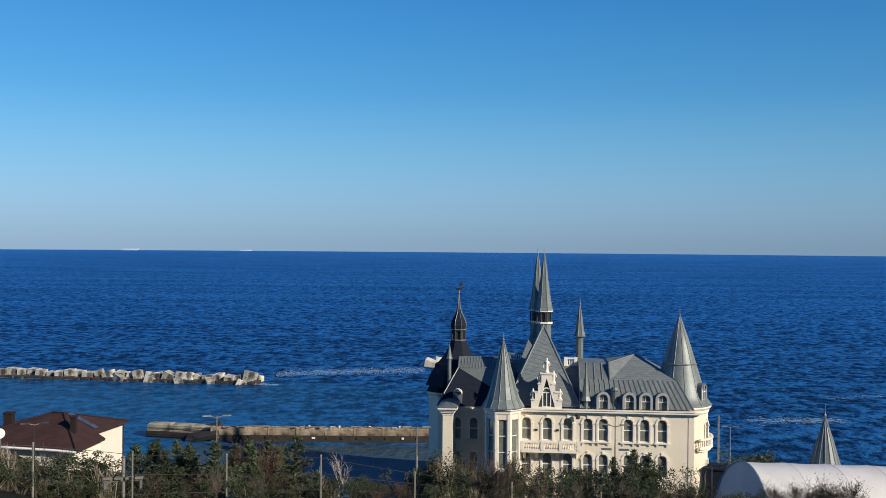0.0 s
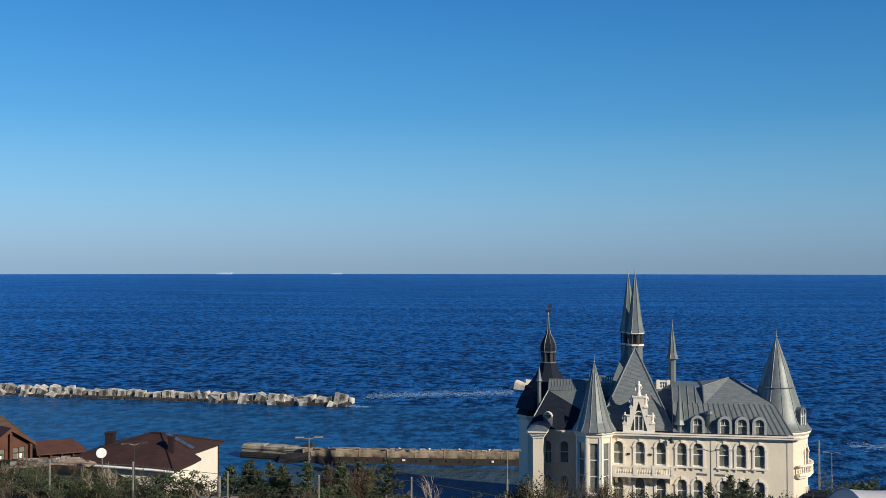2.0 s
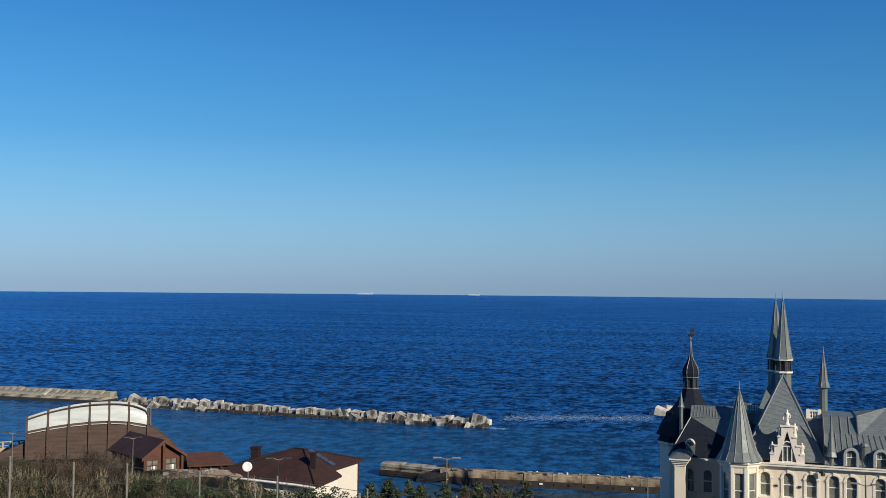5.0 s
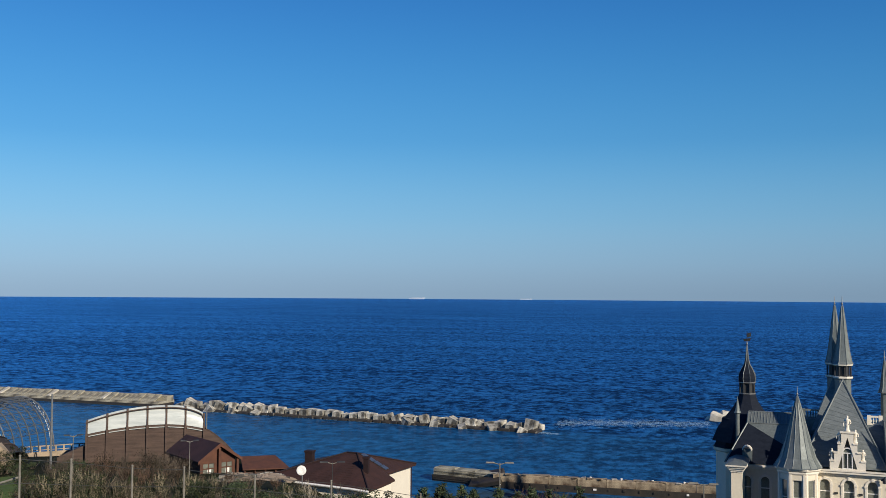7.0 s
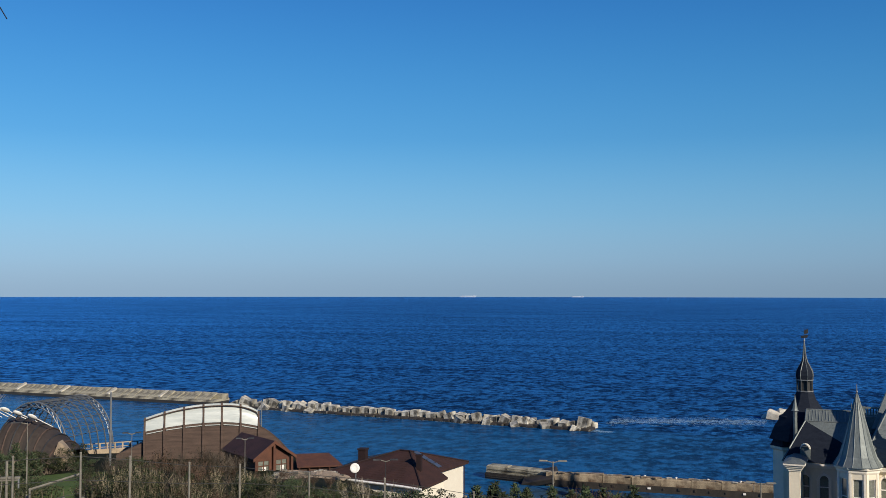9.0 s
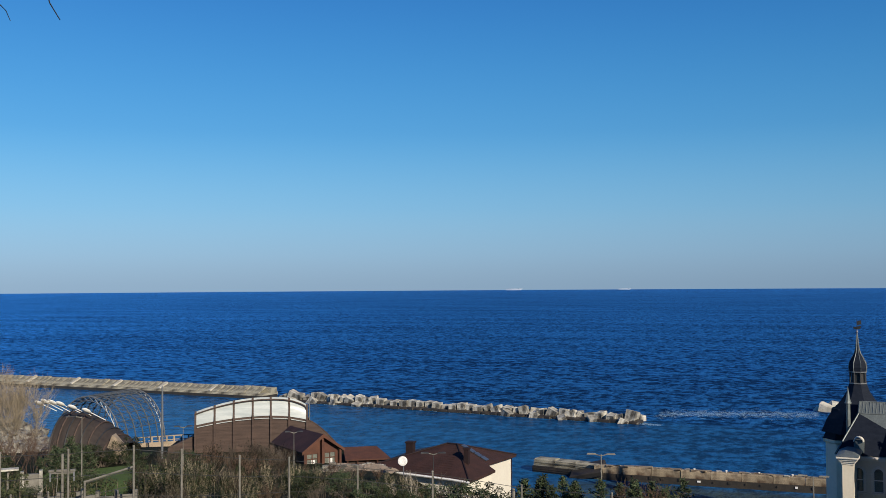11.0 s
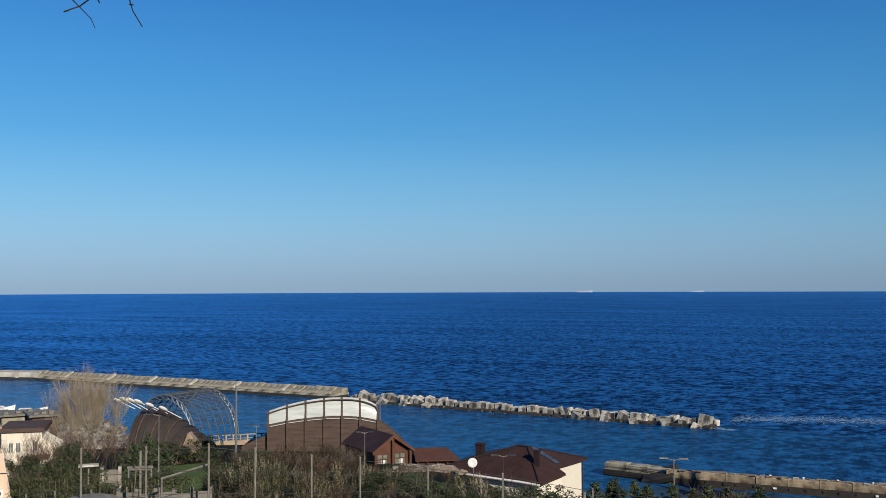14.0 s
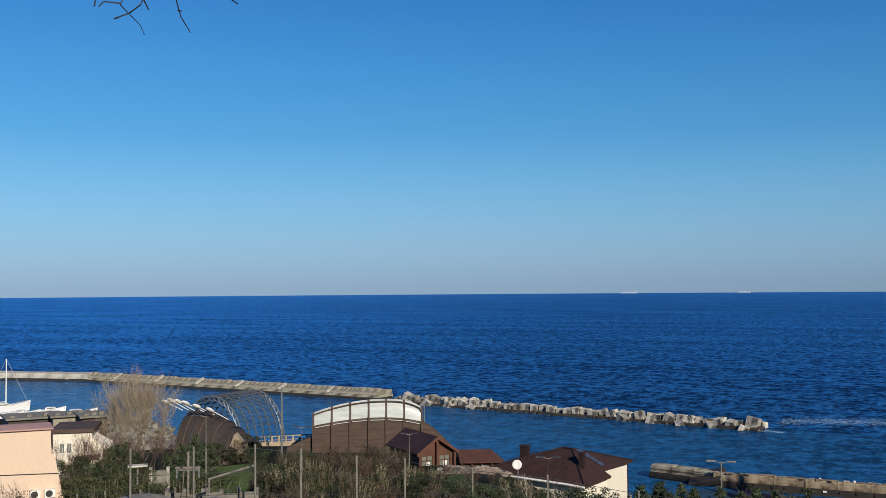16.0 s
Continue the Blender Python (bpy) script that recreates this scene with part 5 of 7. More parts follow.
def build_lodge():
    th = thing("timber_lodge", "red-brown timber lodge with a dark gable roof", "house", m=at(-28.25, 114.5, 0, 27))
    w, d = 2.1, 8.0
    bm = bmesh.new()
    for s in (-1, 1):
        hull(bm, [(s * 0.0, y, 11.2 + h) for y in (-0.55, d) for h in (0, 0.2)] + [(s * 2.6, y, 9.4 + h) for y in (-0.55, d) for h in (0, 0.2)])
    part("roof", bm, BROWNROOF, th)
    bm = bmesh.new()
    pierced(bm, [(-w, 6.2), (w, 6.2), (w, 9.65), (0, 11.1), (-w, 9.65)], [[(-1.75, 7.3), (-0.45, 7.3), (-0.45, 9.2), (-1.75, 9.2)], [(0.45, 7.3), (1.75, 7.3), (1.75, 9.2), (0.45, 9.2)]], 0, 0.25)
    part("wall", bm, REDWOOD, th)
    bm = bmesh.new()
    box(bm, -w, -w + 0.2, 0.25, d - 0.3, 6.2, 9.6), box(bm, w - 0.2, w, 0.25, d - 0.3, 6.2, 9.6), box(bm, -w, w, d - 0.3, d - 0.1, 6.2, 9.6)
    part("wall", bm, REDWOOD, th)
    for x, z in ((-2.2, 9.5), (0.0, 10.9), (2.2, 9.5)):
        bm = bmesh.new()
        box(bm, x - 0.13, x + 0.13, -0.45, -0.2, 6.0, z)
        part("post", bm, REDWOOD, th)
    bm = bmesh.new()
    for z in (7.3, 7.7):
        box(bm, -2.2, 2.2, -0.4, -0.3, z, z + 0.12)
    part("railing", bm, REDWOOD, th)
    for x in (-1.1, 1.1):
        bm = bmesh.new()
        box(bm, x - 0.64, x + 0.64, 0.1, 0.16, 7.32, 9.18)
        win = part("window", bm, GLASS, th)
        bm = bmesh.new()
        box(bm, x - 0.05, x + 0.05, 0.02, 0.1, 7.3, 9.2), box(bm, x - 0.64, x + 0.64, 0.02, 0.1, 8.6, 8.7)
        part("frame", bm, REDWOOD, win)
        part("curtain", box(bmesh.new(), x - 0.1, x + 0.35, 0.085, 0.098, 7.4, 8.55), WHITE, win, "pale curtain behind the panes")
    bm = bmesh.new()
    for s in (-1, 1):
        hull(bm, [(0, y, z) for y in (-0.66, -0.56) for z in (11.05, 11.45)] + [(s * 2.65, y, z) for y in (-0.66, -0.56) for z in (9.28, 9.62)])
    part("bargeboard", bm, REDWOOD, th)


build_lodge()

# long low shed roof beside the lodge
shed = thing("shed", "long low brown shed beside the lodge", "shed", m=at(-25.3, 124, 0, 6))
bm = bmesh.new()
hull(bm, [(-3.6, -1.8, 7.0), (1.9, -1.8, 7.0), (-3.6, 2.4, 7.9), (0.6, 2.4, 7.9), (-3.6, -1.8, 7.12), (1.9, -1.8, 7.12), (-3.6, 2.4, 8.0), (0.6, 2.4, 8.0)])
part("roof", bm, REDWOOD, shed)
bm = bmesh.new()
box(bm, -3.4, 1.5, -1.2, 2.2, 3.5, 7.05)
part("wall", bm, BROWNWOOD, shed)
for k in range(5):
    bm = bmesh.new()
    box(bm, -3.4 + k * 1.2, -3.25 + k * 1.2, -1.6, -1.45, 3.5, 7.05)
    part("post", bm, REDWOOD, shed)


# ---- open steel arch frame and the barrel hut ----
def build_arch_frame():
    th = thing("arch_frame", "bare grey steel lattice of a vaulted canopy", "steel frame", m=at(-39.55, 138, 8.0, -38))
    half, high, n = 5.0, 6.3, 18
    def pt(k, y, s=1.0):
        a = math.pi * k / n
        return Vector((-half * s * math.cos(a), y, high * s * math.sin(a)))
    ys = [-4.4, -2.9, -1.4, 0.1, 1.6, 3.1, 4.6]
    for i, y in enumerate(ys):
        bm = bmesh.new()
        for k in range(n):
            tube(bm, pt(k, y), pt(k + 1, y), 0.085, n=5)
            if i in (0, len(ys) - 1):
                tube(bm, pt(k, y, 0.91), pt(k + 1, y, 0.91), 0.06, n=4)
                tube(bm, pt(k, y), pt(k + 1, y, 0.91) if k % 2 else pt(k + 1, y, 0.91), 0.04, n=4)
        part("arch", bm, STEEL if i in (0, len(ys) - 1) else FRAMESTEEL, th)
    for k in range(2, n - 1, 1):
        bm = bmesh.new()
        tube(bm, pt(k, ys[0]), pt(k, ys[-1]), 0.05, n=4)
        if k < n - 2:
            for y0, y1 in zip(ys, ys[1:]):
                tube(bm, pt(k, y0), pt(k + 1, y1), 0.035, n=3), tube(bm, pt(k + 1, y0), pt(k, y1), 0.03, n=3)
        part("purlin", bm, FRAMESTEEL, th)


build_arch_frame()


def build_hut():
    th = thing("barrel_hut", "dark brown half-barrel hut with curved ribs", "hut", m=at(-40.2, 130, 7.6, -24))
    n, rad, length = 14, 4.9, 7.2
    bm = bmesh.new()
    rows = [[bm.verts.new((x, rad * math.cos(math.pi * k / n) * -1, rad * 1.05 * math.sin(math.pi * k / n) * (1 - 0.018 * (x + 3) ** 2))) for k in range(n + 1)] for x in [-3.8 + length * i / 8 for i in range(9)]]
    for a, b in zip(rows, rows[1:]):
        for k in range(n):
            bm.faces.new((a[k], a[k + 1], b[k + 1], b[k]))
    bm.faces.new(rows[0])
    part("shell", bm, BITUMEN, th)
    for i in range(9):
        x = -3.8 + length * i / 8
        s = 1 - 0.018 * (x + 3) ** 2
        bm = bmesh.new()
        for k in range(n):
            tube(bm, (x, -rad * 1.02 * math.cos(math.pi * k / n), rad * 1.08 * s * math.sin(math.pi * k / n)), (x, -rad * 1.02 * math.cos(math.pi * (k + 1) / n), rad * 1.08 * s * math.sin(math.pi * (k + 1) / n)), 0.1, n=4)
        part("rib", bm, BROWNWOOD if i % 2 else DARKSTEEL, th)
    bm = bmesh.new()
    hull(bm, [(2.6, -3.5, 0), (4.6, -3.5, 0), (2.6, -1.5, 0), (4.6, -1.5, 0), (2.7, -3.4, 1.6), (3.2, -3.3, 2.9), (2.9, -1.5, 2.9), (4.2, -3.2, 1.2), (4.3, -1.5, 1.3), (3.7, -3.2, 2.6)])
    part("sandy_wall", bm, SAND, th, "broken sandy wall at the open end")
    inv = th.matrix_basis.inverted()
    for a0, z0, a1, z1 in ((-43.14, 14.44, -42.25, 13.3), (-42.84, 14.58, -41.95, 13.3), (-42.49, 14.46, -41.6, 13.15), (-42.09, 14.24, -41.1, 13.0), (-41.49, 13.78, -40.55, 12.6), (-40.78, 13.29, -39.8, 11.95)):
        p, q = inv @ polar(a0, 128, z0), inv @ polar(a1, 128.6, z1)
        d = (q - p).normalized()
        face = Vector((-0.35, -1, -0.25))
        face = (face - d * face.dot(d)).normalized()
        bm = bmesh.new()
        lathe(bm, [(0.0, -0.12), (0.24, -0.08), (0.34, 0.02), (0.3, 0.1), (0.0, 0.14)], 14)
        bmesh.ops.transform(bm, matrix=Matrix.Translation(p) @ Matrix((d, face.cross(d), face)).transposed().to_4x4() @ Matrix.Diagonal((1.75, 1.05, 1.0, 1.0)), verts=bm.verts[:])
        lamp = part("floodlight", bm, WHITE, th, "oval white floodlight on a slanted arm", smooth=True)
        part("arm", tube(bmesh.new(), p + d * 0.5, q, 0.055, 0.055, 5), WHITE, lamp)


build_hut()


# ---- peach house, white house, quay sheds ----
def simple_window(th, x, y, z0, w, h):
    bm = bmesh.new()
    box(bm, x - w / 2 - 0.08, x + w / 2 + 0.08, y - 0.06, y, z0 - 0.08, z0 + h + 0.08)
    win = part("window", bm, WHITE, th)
    bm = bmesh.new()
    box(bm, x - w / 2, x - 0.03, y - 0.075, y - 0.055, z0, z0 + h), box(bm, x + 0.03, x + w / 2, y - 0.075, y - 0.055, z0, z0 + h)
    part("pane", bm, GLASS, win)


def build_left_houses():
    th = thing("peach_house", "plain peach-rendered house with a faded red roof edge", "house", m=at(-48.7, 88, 0, 4))
    bm = bmesh.new()
    hull(bm, [(x, y, z) for x, y, z in ((-14, 0, 6), (0.0, 0, 6), (-14, 3.6, 6), (0.0, 3.6, 6), (-14, 0, 16.9), (-0.4, 0, 16.9), (-14, 3.6, 16.9), (-0.4, 3.6, 16.9))])
    part("wall", bm, PEACH, th)
    bm = bmesh.new()
    hull(bm, [(-0.4, 0.02, 6), (1.6, 0.02, 6), (-0.1, 0.02, 14.9), (-0.4, 3.5, 6), (1.6, 3.5, 6), (-0.1, 3.5, 14.9), (-0.4, 0.02, 14.9), (-0.4, 3.5, 14.9)])
    part("buttress_wall", bm, PEACH, th)
    bm = bmesh.new()
    hull(bm, [(-14.5, -0.25, 16.9), (-0.2, -0.25, 16.9), (-14.5, 3.8, 16.9), (-0.2, 3.8, 16.9), (-14.5, -0.25, 17.05), (-0.2, -0.25, 17.0), (-0.2, 3.8, 17.0), (-10, 1.8, 17.2), (-4.0, 1.8, 17.15), (-14.5, 3.8, 17.05)])
    part("roof", bm, PINKROOF, th)
    bm = bmesh.new()
    tube(bm, (-14, -0.03, 13.9), (0.2, -0.03, 13.3), 0.04, n=4)
    part("cable", bm, DARKSTEEL, th)
    for x in (-1.55, -0.45):
        bm = bmesh.new()
        box(bm, x - 0.4, x + 0.4, -0.5, -0.05, 11.5, 12.15)
        ac = part("air_conditioner", bm, WHITE, th, "white air-conditioner unit with a round fan grille")
        bm = bmesh.new()
        lathe(bm, [(0.27, 0), (0.27, 0.04), (0, 0.05)], 14)
        bmesh.ops.transform(bm, matrix=pose(x - 0.05, -0.49, 11.82, 90, 0, 0), verts=bm.verts[:])
        part("fan_grille", bm, DARKSTEEL, ac)
    # white house
    th = thing("white_house", "white flat-roofed house with a brown parapet", "house", m=at(-47.85, 112, 0, -8) @ Matrix.Diagonal((0.84, 0.84, 1, 1)))
    bm = bmesh.new()
    box(bm, -2.4, 2.2, 0, 7, 6, 13.35), box(bm, 0.6, 2.9, -1.2, 5, 6, 10.7)
    part("wall", bm, WHITEWALL, th)
    bm = bmesh.new()
    box(bm, -2.7, 2.5, -0.3, 7.3, 13.35, 13.75), box(bm, 0.4, 3.1, -1.4, 5.2, 10.7, 10.95)
    part("roof", bm, BROWNWOOD, th)
    for x, z in ((-1.3, 11.3), (-0.5, 11.3), (1.4, 11.4), (-1.2, 8.3)):
        simple_window(th, x, -0.002, z, 0.45, 0.95)
    simple_window(th, 1.8, -1.202, 8.2, 0.8, 1.2)
    bm = bmesh.new()
    lathe(bm, [(0.0, 0.0), (0.3, 0.05), (0.45, 0.16), (0.42, 0.2), (0.0, 0.1)], 14)
    bmesh.ops.transform(bm, matrix=pose(-2.0, -0.5, 10.4, 70, 0, 20), verts=bm.verts[:])
    tube(bm, (-2.0, -0.3, 10.3), (-2.0, 0.0, 10.2), 0.04)
    part("satellite_dish", bm, STEEL, th)
    part("annex", hull(bmesh.new(), [(2.2, 0.4, 6), (4.2, 0.4, 6), (2.2, 4, 6), (4.2, 4, 6), (2.2, 0.4, 12.6), (4.2, 0.4, 11.6), (2.2, 4, 12.9), (4.2, 4, 11.9)]), WHITEWALL, th, "white annex with a sloping top")
    part("awning", hull(bmesh.new(), [(0.2, -1.6, 10.1), (2.2, -1.6, 10.5), (0.2, 0, 10.7), (2.2, 0, 11.1), (0.2, -1.6, 10.0), (2.2, -1.6, 10.4)]), CHIMNEY, th, "dark sloping awning")
    bm = bmesh.new()
    box(bm, -3.6, -2.4, -0.6, 2.5, 9.9, 10.05)
    for k in range(6):
        tube(bm, (-3.55 + k * 0.22, -0.55, 10.05), (-3.55 + k * 0.22, -0.55, 10.9), 0.025, n=4)
    tube(bm, (-3.6, -0.55, 10.9), (-2.4, -0.55, 10.9), 0.035, n=4)
    part("balcony", bm, STEEL, th)
    # quay sheds
    for az, r, w, d, z1, mt, lb in ((-49.7, 152, 3.6, 6, 10.3, WETSTONE, "low dark flat-roofed quay shed"), (-47.9, 150, 2.6, 5, 10.6, OLIVECONC, "grey-green flat-roofed quay shed"), (-46.8, 146, 1.6, 6, 10.8, BROWNWOOD, "brown boarded quay shed")):
        th = thing("quay_shed", lb, "shed", "quay sheds", m=at(az, r, 0, 8))
        bm = bmesh.new()
        box(bm, -w, w, 0, d, 4, z1)
        part("wall", bm, mt, th)
        bm = bmesh.new()
        box(bm, -w - 0.4, w + 0.4, -0.5, d + 0.4, z1, z1 + 0.25)
        part("roof", bm, POST if mt is not POST else STEEL, th)
        for k in range(3):
            bm = bmesh.new()
            box(bm, -w + 0.3 + k * w * 0.6, -w + 0.9 + k * w * 0.6, 0.6, 1.2, z1 + 0.25, z1 + 0.5 + 0.1 * k)
            part("roof_box", bm, POST, th)
    # low terrace with a balustrade beside the hall
    th = thing("terrace_wall", "sandy terrace wall with a pale railing", "wall", m=at(-35.9, 146, -0.4, 10))
    bm = bmesh.new()
    box(bm, -6, 6, 0, 0.4, 3, 6.9)
    part("wall", bm, SAND, th)
    for k in range(12):
        bm = bmesh.new()
        box(bm, -6 + k, -5.8 + k, 0.1, 0.3, 6.9, 7.6)
        part("post", bm, SAND, th)
    bm = bmesh.new()
    box(bm, -6, 5.2, 0.12, 0.28, 7.6, 7.72), box(bm, -6, 5.2, 0.16, 0.24, 7.1, 7.18)
    part("rail", bm, SAND, th)


build_left_houses()


# ---- moored boats ----
def build_boat(az, r, length, turn, mast=0.0, label="white motor boat moored in the harbour"):
    th = thing("boat", label, "boat", "boats in the harbour", m=at(az, r, -0.15, turn) @ Matrix.Diagonal((1, 1, 1 if mast else 0.72, 1)))
    n = 10
    bm = bmesh.new()
    rows = []
    for i in range(n + 1):
        t = i / n
        w = length * 0.16 * (1 - max(0, (t - 0.35) / 0.65) ** 2.2)
        sheer = 1.2 + 1.3 * t ** 2
        x = (t - 0.5) * length
        rows.append([bm.verts.new(p) for p in ((x, -w, sheer), (x - 0.25 * t, -w * 0.75, 0.1), (x - 0.5 * t, 0, -0.35), (x - 0.25 * t, w * 0.75, 0.1), (x, w, sheer))])
    for a, b in zip(rows, rows[1:]):
        for k in range(4):
            bm.faces.new((a[k], a[k + 1], b[k + 1], b[k]))
        bm.faces.new((a[4], a[0], b[0], b[4]))
    bm.faces.new(rows[0])
    bmesh.ops.remove_doubles(bm, verts=bm.verts[:], dist=0.01)
    part("hull", bm, WHITE, th)
    bm = bmesh.new()
    hull(bm, [(x * length, s * length * 0.1, z) for s in (-1, 1) for x, z in ((-0.3, 1.1), (0.15, 1.25), (-0.25, 2.1), (0.02, 2.1))])
    part("cabin", bm, WHITE, th)
    bm = bmesh.new()
    hull(bm, [(x * length, s * length * 0.102, z) for s in (-1, 1) for x, z in ((-0.22, 1.6), (0.06, 1.65), (-0.2, 1.95), (0.02, 1.95))])
    part("window_band", bm, GLASS, th)
    bm = bmesh.new()
    for k in range(4):
        x = length * (0.18 + 0.09 * k)
        tube(bm, (x, -length * 0.05, 1.5), (x, -length * 0.05, 2.3), 0.025, n=4)
    tube(bm, (length * 0.18, -length * 0.05, 2.3), (length * 0.45, -length * 0.05, 2.5), 0.025, n=4)
    part("rail", bm, STEEL, th)
    if mast:
        bm = bmesh.new()
        tube(bm, (0, 0, 1.2), (0, 0, mast), 0.16, 0.1)
        tube(bm, (0, 0, mast), (length * 0.45, 0, 1.9), 0.02, n=3), tube(bm, (0, 0, mast), (-length * 0.48, 0, 1.2), 0.02, n=3)
        tube(bm, (0, -1.0, mast * 0.6), (0, 1.0, mast * 0.6), 0.04, n=4), tube(bm, (-length * 0.4, 0, 2.4), (0, 0, 2.4), 0.09, n=6)
        part("mast", bm, WHITE, th)


build_boat(-51.2, 258, 11, 12, 12.4, "white sailing yacht with a bare mast")
build_boat(-50.3, 246, 7.5, -24)
build_boat(-49.5, 243, 6.5, 14)
build_boat(-48.9, 250, 6.0, -20)
build_boat(-47.6, 243, 8.0, -10)
build_boat(-51.0, 244, 7.0, 25)
build_boat(-48.2, 238, 5.5, 18)


# ---- white membrane hall, turret and poles right of the castle ----
def build_tent():
    th = thing("membrane_hall", "white barrel-vaulted membrane hall", "tent", m=at(16.56, 88, 4.34, 28) @ pose(0, 0, 0, 0, 3.6, 0))
    rad, high, n = 5.0, 5.8, 18
    bays = 7
    for b in range(bays):
        bm = bmesh.new()
        rows = []
        for j in range(5):
            x = b * 4.0 + j
            sag = 1 - 0.012 * math.sin(math.pi * j / 4)
            rows.append([bm.verts.new((x, -rad * sag * math.cos(math.pi * k / n), high * sag * math.sin(math.pi * k / n))) for k in range(n + 1)])
        for p, q in zip(rows, rows[1:]):
            for k in range(n):
                bm.faces.new((p[k], p[k + 1], q[k + 1], q[k]))
        part("membrane", bm, TENT, th, smooth=True)
    bm = bmesh.new()
    bm.faces.new([bm.verts.new((0.05, -rad * math.cos(math.pi * k / n), high * math.sin(math.pi * k / n))) for k in range(n + 1)])
    part("end_wall", bm, TENT, th)
    for b in range(bays + 1):
        bm = bmesh.new()
        for k in range(n):
            tube(bm, (b * 4.0, -rad * 1.005 * math.cos(math.pi * k / n), high * 1.005 * math.sin(math.pi * k / n)), (b * 4.0, -rad * 1.005 * math.cos(math.pi * (k + 1) / n), high * 1.005 * math.sin(math.pi * (k + 1) / n)), 0.012 if b else 0.07, n=4)
        part("arch", bm, TENT, th)


build_tent()

th = thing("turret", "round turret with a grey fluted cone roof", "turret", m=at(20.85, 112, 0))
bm = bmesh.new()
lathe(bm, [(1.4, 0.0), (1.4, 4.9), (1.6, 5.1), (1.6, 5.3)], 16)
part("wall", bm, STUCCO, th)
bm = bmesh.new()
prof = [(1.75, 5.25), (1.45, 5.9), (0.85, 8.0), (0.08, 10.4)]
lathe(bm, prof, 16)
cap = part("roof", bm, ZINC, th)
bm = bmesh.new()
for k in range(16):
    a = 2 * math.pi * k / 16
    for (r0, z0), (r1, z1) in zip(prof, prof[1:]):
        tube(bm, (r0 * math.sin(a), -r0 * math.cos(a), z0), (r1 * math.sin(a), -r1 * math.cos(a), z1), 0.05, 0.04, 4)
part("seam", bm, ZINC_RIB, cap)
bm = bmesh.new()
lathe(bm, [(0.1, 10.5), (0.14, 10.8), (0.03, 11.0), (0.02, 11.9)], 6)
part("finial", bm, STEEL, cap)


th = thing("pump_house", "small dark flat-roofed pump house by the castle", "shed", m=at(15.25, 108, 0.5))
boxes("wall", DARKNAVY, th, (-1.1, 1.1, 0, 3, 0, 4.6))
boxes("roof", DARKNAVY, th, (-1.25, 1.25, -0.15, 3.15, 4.6, 4.75))


# ---- poles, lamps and fences on the slope ----
def lamp_post(az, r, top, heads=2, arm=0.9, material=POST, turn=0.0, label="tall pole with twin street-lamp heads", thick=1.0):
    p = polar(az, r)
    g = ground_z(p.x, p.y)
    th = thing("street_lamp", label, "street lamp", "lamps on the slope", m=pose(p.x, p.y, g, 0, 0, -az + turn))
    h = top - g
    bm = bmesh.new()
    tube(bm, (0, 0, -0.3), (0, 0, h * 0.62), 0.1 * thick, 0.085 * thick, 8), tube(bm, (0, 0, h * 0.62), (0, 0, h), 0.05 * thick, 0.04 * thick, 8)
    part("pole", bm, material, th)
    bm = bmesh.new()
    for s in ((-1, 1) if heads == 2 else (-1,)):
        tube(bm, (0, 0, h - 0.1), (s * arm * 0.55, 0, h + 0.02), 0.035, n=5)
    part("arm", bm, POST, th)
    for s in ((-1, 1) if heads == 2 else (-1,)):
        bm = bmesh.new()
        hull(bm, [(s * x, y, h + z * 0.7) for x, y, z in ((arm * 0.4, -0.08, 0.0), (arm * 0.4, 0.08, 0.0), (arm * 1.15, -0.14, 0.0), (arm * 1.15, 0.14, 0.0), (arm * 0.45, 0, 0.12), (arm * 1.1, -0.08, 0.13), (arm * 1.1, 0.08, 0.13))])
        part("lamp_head", bm, POST if thick > 0.6 else DARKSTEEL, th)
    return th


lamp_post(-12.56, 75, 15.55)
lamp_post(-21.95, 70, 16.4, arm=0.75, material=DARKSTEEL, thick=0.5, label="thin dark pole with twin lamp heads")
lamp_post(-1.4, 75, 14.55)
mast = lamp_post(9.77, 75, 15.0)
for s in (-1, 1):
    ob = part("lamp_head", hull(bmesh.new(), [(s * x, y, z) for x in (0.25, 1.0) for y in (-0.1, 0.1) for z in (4.2, 4.32)]), STEEL, mast)
lamp_post(16.0, 120, 7.6, arm=0.8, material=STEEL)
lamp_post(-40.97, 80, 18.4, heads=1, arm=1.0, material=POST, thick=0.6, label="pole with a single lamp arm")
lamp_post(-35.75, 80, 17.3, arm=0.6, material=POST, thick=0.5, label="thin pole with twin lamp heads")
lamp_post(-29.75, 80, 16.6, arm=0.6, material=POST, thick=0.5, label="thin pole with twin lamp heads")
for az, r, top, rad in ((15.38, 118, 9.2, 0.12), (-36.88, 125, 16.1, 0.14), (-28.9, 133, 13.9, 0.08)):
    p = polar(az, r)
    th = thing("pole", "plain slim grey steel pole", "pole", "plain poles", m=pose(p.x, p.y, ground_z(p.x, p.y)))
    bm = bmesh.new()
    lathe(bm, [(rad, -0.3), (rad, (top - ground_z(p.x, p.y)) * 0.5), (rad * 0.7, top - ground_z(p.x, p.y)), (0, top - ground_z(p.x, p.y) + 0.05)], 8)
    part("shaft", bm, STEEL, th)

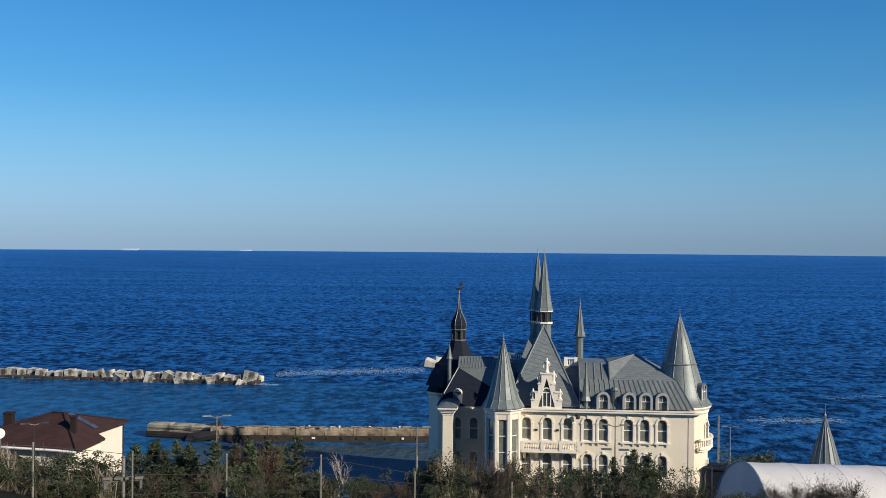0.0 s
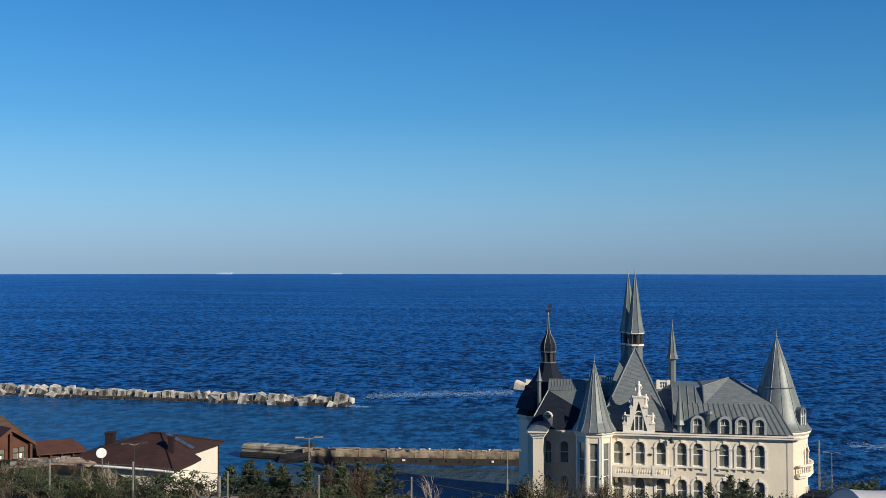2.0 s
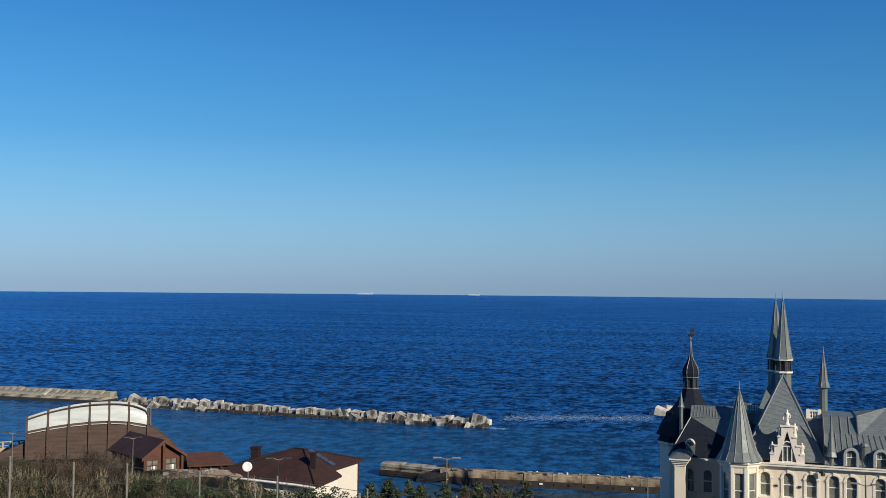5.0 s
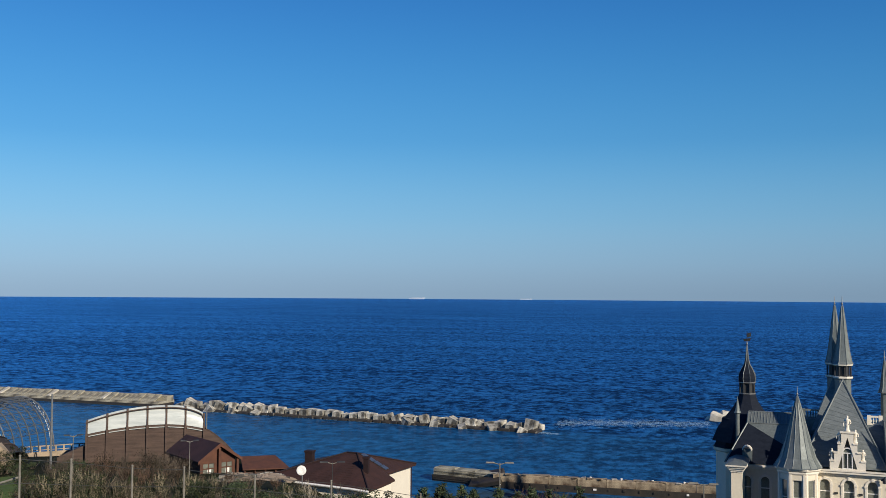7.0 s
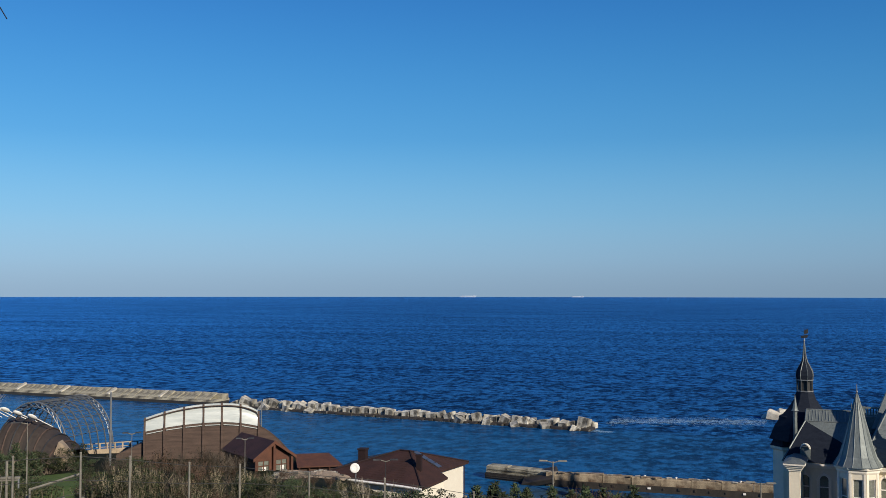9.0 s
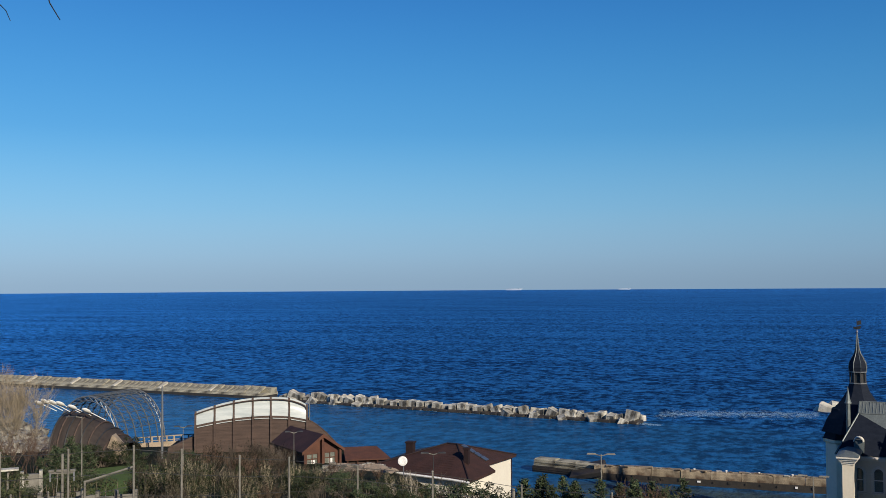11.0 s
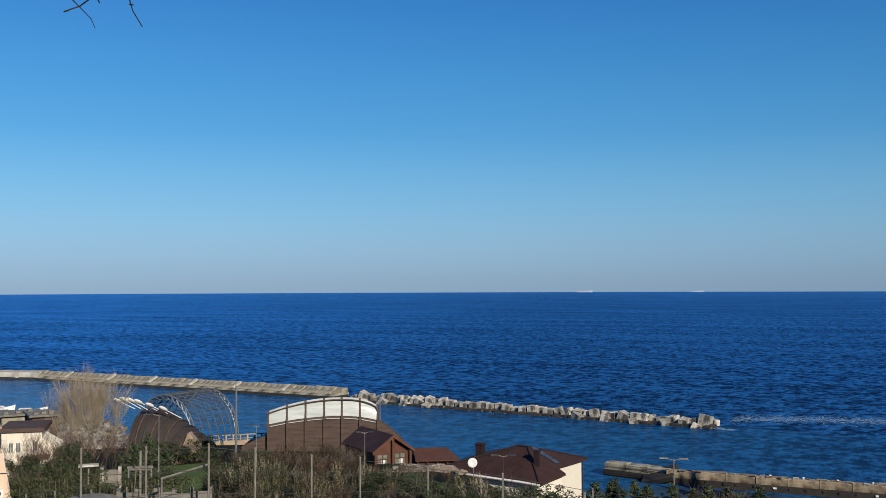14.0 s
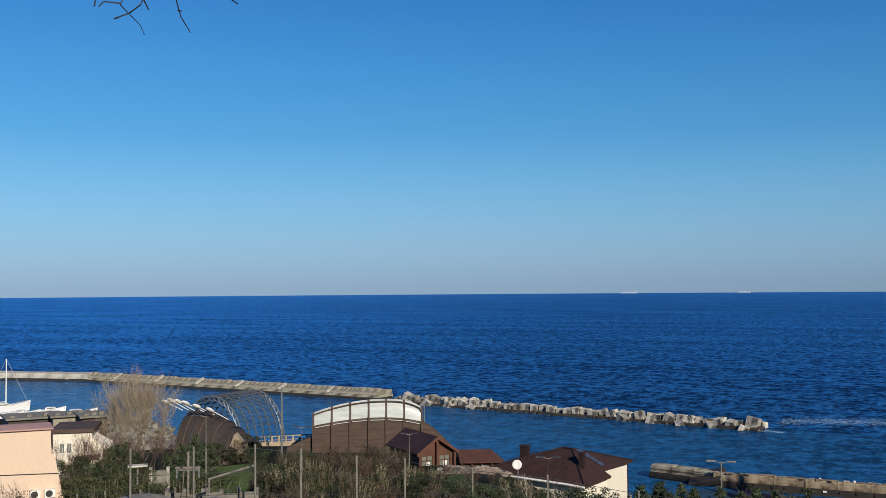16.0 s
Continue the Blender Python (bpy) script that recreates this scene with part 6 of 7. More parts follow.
# poles with a cross-bar of floodlights
for az, r, top, bar in ((-17.45, 62, 15.6, 14.2), (-41.9, 64, 18.2, 17.1)):
    p = polar(az, r)
    g = ground_z(p.x, p.y)
    th = thing("floodlight_pole", "grey pole with a cross-bar and box floodlights", "floodlight", "floodlight poles", m=pose(p.x, p.y, g, 0, 0, -az - 8) @ Matrix.Diagonal((1.0 if az > -30 else 0.66, 1.0 if az > -30 else 0.66, 1, 1)))
    bm = bmesh.new()
    tube(bm, (0, 0, -0.3), (0, 0, top - g), 0.13, 0.11, 8)
    part("pole", bm, POST, th)
    bm = bmesh.new()
    box(bm, -0.95, 0.95, -0.16, -0.06, bar - g - 0.06, bar - g + 0.06)
    tube(bm, (-0.35, -0.1, bar - g), (-0.65, -0.5, bar - g - 3.2), 0.04, n=5)
    part("cross_bar", bm, POST, th)
    for x in (-0.9, -0.25, 0.35, 0.9):
        bm = bmesh.new()
        box(bm, x - 0.22, x + 0.22, -0.3, 0.08, bar - g + 0.06, bar - g + 0.18)
        part("floodlight", bm, POST, th)
    for x in (-1.0, 1.0):
        bm = bmesh.new()
        box(bm, x - 0.06, x + 0.06, -0.2, 0.0, bar - g - 0.5, bar - g + 0.05)
        part("bracket", bm, STEEL, th)


def fence(posts, label, wires=3, top_rail=False):
    """A wire fence: posts by bearing, distance and top."""
    th = thing("fence", label, "fence", kind="structure")
    tops = []
    for az, r, top in posts:
        p = polar(az, r)
        g = ground_z(p.x, p.y)
        bm = bmesh.new()
        tube(bm, (p.x, p.y, g - 0.3), (p.x, p.y, top), 0.062, 0.055, 8)
        lathe(bm, [(0.075, top), (0.05, top + 0.06), (0, top + 0.08)], 8, p.x, p.y)
        part("post", bm, POST, th)
        tops.append((Vector((p.x, p.y, g)), Vector((p.x, p.y, top))))
    for (g0, t0), (g1, t1) in zip(tops, tops[1:]):
        bm = bmesh.new()
        for k in range(wires):
            s = 0.96 - 0.3 * k
            tube(bm, g0.lerp(t0, s), g1.lerp(t1, s), 0.018, n=3)
        part("wire", bm, DARKSTEEL, th)
        if top_rail:
            part("rail", tube(bmesh.new(), t0, t1, 0.06, 0.06, 6), POST, th)


fence([(-44.9, 57, 19.5), (-41.6, 58.5, 19.2), (-38.3, 60, 19.0), (-35.8, 60.4, 18.6), (-32.7, 60.4, 18.1), (-30.0, 60.4, 17.9), (-26.2, 60.4, 17.3), (-22.0, 61, 16.8), (-17.0, 61.5, 15.9), (-12.0, 62, 15.4), (-6.8, 62.4, 15.1), (-1.5, 63, 13.9), (4.0, 63, 13.3), (9.0, 63, 12.9), (13.0, 63, 12.8)], "wire fence on weathered concrete posts across the slope")
fence([(-47.6, 66, 15.6), (-46.2, 66, 15.7), (-44.4, 65, 15.8), (-42.6, 64, 16.0), (-40.9, 62.5, 16.3)], "low wire fence round the yard", 3)
fence([(-40.78, 61, 17.0), (-38.29, 61, 17.7)], "short fence with a sloping pale top pipe", 3, True)

p0, p1 = polar(-43.0, 64.5), polar(-38.2, 63.5)
g0 = min(ground_z(p0.x, p0.y), ground_z(p1.x, p1.y))
th = thing("yard_wall", "low weathered grey concrete panel wall of the yard", "wall", kind="structure", m=Matrix.Translation((p0.x, p0.y, g0)) @ Matrix.Rotation(math.atan2(p1.y - p0.y, p1.x - p0.x), 4, "Z"))
span = (p1 - p0).length
for k in range(5):
    part("panel", box(bmesh.new(), span * k / 5 + 0.1, span * (k + 1) / 5 - 0.1, -0.06, 0.06, -0.4, 1.5 - 0.1 * (k % 2)), POST, th)
for k in range(6):
    part("post", box(bmesh.new(), span * k / 5 - 0.1, span * k / 5 + 0.1, -0.12, 0.12, -0.4, 1.75), POST, th)

# bench-like white block, curved canopy and green cover in the yard
th = thing("garden_bench", "pale masonry garden bench with posts", "bench", m=at(-43.4, 76, None) @ pose(0, 0, 1.5) @ Matrix.Diagonal((0.8, 0.8, 0.75, 1)))
bm = bmesh.new()
box(bm, -0.7, 0.7, -0.2, 0.2, -1.0, 1.35)
part("seat", bm, POST, th)
for x in (-0.85, 0.65):
    bm = bmesh.new()
    box(bm, x - 0.08, x + 0.2, -0.35, 0.25, -1.0, 1.65)
    part("post", bm, CONCRETE, th)
th = thing("garden_table", "pale flat garden table", "table", m=at(-44.55, 73, None) @ pose(0, 0, 1.2))
bm = bmesh.new()
box(bm, -0.65, 0.65, -0.35, 0.35, 1.75, 1.86)
part("tabletop", bm, CONCRETE, th)
bm = bmesh.new()
box(bm, -0.05, 0.05, -0.05, 0.05, -1.5, 1.75)
part("leg", bm, POST, th)
for az, r, z, w in ((-44.4, 57, 16.92, 1.8), (-40.6, 57, 16.5, 1.6)):
    p = polar(az, r)
    g = ground_z(p.x, p.y)
    th = thing("canopy", "grey curved canopy roof on posts", "canopy", "canopies", m=pose(p.x, p.y, g, 0, 0, -az - 10))
    bm = bmesh.new()
    n = 10
    for k in range(n):
        a0, a1 = math.pi * (0.15 + 0.7 * k / n), math.pi * (0.15 + 0.7 * (k + 1) / n)
        hull(bm, [(-w * math.cos(a) * 1.1, y, z - g - 0.75 + (0.75 + t) * math.sin(a)) for a in (a0, a1) for y in (-0.9, 0.9) for t in (0, 0.06)])
    part("roof", bm, POST, th)
    for x in (-w * 0.85, w * 0.85):
        bm = bmesh.new()
        box(bm, x - 0.05, x + 0.05, -0.05, 0.05, -0.2, z - g - 0.35)
        part("post", bm, STEEL, th)
th = thing("covered_bin", "green tarpaulin cover over stored goods", "cover", m=at(-11.3, 63, None))
bm = bmesh.new()
hull(bm, [(-1.0, -0.5, 0), (1.0, -0.5, 0), (-1.0, 0.5, 0), (1.0, 0.5, 0), (-0.9, -0.4, 0.75), (0.8, -0.4, 0.65), (-0.6, 0.4, 0.95), (0.8, 0.4, 0.8)])
part("tarpaulin", bm, GREENTARP, th)

# electric box and sign beside the castle's wing
th = thing("utility_cabinet", "pale grey utility cabinet on a post", "cabinet", m=at(0.66, 76, None) @ pose(0, 0, -1.35))
bm = bmesh.new()
box(bm, -0.28, 0.28, -0.2, 0.2, 2.3, 3.6)
body = part("body", bm, POST, th)
bm = bmesh.new()
box(bm, -0.16, 0.16, -0.24, -0.2, 2.8, 3.4)
part("door", bm, DARKSTEEL, body)
bm = bmesh.new()
box(bm, -0.06, 0.06, -0.06, 0.06, -0.2, 2.3)
part("post", bm, POST, th)

# ships on the horizon
for x, y, s, lb in ((-1397, 4487, 1.0, "pale cargo ship far out on the horizon"), (-905, 4612, 0.75, "small pale ship far out on the horizon")):
    th = thing("ship", lb, "ship", "ships on the horizon", m=pose(x, y, 0, 0, 0, 17) @ Matrix.Scale(s, 4))
    bm = bmesh.new()
    hull(bm, [(-37, -5, 0), (33, -5, 0), (-37, 5, 0), (33, 5, 0), (-39, -6, 6), (40, 0, 8), (-39, 6, 6)])
    part("hull", bm, SHIPPAINT, th)
    bm = bmesh.new()
    box(bm, 22, 30, -5, 5, 6, 10)
    part("bridge", bm, SHIPPAINT, th)
    for k in range(3):
        bm = bmesh.new()
        tube(bm, (-28 + 15 * k, 0, 6), (-28 + 15 * k, 0, 9), 0.8), tube(bm, (-28 + 15 * k, 0, 7), (-20 + 15 * k, 0, 9), 0.6)
        part("crane", bm, SHIPPAINT, th)

# foam lines in the open water
def foam(x0, y0, x1, y1, width, n, seed):
    rng = random.Random(seed)
    bm = bmesh.new()
    for k in range(n):
        t = rng.random()
        x, y = x0 + (x1 - x0) * t, y0 + (y1 - y0) * t + rng.gauss(0, width)
        w, d = rng.uniform(0.15, 0.75), rng.uniform(0.03, 0.09)
        c = [(x + w * math.cos(a) * rng.uniform(0.6, 1), y + d * math.sin(a) * rng.uniform(0.6, 1), 0.03 + 0.0005 * (k % 40)) for a in [math.pi * i / 4 for i in range(8)]]
        bm.faces.new([bm.verts.new(p) for p in c])
    tagged(part("foam", bm, FOAM), "streaks of white foam on the sea", "foam", kind="stuff")


foam(-38, 202.5, -33, 201.5, 0.6, 120, 1)
foam(-36, 219, -4, 228, 3.0, 1800, 2)
foam(50, 164, 66, 165, 1.5, 420, 3)
foam(-125, 213.6, -37, 201.3, 0.3, 500, 4)
foam(72, 190, 90, 194, 1.0, 90, 6)


# pale sandy mound and rubble beside the lodge
rng = random.Random(77)
for az, r, w, h in ((-27.2, 107, 3.4, 0.95), (-25.5, 109, 3.0, 0.8)):
    p = polar(az, r)
    th = tagged(new("sand_mound"), "pale sandy rubble mound beside the lodge", "mound", "sand mounds")
    th.matrix_basis = pose(p.x, p.y, ground_z(p.x, p.y) - 0.2, 0, 0, -az)
    bm = bmesh.new()
    rows = []
    for i in range(9):
        a = i / 8
        rows.append([bm.verts.new((w * a * math.cos(b) * rng.uniform(0.88, 1.1), w * 0.7 * a * math.sin(b) * rng.uniform(0.88, 1.1), h * (1 - a ** 1.6) + rng.uniform(-0.08, 0.08))) for b in [2 * math.pi * k / 20 for k in range(20)]])
    for ra, rb in zip(rows, rows[1:]):
        for k in range(20):
            bm.faces.new((ra[k], ra[(k + 1) % 20], rb[(k + 1) % 20], rb[k]))
    part("mound", bm, TAN, th)
    bm = bmesh.new()
    for k in range(26):
        a, d = rng.uniform(0, 6.28), rng.uniform(0.2, 1.0)
        x, y, q = w * d * math.cos(a), w * 0.7 * d * math.sin(a), rng.uniform(0.12, 0.3)
        box(bm, x - q, x + q, y - q * 0.7, y + q * 0.7, h * (1 - d ** 1.6) - q * 0.4, h * (1 - d ** 1.6) + q * 0.7)
    tagged(part("rubble", bm, CONCRETE, th), kind="stuff")

# sagging cable with hanging dead vines beside the castle
p0, p1 = polar(13.2, 71, 12.75), polar(15.0, 71, 12.9)
th = thing("hanging_vine", "dead vine tendrils hanging from a sagging cable", "vine")
bm = bmesh.new()
tube(bm, p0, p1, 0.025, n=4)
tube(bm, Vector((p1.x, p1.y, ground_z(p1.x, p1.y) - 0.2)), p1 + Vector((0, 0, 0.3)), 0.06, n=6)
part("cable", bm, DARKSTEEL, th)
for k in range(9):
    q = p0.lerp(p1, 0.12 + 0.09 * k)
    bm = bmesh.new()
    for j in range(4):
        q2 = q + Vector((rng.uniform(-0.16, 0.16), rng.uniform(-0.1, 0.1), -rng.uniform(0.2, 0.55)))
        tube(bm, q, q2, 0.025, 0.018, 4)
        q = q2
    part("tendril", bm, BARK, th)

# pale rubble along the quay behind the tall tree
bm = bmesh.new()
for k in range(420):
    p = polar(rng.uniform(-48.6, -42.6), rng.uniform(150, 226))
    q = rng.uniform(0.25, 0.95)
    if math.hypot(p.x, p.y) > lerp_table(SHORE, math.degrees(math.atan2(p.x, p.y))):
        continue
    box(bm, -q, q, -q * 0.8, q * 0.8, -q * 0.5, q * 0.6, pose(p.x, p.y, max(0.2, ground_z(p.x, p.y)) + 0.1, rng.uniform(-25, 25), rng.uniform(-25, 25), rng.uniform(0, 90)))
tagged(part("shore_rubble", bm, CONCRETE), "pale broken stones along the harbour edge", "rubble", kind="stuff")


# ---- plants ----
def soup(name, verts, faces, material, parent, label=""):
    me = bpy.data.meshes.new(name)
    me.from_pydata(verts, [], faces)
    me.materials.append(material)
    ob = new(name, me)
    ob.parent = parent
    return tagged(ob, label)


def add_stick(V, F, p, q, r0, r1):
    d = (q - p).normalized()
    u = d.cross(Vector((0.31, 0.2, 0.93)))
    u = (u if u.length > 0.05 else d.cross(Vector((1, 0, 0)))).normalized()
    w = d.cross(u)
    b = len(V)
    for c, r in ((p, r0), (q, r1)):
        for k in range(3):
            a = 2.0944 * k
            V.append(c + u * (r * math.cos(a)) + w * (r * math.sin(a)))
    for k in range(3):
        F.append((b + k, b + (k + 1) % 3, b + 3 + (k + 1) % 3, b + 3 + k))


def add_leaf(V, F, c, rng, s, up=0.3):
    d = Vector((rng.gauss(0, 1), rng.gauss(0, 1), rng.gauss(up, 0.8))).normalized()
    u = d.cross(Vector((rng.gauss(0, 1), rng.gauss(0, 1), rng.gauss(0, 1)))).normalized()
    b = len(V)
    V.extend((c - d * s, c + u * s * 0.42, c + d * s, c - u * s * 0.42))
    F.append((b, b + 1, b + 2, b + 3))


THIN = 0.011


def grow(V, F, rng, p, d, length, r, depth, spread, up, tips, kids=3):
    """A forking branch of tapering sticks."""
    steps = 3 if depth > 0 else 2
    for k in range(steps):
        q = p + d * (length / steps)
        add_stick(V, F, p, q, r, r * 0.8)
        p, r = q, r * 0.8
        d = (d + Vector((rng.gauss(0, 0.12), rng.gauss(0, 0.12), rng.gauss(up * 0.3, 0.1)))).normalized()
        if depth > 0 and k >= (0 if depth < 3 else 1):
            for _ in range(kids if k == steps - 1 else max(1, kids - 1)):
                e = (d + Vector((rng.gauss(0, spread), rng.gauss(0, spread), rng.gauss(up, spread * 0.6)))).normalized()
                grow(V, F, rng, p.copy(), e, length * rng.uniform(0.5, 0.8), max(r * 0.62, THIN), depth - 1, spread, up, tips, kids)
    tips.append(p.copy())


def make_bare(name, label, height, seed, stems, material, spread=0.5, up=0.25, depth=3, leaves=0, leaf_mat=None, category="shrub", group="shrubs on the slope", thick=0.035, kids=3, lean=0.35, leaf=1.0):
    rng = random.Random(seed)
    th = thing(name, label, category, group)
    V, F, tips = [], [], []
    for _ in range(stems):
        d = Vector((rng.gauss(0, lean), rng.gauss(0, lean), 1)).normalized()
        grow(V, F, rng, Vector((rng.gauss(0, 0.25 * height / 3.5), rng.gauss(0, 0.25 * height / 3.5), -0.2)), d, height * rng.uniform(0.4, 0.55), thick, depth, spread, up, tips, kids)
    top = max(v.z for v in V)
    s = height / top
    V = [Vector((v.x * s, v.y * s, v.z * s)) for v in V]
    soup("branchwork", V, F, material, th)
    if leaves:
        LV, LF = [], []
        for _ in range(leaves):
            c = rng.choice(tips) * s + Vector((rng.gauss(0, 0.18), rng.gauss(0, 0.18), rng.gauss(-0.1, 0.2)))
            add_leaf(LV, LF, c, rng, leaf * rng.uniform(0.05, 0.11))
        soup("foliage", LV, LF, leaf_mat, th)
    return th


def make_conifer(label, height, seed, width=0.3):
    rng = random.Random(seed)
    th = thing("conifer", label, "conifer", "conifers on the slope")
    V, F = [], []
    add_stick(V, F, Vector((0, 0, -0.3)), Vector((0, 0, height * 0.97)), 0.09, 0.015)
    NV, NF = [], []
    z = height * 0.06
    while z < height * 0.985:
        t = z / height
        reach = height * width * (1 - t) ** 0.8 * rng.uniform(0.75, 1.15) + 0.06
        for _ in range(rng.randint(4, 6)):
            a = rng.uniform(0, 6.283)
            ln = reach * rng.uniform(0.6, 1.2)
            d = Vector((math.cos(a), math.sin(a), 0.35 * t + rng.uniform(-0.1, 0.35)))
            p0, p1 = Vector((0, 0, z)), Vector((0, 0, z)) + d * ln
            add_stick(V, F, p0, p1, 0.018, 0.006)
            for _k in range(int(9 + ln * 16)):
                s = rng.uniform(0.15, 1.05)
                c = p0.lerp(p1, s) + Vector((rng.gauss(0, 0.07), rng.gauss(0, 0.07), rng.gauss(0, 0.06)))
                b = len(NV)
                e = (d.normalized() + Vector((rng.gauss(0, 0.6), rng.gauss(0, 0.6), rng.gauss(0.15, 0.5)))).normalized()
                u = e.cross(Vector((rng.gauss(0, 1), rng.gauss(0, 1), 1))).normalized()
                q = rng.uniform(0.07, 0.15)
                NV.extend((c - e * q, c + u * q * 0.3, c + e * q, c - u * q * 0.3))
                NF.append((b, b + 1, b + 2, b + 3))
        z += height * 0.035 * rng.uniform(0.7, 1.3)
    soup("trunk", V, F, BARK, th)
    soup("crown", NV, NF, NEEDLE, th)
    return th


def make_evergreen(label, height, seed, material, clumps=16, per=110):
    rng = random.Random(seed)
    th = thing("evergreen_shrub", label, "shrub", "evergreen shrubs on the slope")
    V, F, LV, LF = [], [], [], []
    for _ in range(clumps):
        c = Vector((rng.gauss(0, height * 0.26), rng.gauss(0, height * 0.26), height * rng.uniform(0.25, 0.92)))
        add_stick(V, F, Vector((c.x * 0.15, c.y * 0.15, -0.2)), c, 0.03, 0.01)
        r = height * rng.uniform(0.08, 0.17)
        for _k in range(per):
            o = Vector((rng.gauss(0, 1), rng.gauss(0, 1), rng.gauss(0, 0.8)))
            o = o.normalized() * r * rng.uniform(0.5, 1.15)
            add_leaf(LV, LF, c + o, rng, rng.uniform(0.05, 0.10))
    soup("branchwork", V, F, BARK, th)
    soup("foliage", LV, LF, material, th)
    return th


BARE = [make_bare("bare_shrub", "leafless brown shrub in the thicket", 3.4, 11 + k, 6, TWIG, 0.42, 0.35, 3, leaves=500 * (k % 2), leaf_mat=DRYLEAF, kids=2) for k in range(3)]
REDS = [make_bare("bare_shrub", "leafless reddish-brown shrub on the slope", 3.6, 31, 9, REDTWIG, 0.38, 0.4, 3, leaves=700, leaf_mat=DRYLEAF, kids=2)]
PALES = [make_bare("bare_birch", "small pale-stemmed leafless birch", 4.2, 41, 3, PALEBARK, 0.42, 0.35, 3, kids=2, category="tree", group="birches on the slope", thick=0.06)]
WHIPS = [make_bare("bare_shrub", "tall thin leafless stems with some green ivy", 3.6, 51 + k, 11, STEMS, 0.2, 0.6, 2, leaves=1000, leaf_mat=LEAF, thick=0.025, lean=0.14, kids=2 + k) for k in range(2)]
CONES = [make_conifer("dark green young spruce", 4.0, 61, 0.31), make_conifer("dark green ragged conifer", 4.4, 62, 0.38)]
GREENS = [make_evergreen("dense dark evergreen shrub", 2.8, 71, LEAF), make_evergreen("ragged evergreen shrub with gaps", 3.2, 72, LEAF, 20, 90), make_evergreen("broad dark green shrub", 3.0, 73, NEEDLE, 22, 110)]
THIN = 0.010
DARKS = [make_bare("leafy_shrub", "dark crooked shrub with a few small leaves", 3.2, 81, 5, NEARBLACK, 0.6, 0.2, 4, leaves=1700, leaf_mat=DRYLEAF, kids=2, lean=0.5, leaf=0.55, thick=0.05)]
used = set()


def plant(proto, az, r, h, rng, squash=1.0):
    """Sets a plant on the slope with its own height and turn."""
    p = polar(az, r)
    g = ground_z(p.x, p.y)
    base = {id(o): hh for o, hh in PROTO_H}.get(id(proto))
    s = h / base
    m = pose(p.x, p.y, g - 0.05, rng.uniform(-4, 4), rng.uniform(-4, 4), rng.uniform(0, 360))
    if id(proto) not in used:
        used.add(id(proto))
        proto.matrix_basis = m @ Matrix.Diagonal((s * squash, s * squash, s, 1))
        return proto
    ob = copy_thing(proto, m)
    ob.scale = (s * squash, s * squash, s)
    return ob


PROTO_H = [(o, h) for group, hs in ((BARE, (3.4,) * 3), (REDS, (3.6,)), (PALES, (4.2,)), (WHIPS, (3.6,) * 2), (DARKS, (3.2,)), (CONES, (4.0, 4.4)), (GREENS, (2.8, 3.2, 3.0))) for o, h in zip(group, hs)]

# height of the thicket's crest above the ground at each bearing
CREST = [(-52, 2.2), (-45, 2.4), (-40, 2.6), (-36, 3.5), (-32, 3.3), (-30, 2.9), (-28, 2.4), (-26, 2.4), (-22, 2.7), (-17, 3.0), (-13, 3.5), (-8, 3.2), (-3, 2.6), (0, 2.8), (6, 3.0), (11, 3.3), (13, 2.4), (16, 1.8), (25, 2.2)]


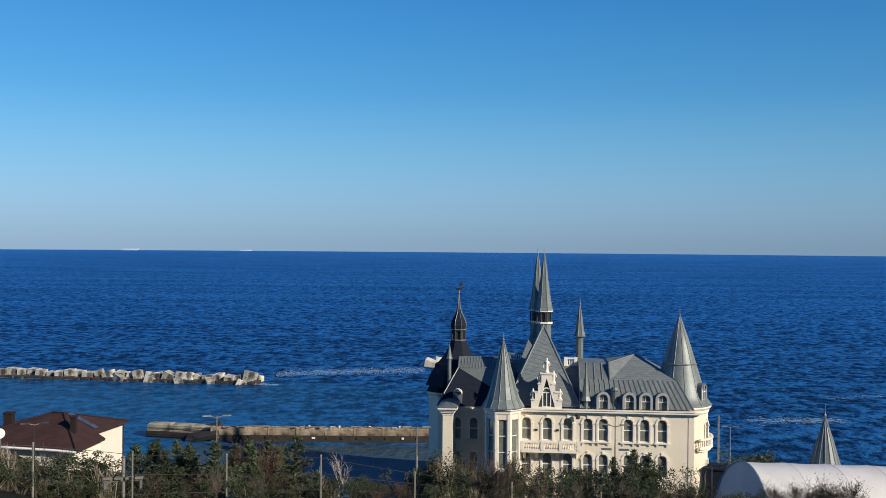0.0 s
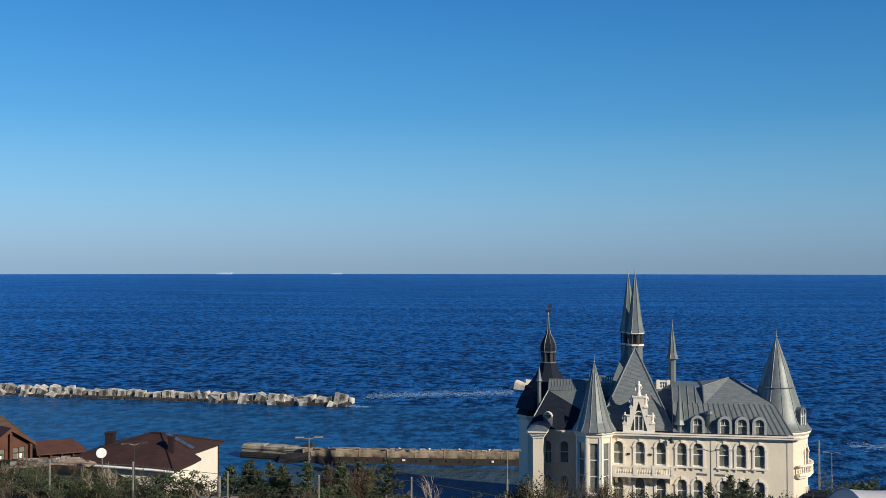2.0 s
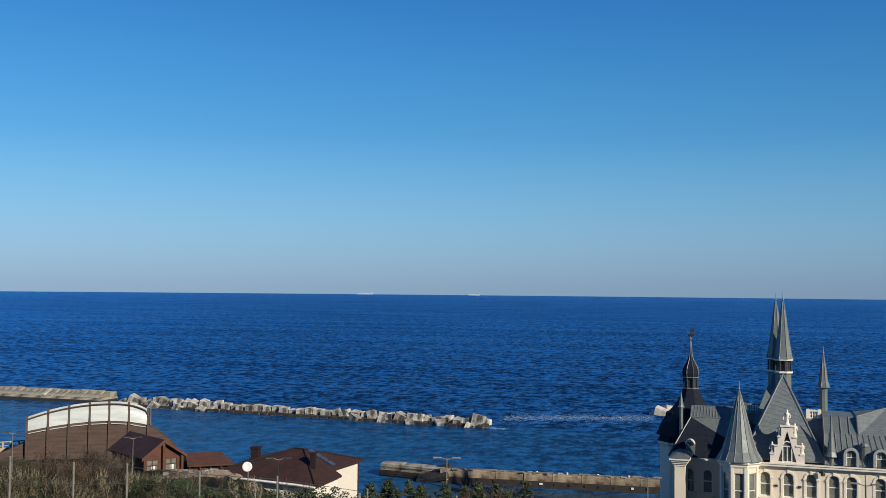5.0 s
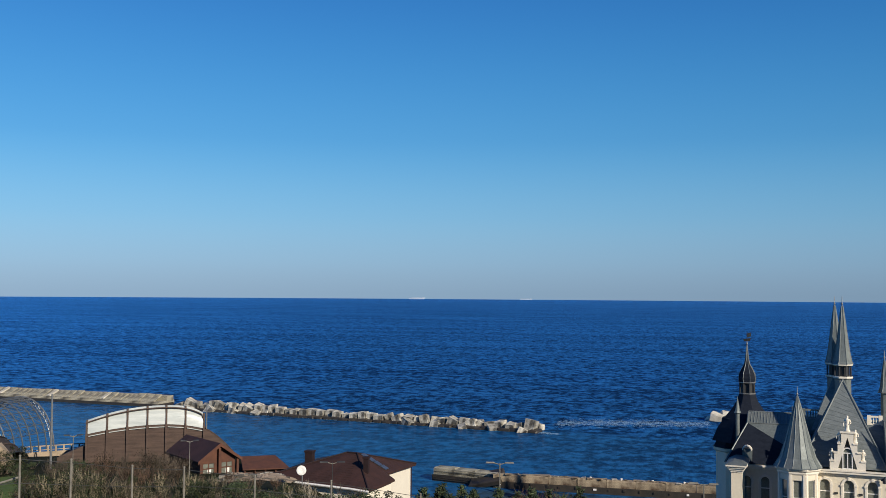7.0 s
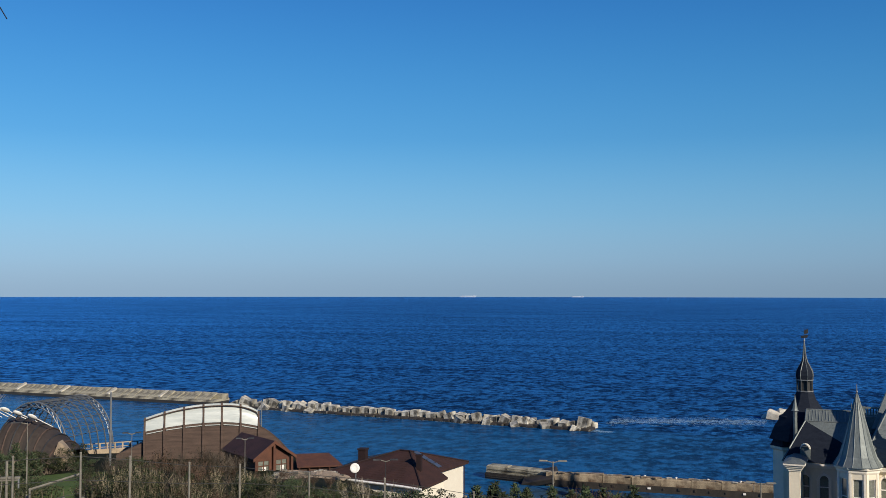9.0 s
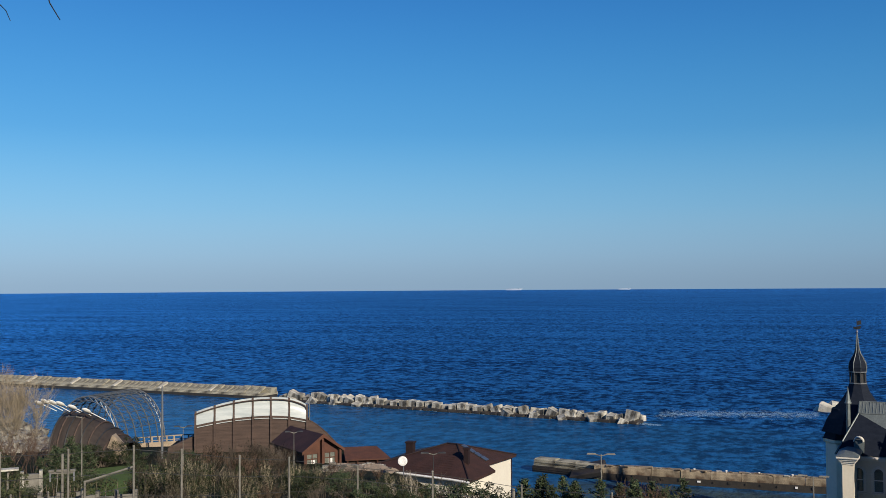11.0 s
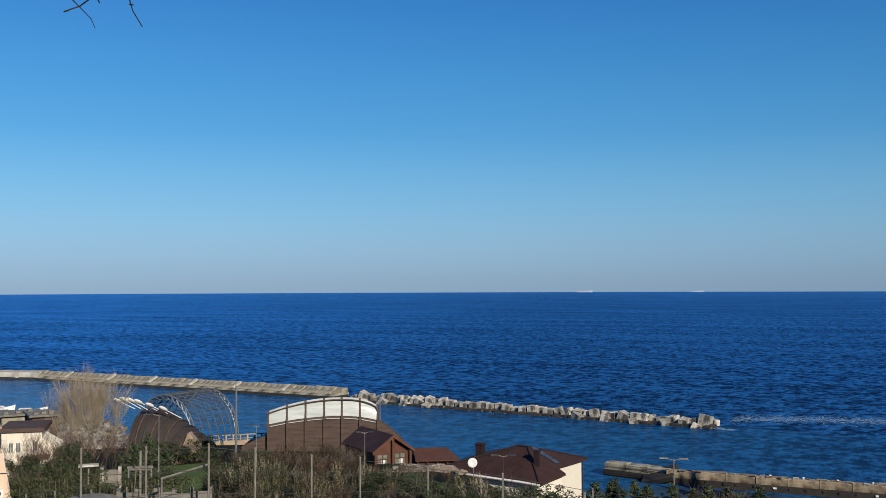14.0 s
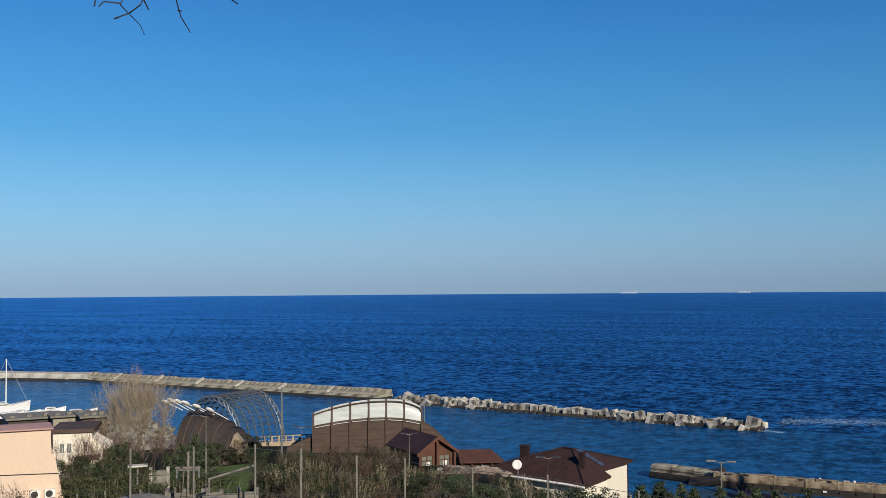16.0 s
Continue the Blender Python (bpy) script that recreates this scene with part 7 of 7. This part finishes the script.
def build_thicket():
    rng = random.Random(9)
    az = -37.0
    while az < 13.5:
        for r in (63.5, 67, 71, 75.5, 80.5):
            a = az + rng.uniform(-1.0, 1.0)
            rr = r + rng.uniform(-1.6, 1.6)
            # follow the sight line from the crest so that the far rows do not tower
            h = lerp_table(CREST, a) * rng.uniform(0.62, 1.0) * (1.0 if r > 66 else 0.8)
            if -26.5 < a < -17.5:
                h *= 0.62 if a < -20.5 else 0.8
            u = rng.random()
            if -18 < a < -7:
                pick = rng.choice(CONES) if u < 0.34 else rng.choice(GREENS) if u < 0.6 else rng.choice(REDS + BARE)
            elif a <= -18:
                pick = rng.choice(WHIPS) if u < 0.52 else rng.choice(GREENS) if u < 0.70 else rng.choice(BARE + REDS)
            elif a < -1.5:
                pick = rng.choice(BARE) if u < 0.6 else rng.choice(REDS + GREENS)
                h *= 0.8
            else:
                pick = rng.choice(GREENS) if u < 0.42 else rng.choice(BARE + WHIPS) if u < 0.85 else rng.choice(CONES)
            plant(pick, a, rr, h, rng, rng.uniform(0.9, 1.25))
        az += 1.12
    # marked single plants
    for p, a, r, h in ((CONES[0], -15.9, 76, 4.9), (CONES[1], -14.6, 74, 4.8), (CONES[0], -14.0, 77, 4.6), (CONES[1], -11.6, 78, 4.5), (CONES[0], -9.3, 77, 4.3), (REDS[0], -10.6, 76, 4.6), (PALES[0], -5.7, 68, 3.6), (PALES[0], -23.1, 66, 2.9), (PALES[0], -18.7, 67, 3.0), (GREENS[2], 11.3, 72, 3.5), (GREENS[1], 12.0, 71, 3.2), (CONES[1], 10.6, 74, 4.3), (CONES[1], 9.6, 74, 3.7), (CONES[1], 11.6, 74, 4.0)):
        plant(p, a, r, h, rng)
    for k in range(11):
        plant(rng.choice(CONES), -16.9 + 0.85 * k + rng.uniform(-0.3, 0.3), rng.uniform(71, 79), rng.uniform(4.0, 5.4), rng, rng.uniform(1.0, 1.25))
    for k in range(20):
        plant(rng.choice(BARE + REDS + WHIPS), -24.5 + 0.75 * k, rng.uniform(84, 92), rng.uniform(3.0, 4.4) * (0.55 if k < 10 else 1.0), rng, 1.1)
    for k in range(14):
        plant(rng.choice([BARE[0]] + GREENS), rng.uniform(-48.3, -45.4), rng.uniform(90, 104), rng.uniform(2.6, 3.8), rng, 1.2)
    for k in range(5):
        plant(REDS[0], -11.2 + 0.35 * k, rng.uniform(72, 76), rng.uniform(4.2, 5.0), rng, 0.8)
    for k in range(24):
        plant(rng.choice(BARE + REDS + WHIPS), rng.uniform(-30, -22.5), rng.uniform(92, 99), rng.uniform(0.9, 1.7), rng, 1.2)
    for k in range(12):
        plant(rng.choice(GREENS), rng.uniform(-42.8, -38.0), rng.uniform(119, 124), rng.uniform(2.0, 3.0), rng, 1.2)
    plant(PALES[0], -51.0, 64, 3.3, rng, 1.2)
    plant(REDS[0], -50.7, 63, 2.6, rng, 1.2)
    # yard on the left: hedges, dark shrubs
    for k in range(8):
        plant(CONES[1], rng.uniform(-46.2, -43.8), rng.uniform(98, 108), rng.uniform(3.2, 4.4), rng, 1.3)
    for k in range(14):
        plant(rng.choice(GREENS), rng.uniform(-48.3, -42.6), rng.uniform(72, 76), rng.uniform(1.4, 2.0), rng, 1.2)
    for k in range(16):
        plant(rng.choice(GREENS + BARE), rng.uniform(-47.6, -44.5), rng.uniform(80, 100), rng.uniform(2.0, 3.4), rng)
    for a, r, h in ((-41.7, 92, 5.2), (-42.1, 90, 4.6), (-41.1, 96, 4.2), (-40.6, 98, 4.0), (-43.0, 96, 3.4)):
        plant(CONES[1], a, r, h, rng)
    for k in range(26):
        plant(rng.choice(GREENS + WHIPS), rng.choice((rng.uniform(-44.0, -41.6), rng.uniform(-38.6, -36.0))), rng.uniform(78, 92), rng.uniform(1.2, 2.2), rng, 1.3)
    for k in range(24):
        plant(rng.choice(BARE + REDS), rng.uniform(-37.0, -30), rng.uniform(92, 112), rng.uniform(2.4, 3.8), rng)
    # shrubs by the membrane hall and the right shore
    for a, r, h in ((17.1, 111, 5.0), (17.6, 112, 5.3), (17.4, 110, 5.0)):
        plant(GREENS[2], a, r, h + 0.5, rng, 0.75)
    for k in range(34):
        plant(rng.choice(GREENS), rng.uniform(-38.6, -35.2), rng.uniform(96, 128), rng.uniform(0.6, 1.3), rng, 1.8)
    for k in range(14):
        plant(rng.choice(GREENS + WHIPS), -26.5 + 0.65 * k, rng.uniform(60.5, 62.5), rng.uniform(1.3, 1.9), rng, 1.4)
    for k in range(10):
        plant(rng.choice(GREENS + BARE), -20.9 + 0.36 * k, rng.uniform(68, 72), rng.uniform(2.7, 3.2), rng, 1.4)
    for k in range(6):
        plant(DARKS[0], 18.2 + k * 0.75 + rng.uniform(-0.3, 0.3), rng.uniform(60, 66), rng.uniform(2.2, 3.2), rng, 1.1)
    for k in range(10):
        plant(rng.choice(BARE + GREENS), rng.uniform(12.8, 17), rng.uniform(62, 70), rng.uniform(1.2, 2.0), rng)
    for k in range(12):
        plant(rng.choice(WHIPS + BARE + PALES), -0.6 + 0.42 * k + rng.uniform(-0.2, 0.2), rng.uniform(65, 72), rng.uniform(2.9, 3.9), rng, 1.1)
    for p, _h in PROTO_H:
        if id(p) not in used:
            plant(p, -20, 74, 3.0, rng)


build_thicket()

# tall bare poplar-like tree by the quay
THIN = 0.011
tree = make_bare("bare_tree", "tall leafless tree with a dense fan of straw-coloured twigs", 12.3, 104, 8, PALETWIG, 0.42, 0.27, 4, category="tree", group="tall bare trees", thick=0.075, kids=3, lean=0.42)
p = polar(-44.9, 118)
tree.matrix_basis = pose(p.x, p.y, ground_z(p.x, p.y)) @ Matrix.Diagonal((0.82, 0.82, 1.0, 1))
small = make_bare("bare_tree", "low brown leafless tree beside the white house", 6.2, 107, 6, REDTWIG, 0.5, 0.25, 4, category="tree", group="low bare trees", thick=0.06, kids=2, lean=0.45)
p = polar(-44.0, 108)
small.matrix_basis = pose(p.x, p.y, ground_z(p.x, p.y), 0, 0, 40)
for a, r, turn, k in ((-45.6, 106, 150, 0.85), (-46.4, 101, 260, 0.8), (-43.2, 112, 80, 0.8), (-47.4, 104, 20, 0.85), (-46.9, 106, 200, 0.95), (-48.0, 100, 310, 0.6)):
    p = polar(a, r)
    ob = copy_thing(small, pose(p.x, p.y, ground_z(p.x, p.y), 0, 0, turn))
    ob.scale = (k, k, k)

# clipped hedges of the yard
def build_hedge(a0, r0, a1, r1, h, seed):
    rng = random.Random(seed)
    th = thing("hedge", "long clipped dark green hedge", "hedge", "hedges in the yard")
    p, q = polar(a0, r0), polar(a1, r1)
    V, F, LV, LF = [], [], [], []
    n = int((q - p).length * 330)
    side = (q - p).cross(Vector((0, 0, 1))).normalized()
    for k in range(n):
        c = p.lerp(q, rng.random()) + side * rng.uniform(-0.55, 0.55)
        c.z = ground_z(c.x, c.y) + h * (1 - 0.75 * rng.random() ** 1.6) + 0.08 * math.sin(3.1 * c.x + seed)
        add_leaf(LV, LF, c, rng, rng.uniform(0.06, 0.12))
    for k in range(int((q - p).length * 3)):
        c = p.lerp(q, rng.random()) + side * rng.uniform(-0.3, 0.3)
        c.z = ground_z(c.x, c.y)
        add_stick(V, F, c - Vector((0, 0, 0.2)), c + Vector((rng.gauss(0, 0.15), rng.gauss(0, 0.15), h * 0.9)), 0.03, 0.015)
    soup("branchwork", V, F, BARK, th)
    soup("foliage", LV, LF, HEDGE, th)


build_hedge(-48.3, 71, -43.6, 70, 2.6, 1)
build_hedge(-48.5, 67, -44.2, 66, 1.9, 2)
build_hedge(-43.0, 78, -39.2, 76, 2.0, 3)

# lawn behind the fence
bm = bmesh.new()
azs, rs = [-43.5 + 0.5 * k for k in range(16)], [92 + 2 * k for k in range(14)]
g = [[bm.verts.new((*polar(a, r)[:2], ground_z(*polar(a, r)[:2]) + 0.06)) for a in azs] for r in rs]
for p0, p1 in zip(g, g[1:]):
    for k in range(len(azs) - 1):
        bm.faces.new((p0[k], p0[k + 1], p1[k + 1], p1[k]))
tagged(part("lawn", bm, LAWN, smooth=True), "mown green lawn terrace", "lawn", kind="structure")


# ---- overhanging twigs of a near tree ----
def twig(points, r):
    V, F = [], []
    for (a, b), k in zip(zip(points, points[1:]), range(99)):
        add_stick(V, F, Vector(a), Vector(b), r * (1 - 0.12 * k), r * (1 - 0.12 * (k + 1)))
    return V, F


# the backlit silhouette of the twigs is put into their near-black colour
near = thing("overhanging_branch", "thin bare dark twigs hanging from a tree", "branch")
for shape in (((0.0, 0.32), (0.01, 0.2), (-0.02, 0.12), (0.03, 0.07), (0.10, 0.0), (0.125, -0.06)), ((0.03, 0.07), (-0.06, 0.03), (-0.03, 0.04)), ((0.03, 0.07), (0.10, 0.13), (0.2, 0.34)), ((0.12, 0.16), (0.15, 0.1)), ((-0.02, 0.13), (-0.12, 0.135), (-0.15, 0.1)), ((-0.16, 0.22), (-0.175, 0.1)), ((0.30, 0.34), (0.32, 0.16), (0.345, 0.07), (0.405, -0.03)), ((0.325, 0.11), (0.35, 0.105)), ((0.6, 0.25), (0.66, 0.2), (0.70, 0.175))):
    right, eye_p = Vector((0.735, 0.678, 0)), Vector((-4.836, 4.926, 29.665))
    pts = [eye_p + right * u + Vector((0, 0, v)) for u, v in shape]
    V, F = twig(pts, 0.0055)
    soup("twig", V, F, NEARBLACK, near)
V, F = twig([Vector((-5.6, 4.6, 31.0)), Vector((-4.9, 5.05, 30.4)), Vector((-4.4, 5.3, 30.25)), Vector((-4.0, 5.7, 30.5))], 0.02)
soup("bough", V, F, NEARBLACK, near)
V, F = twig([Vector((-7.5, 2.5, 25.0)), Vector((-7.4, 2.6, 28.5)), Vector((-6.8, 3.6, 30.8)), Vector((-5.6, 4.6, 31.0))], 0.11)
soup("trunk", V, F, BARK, near)
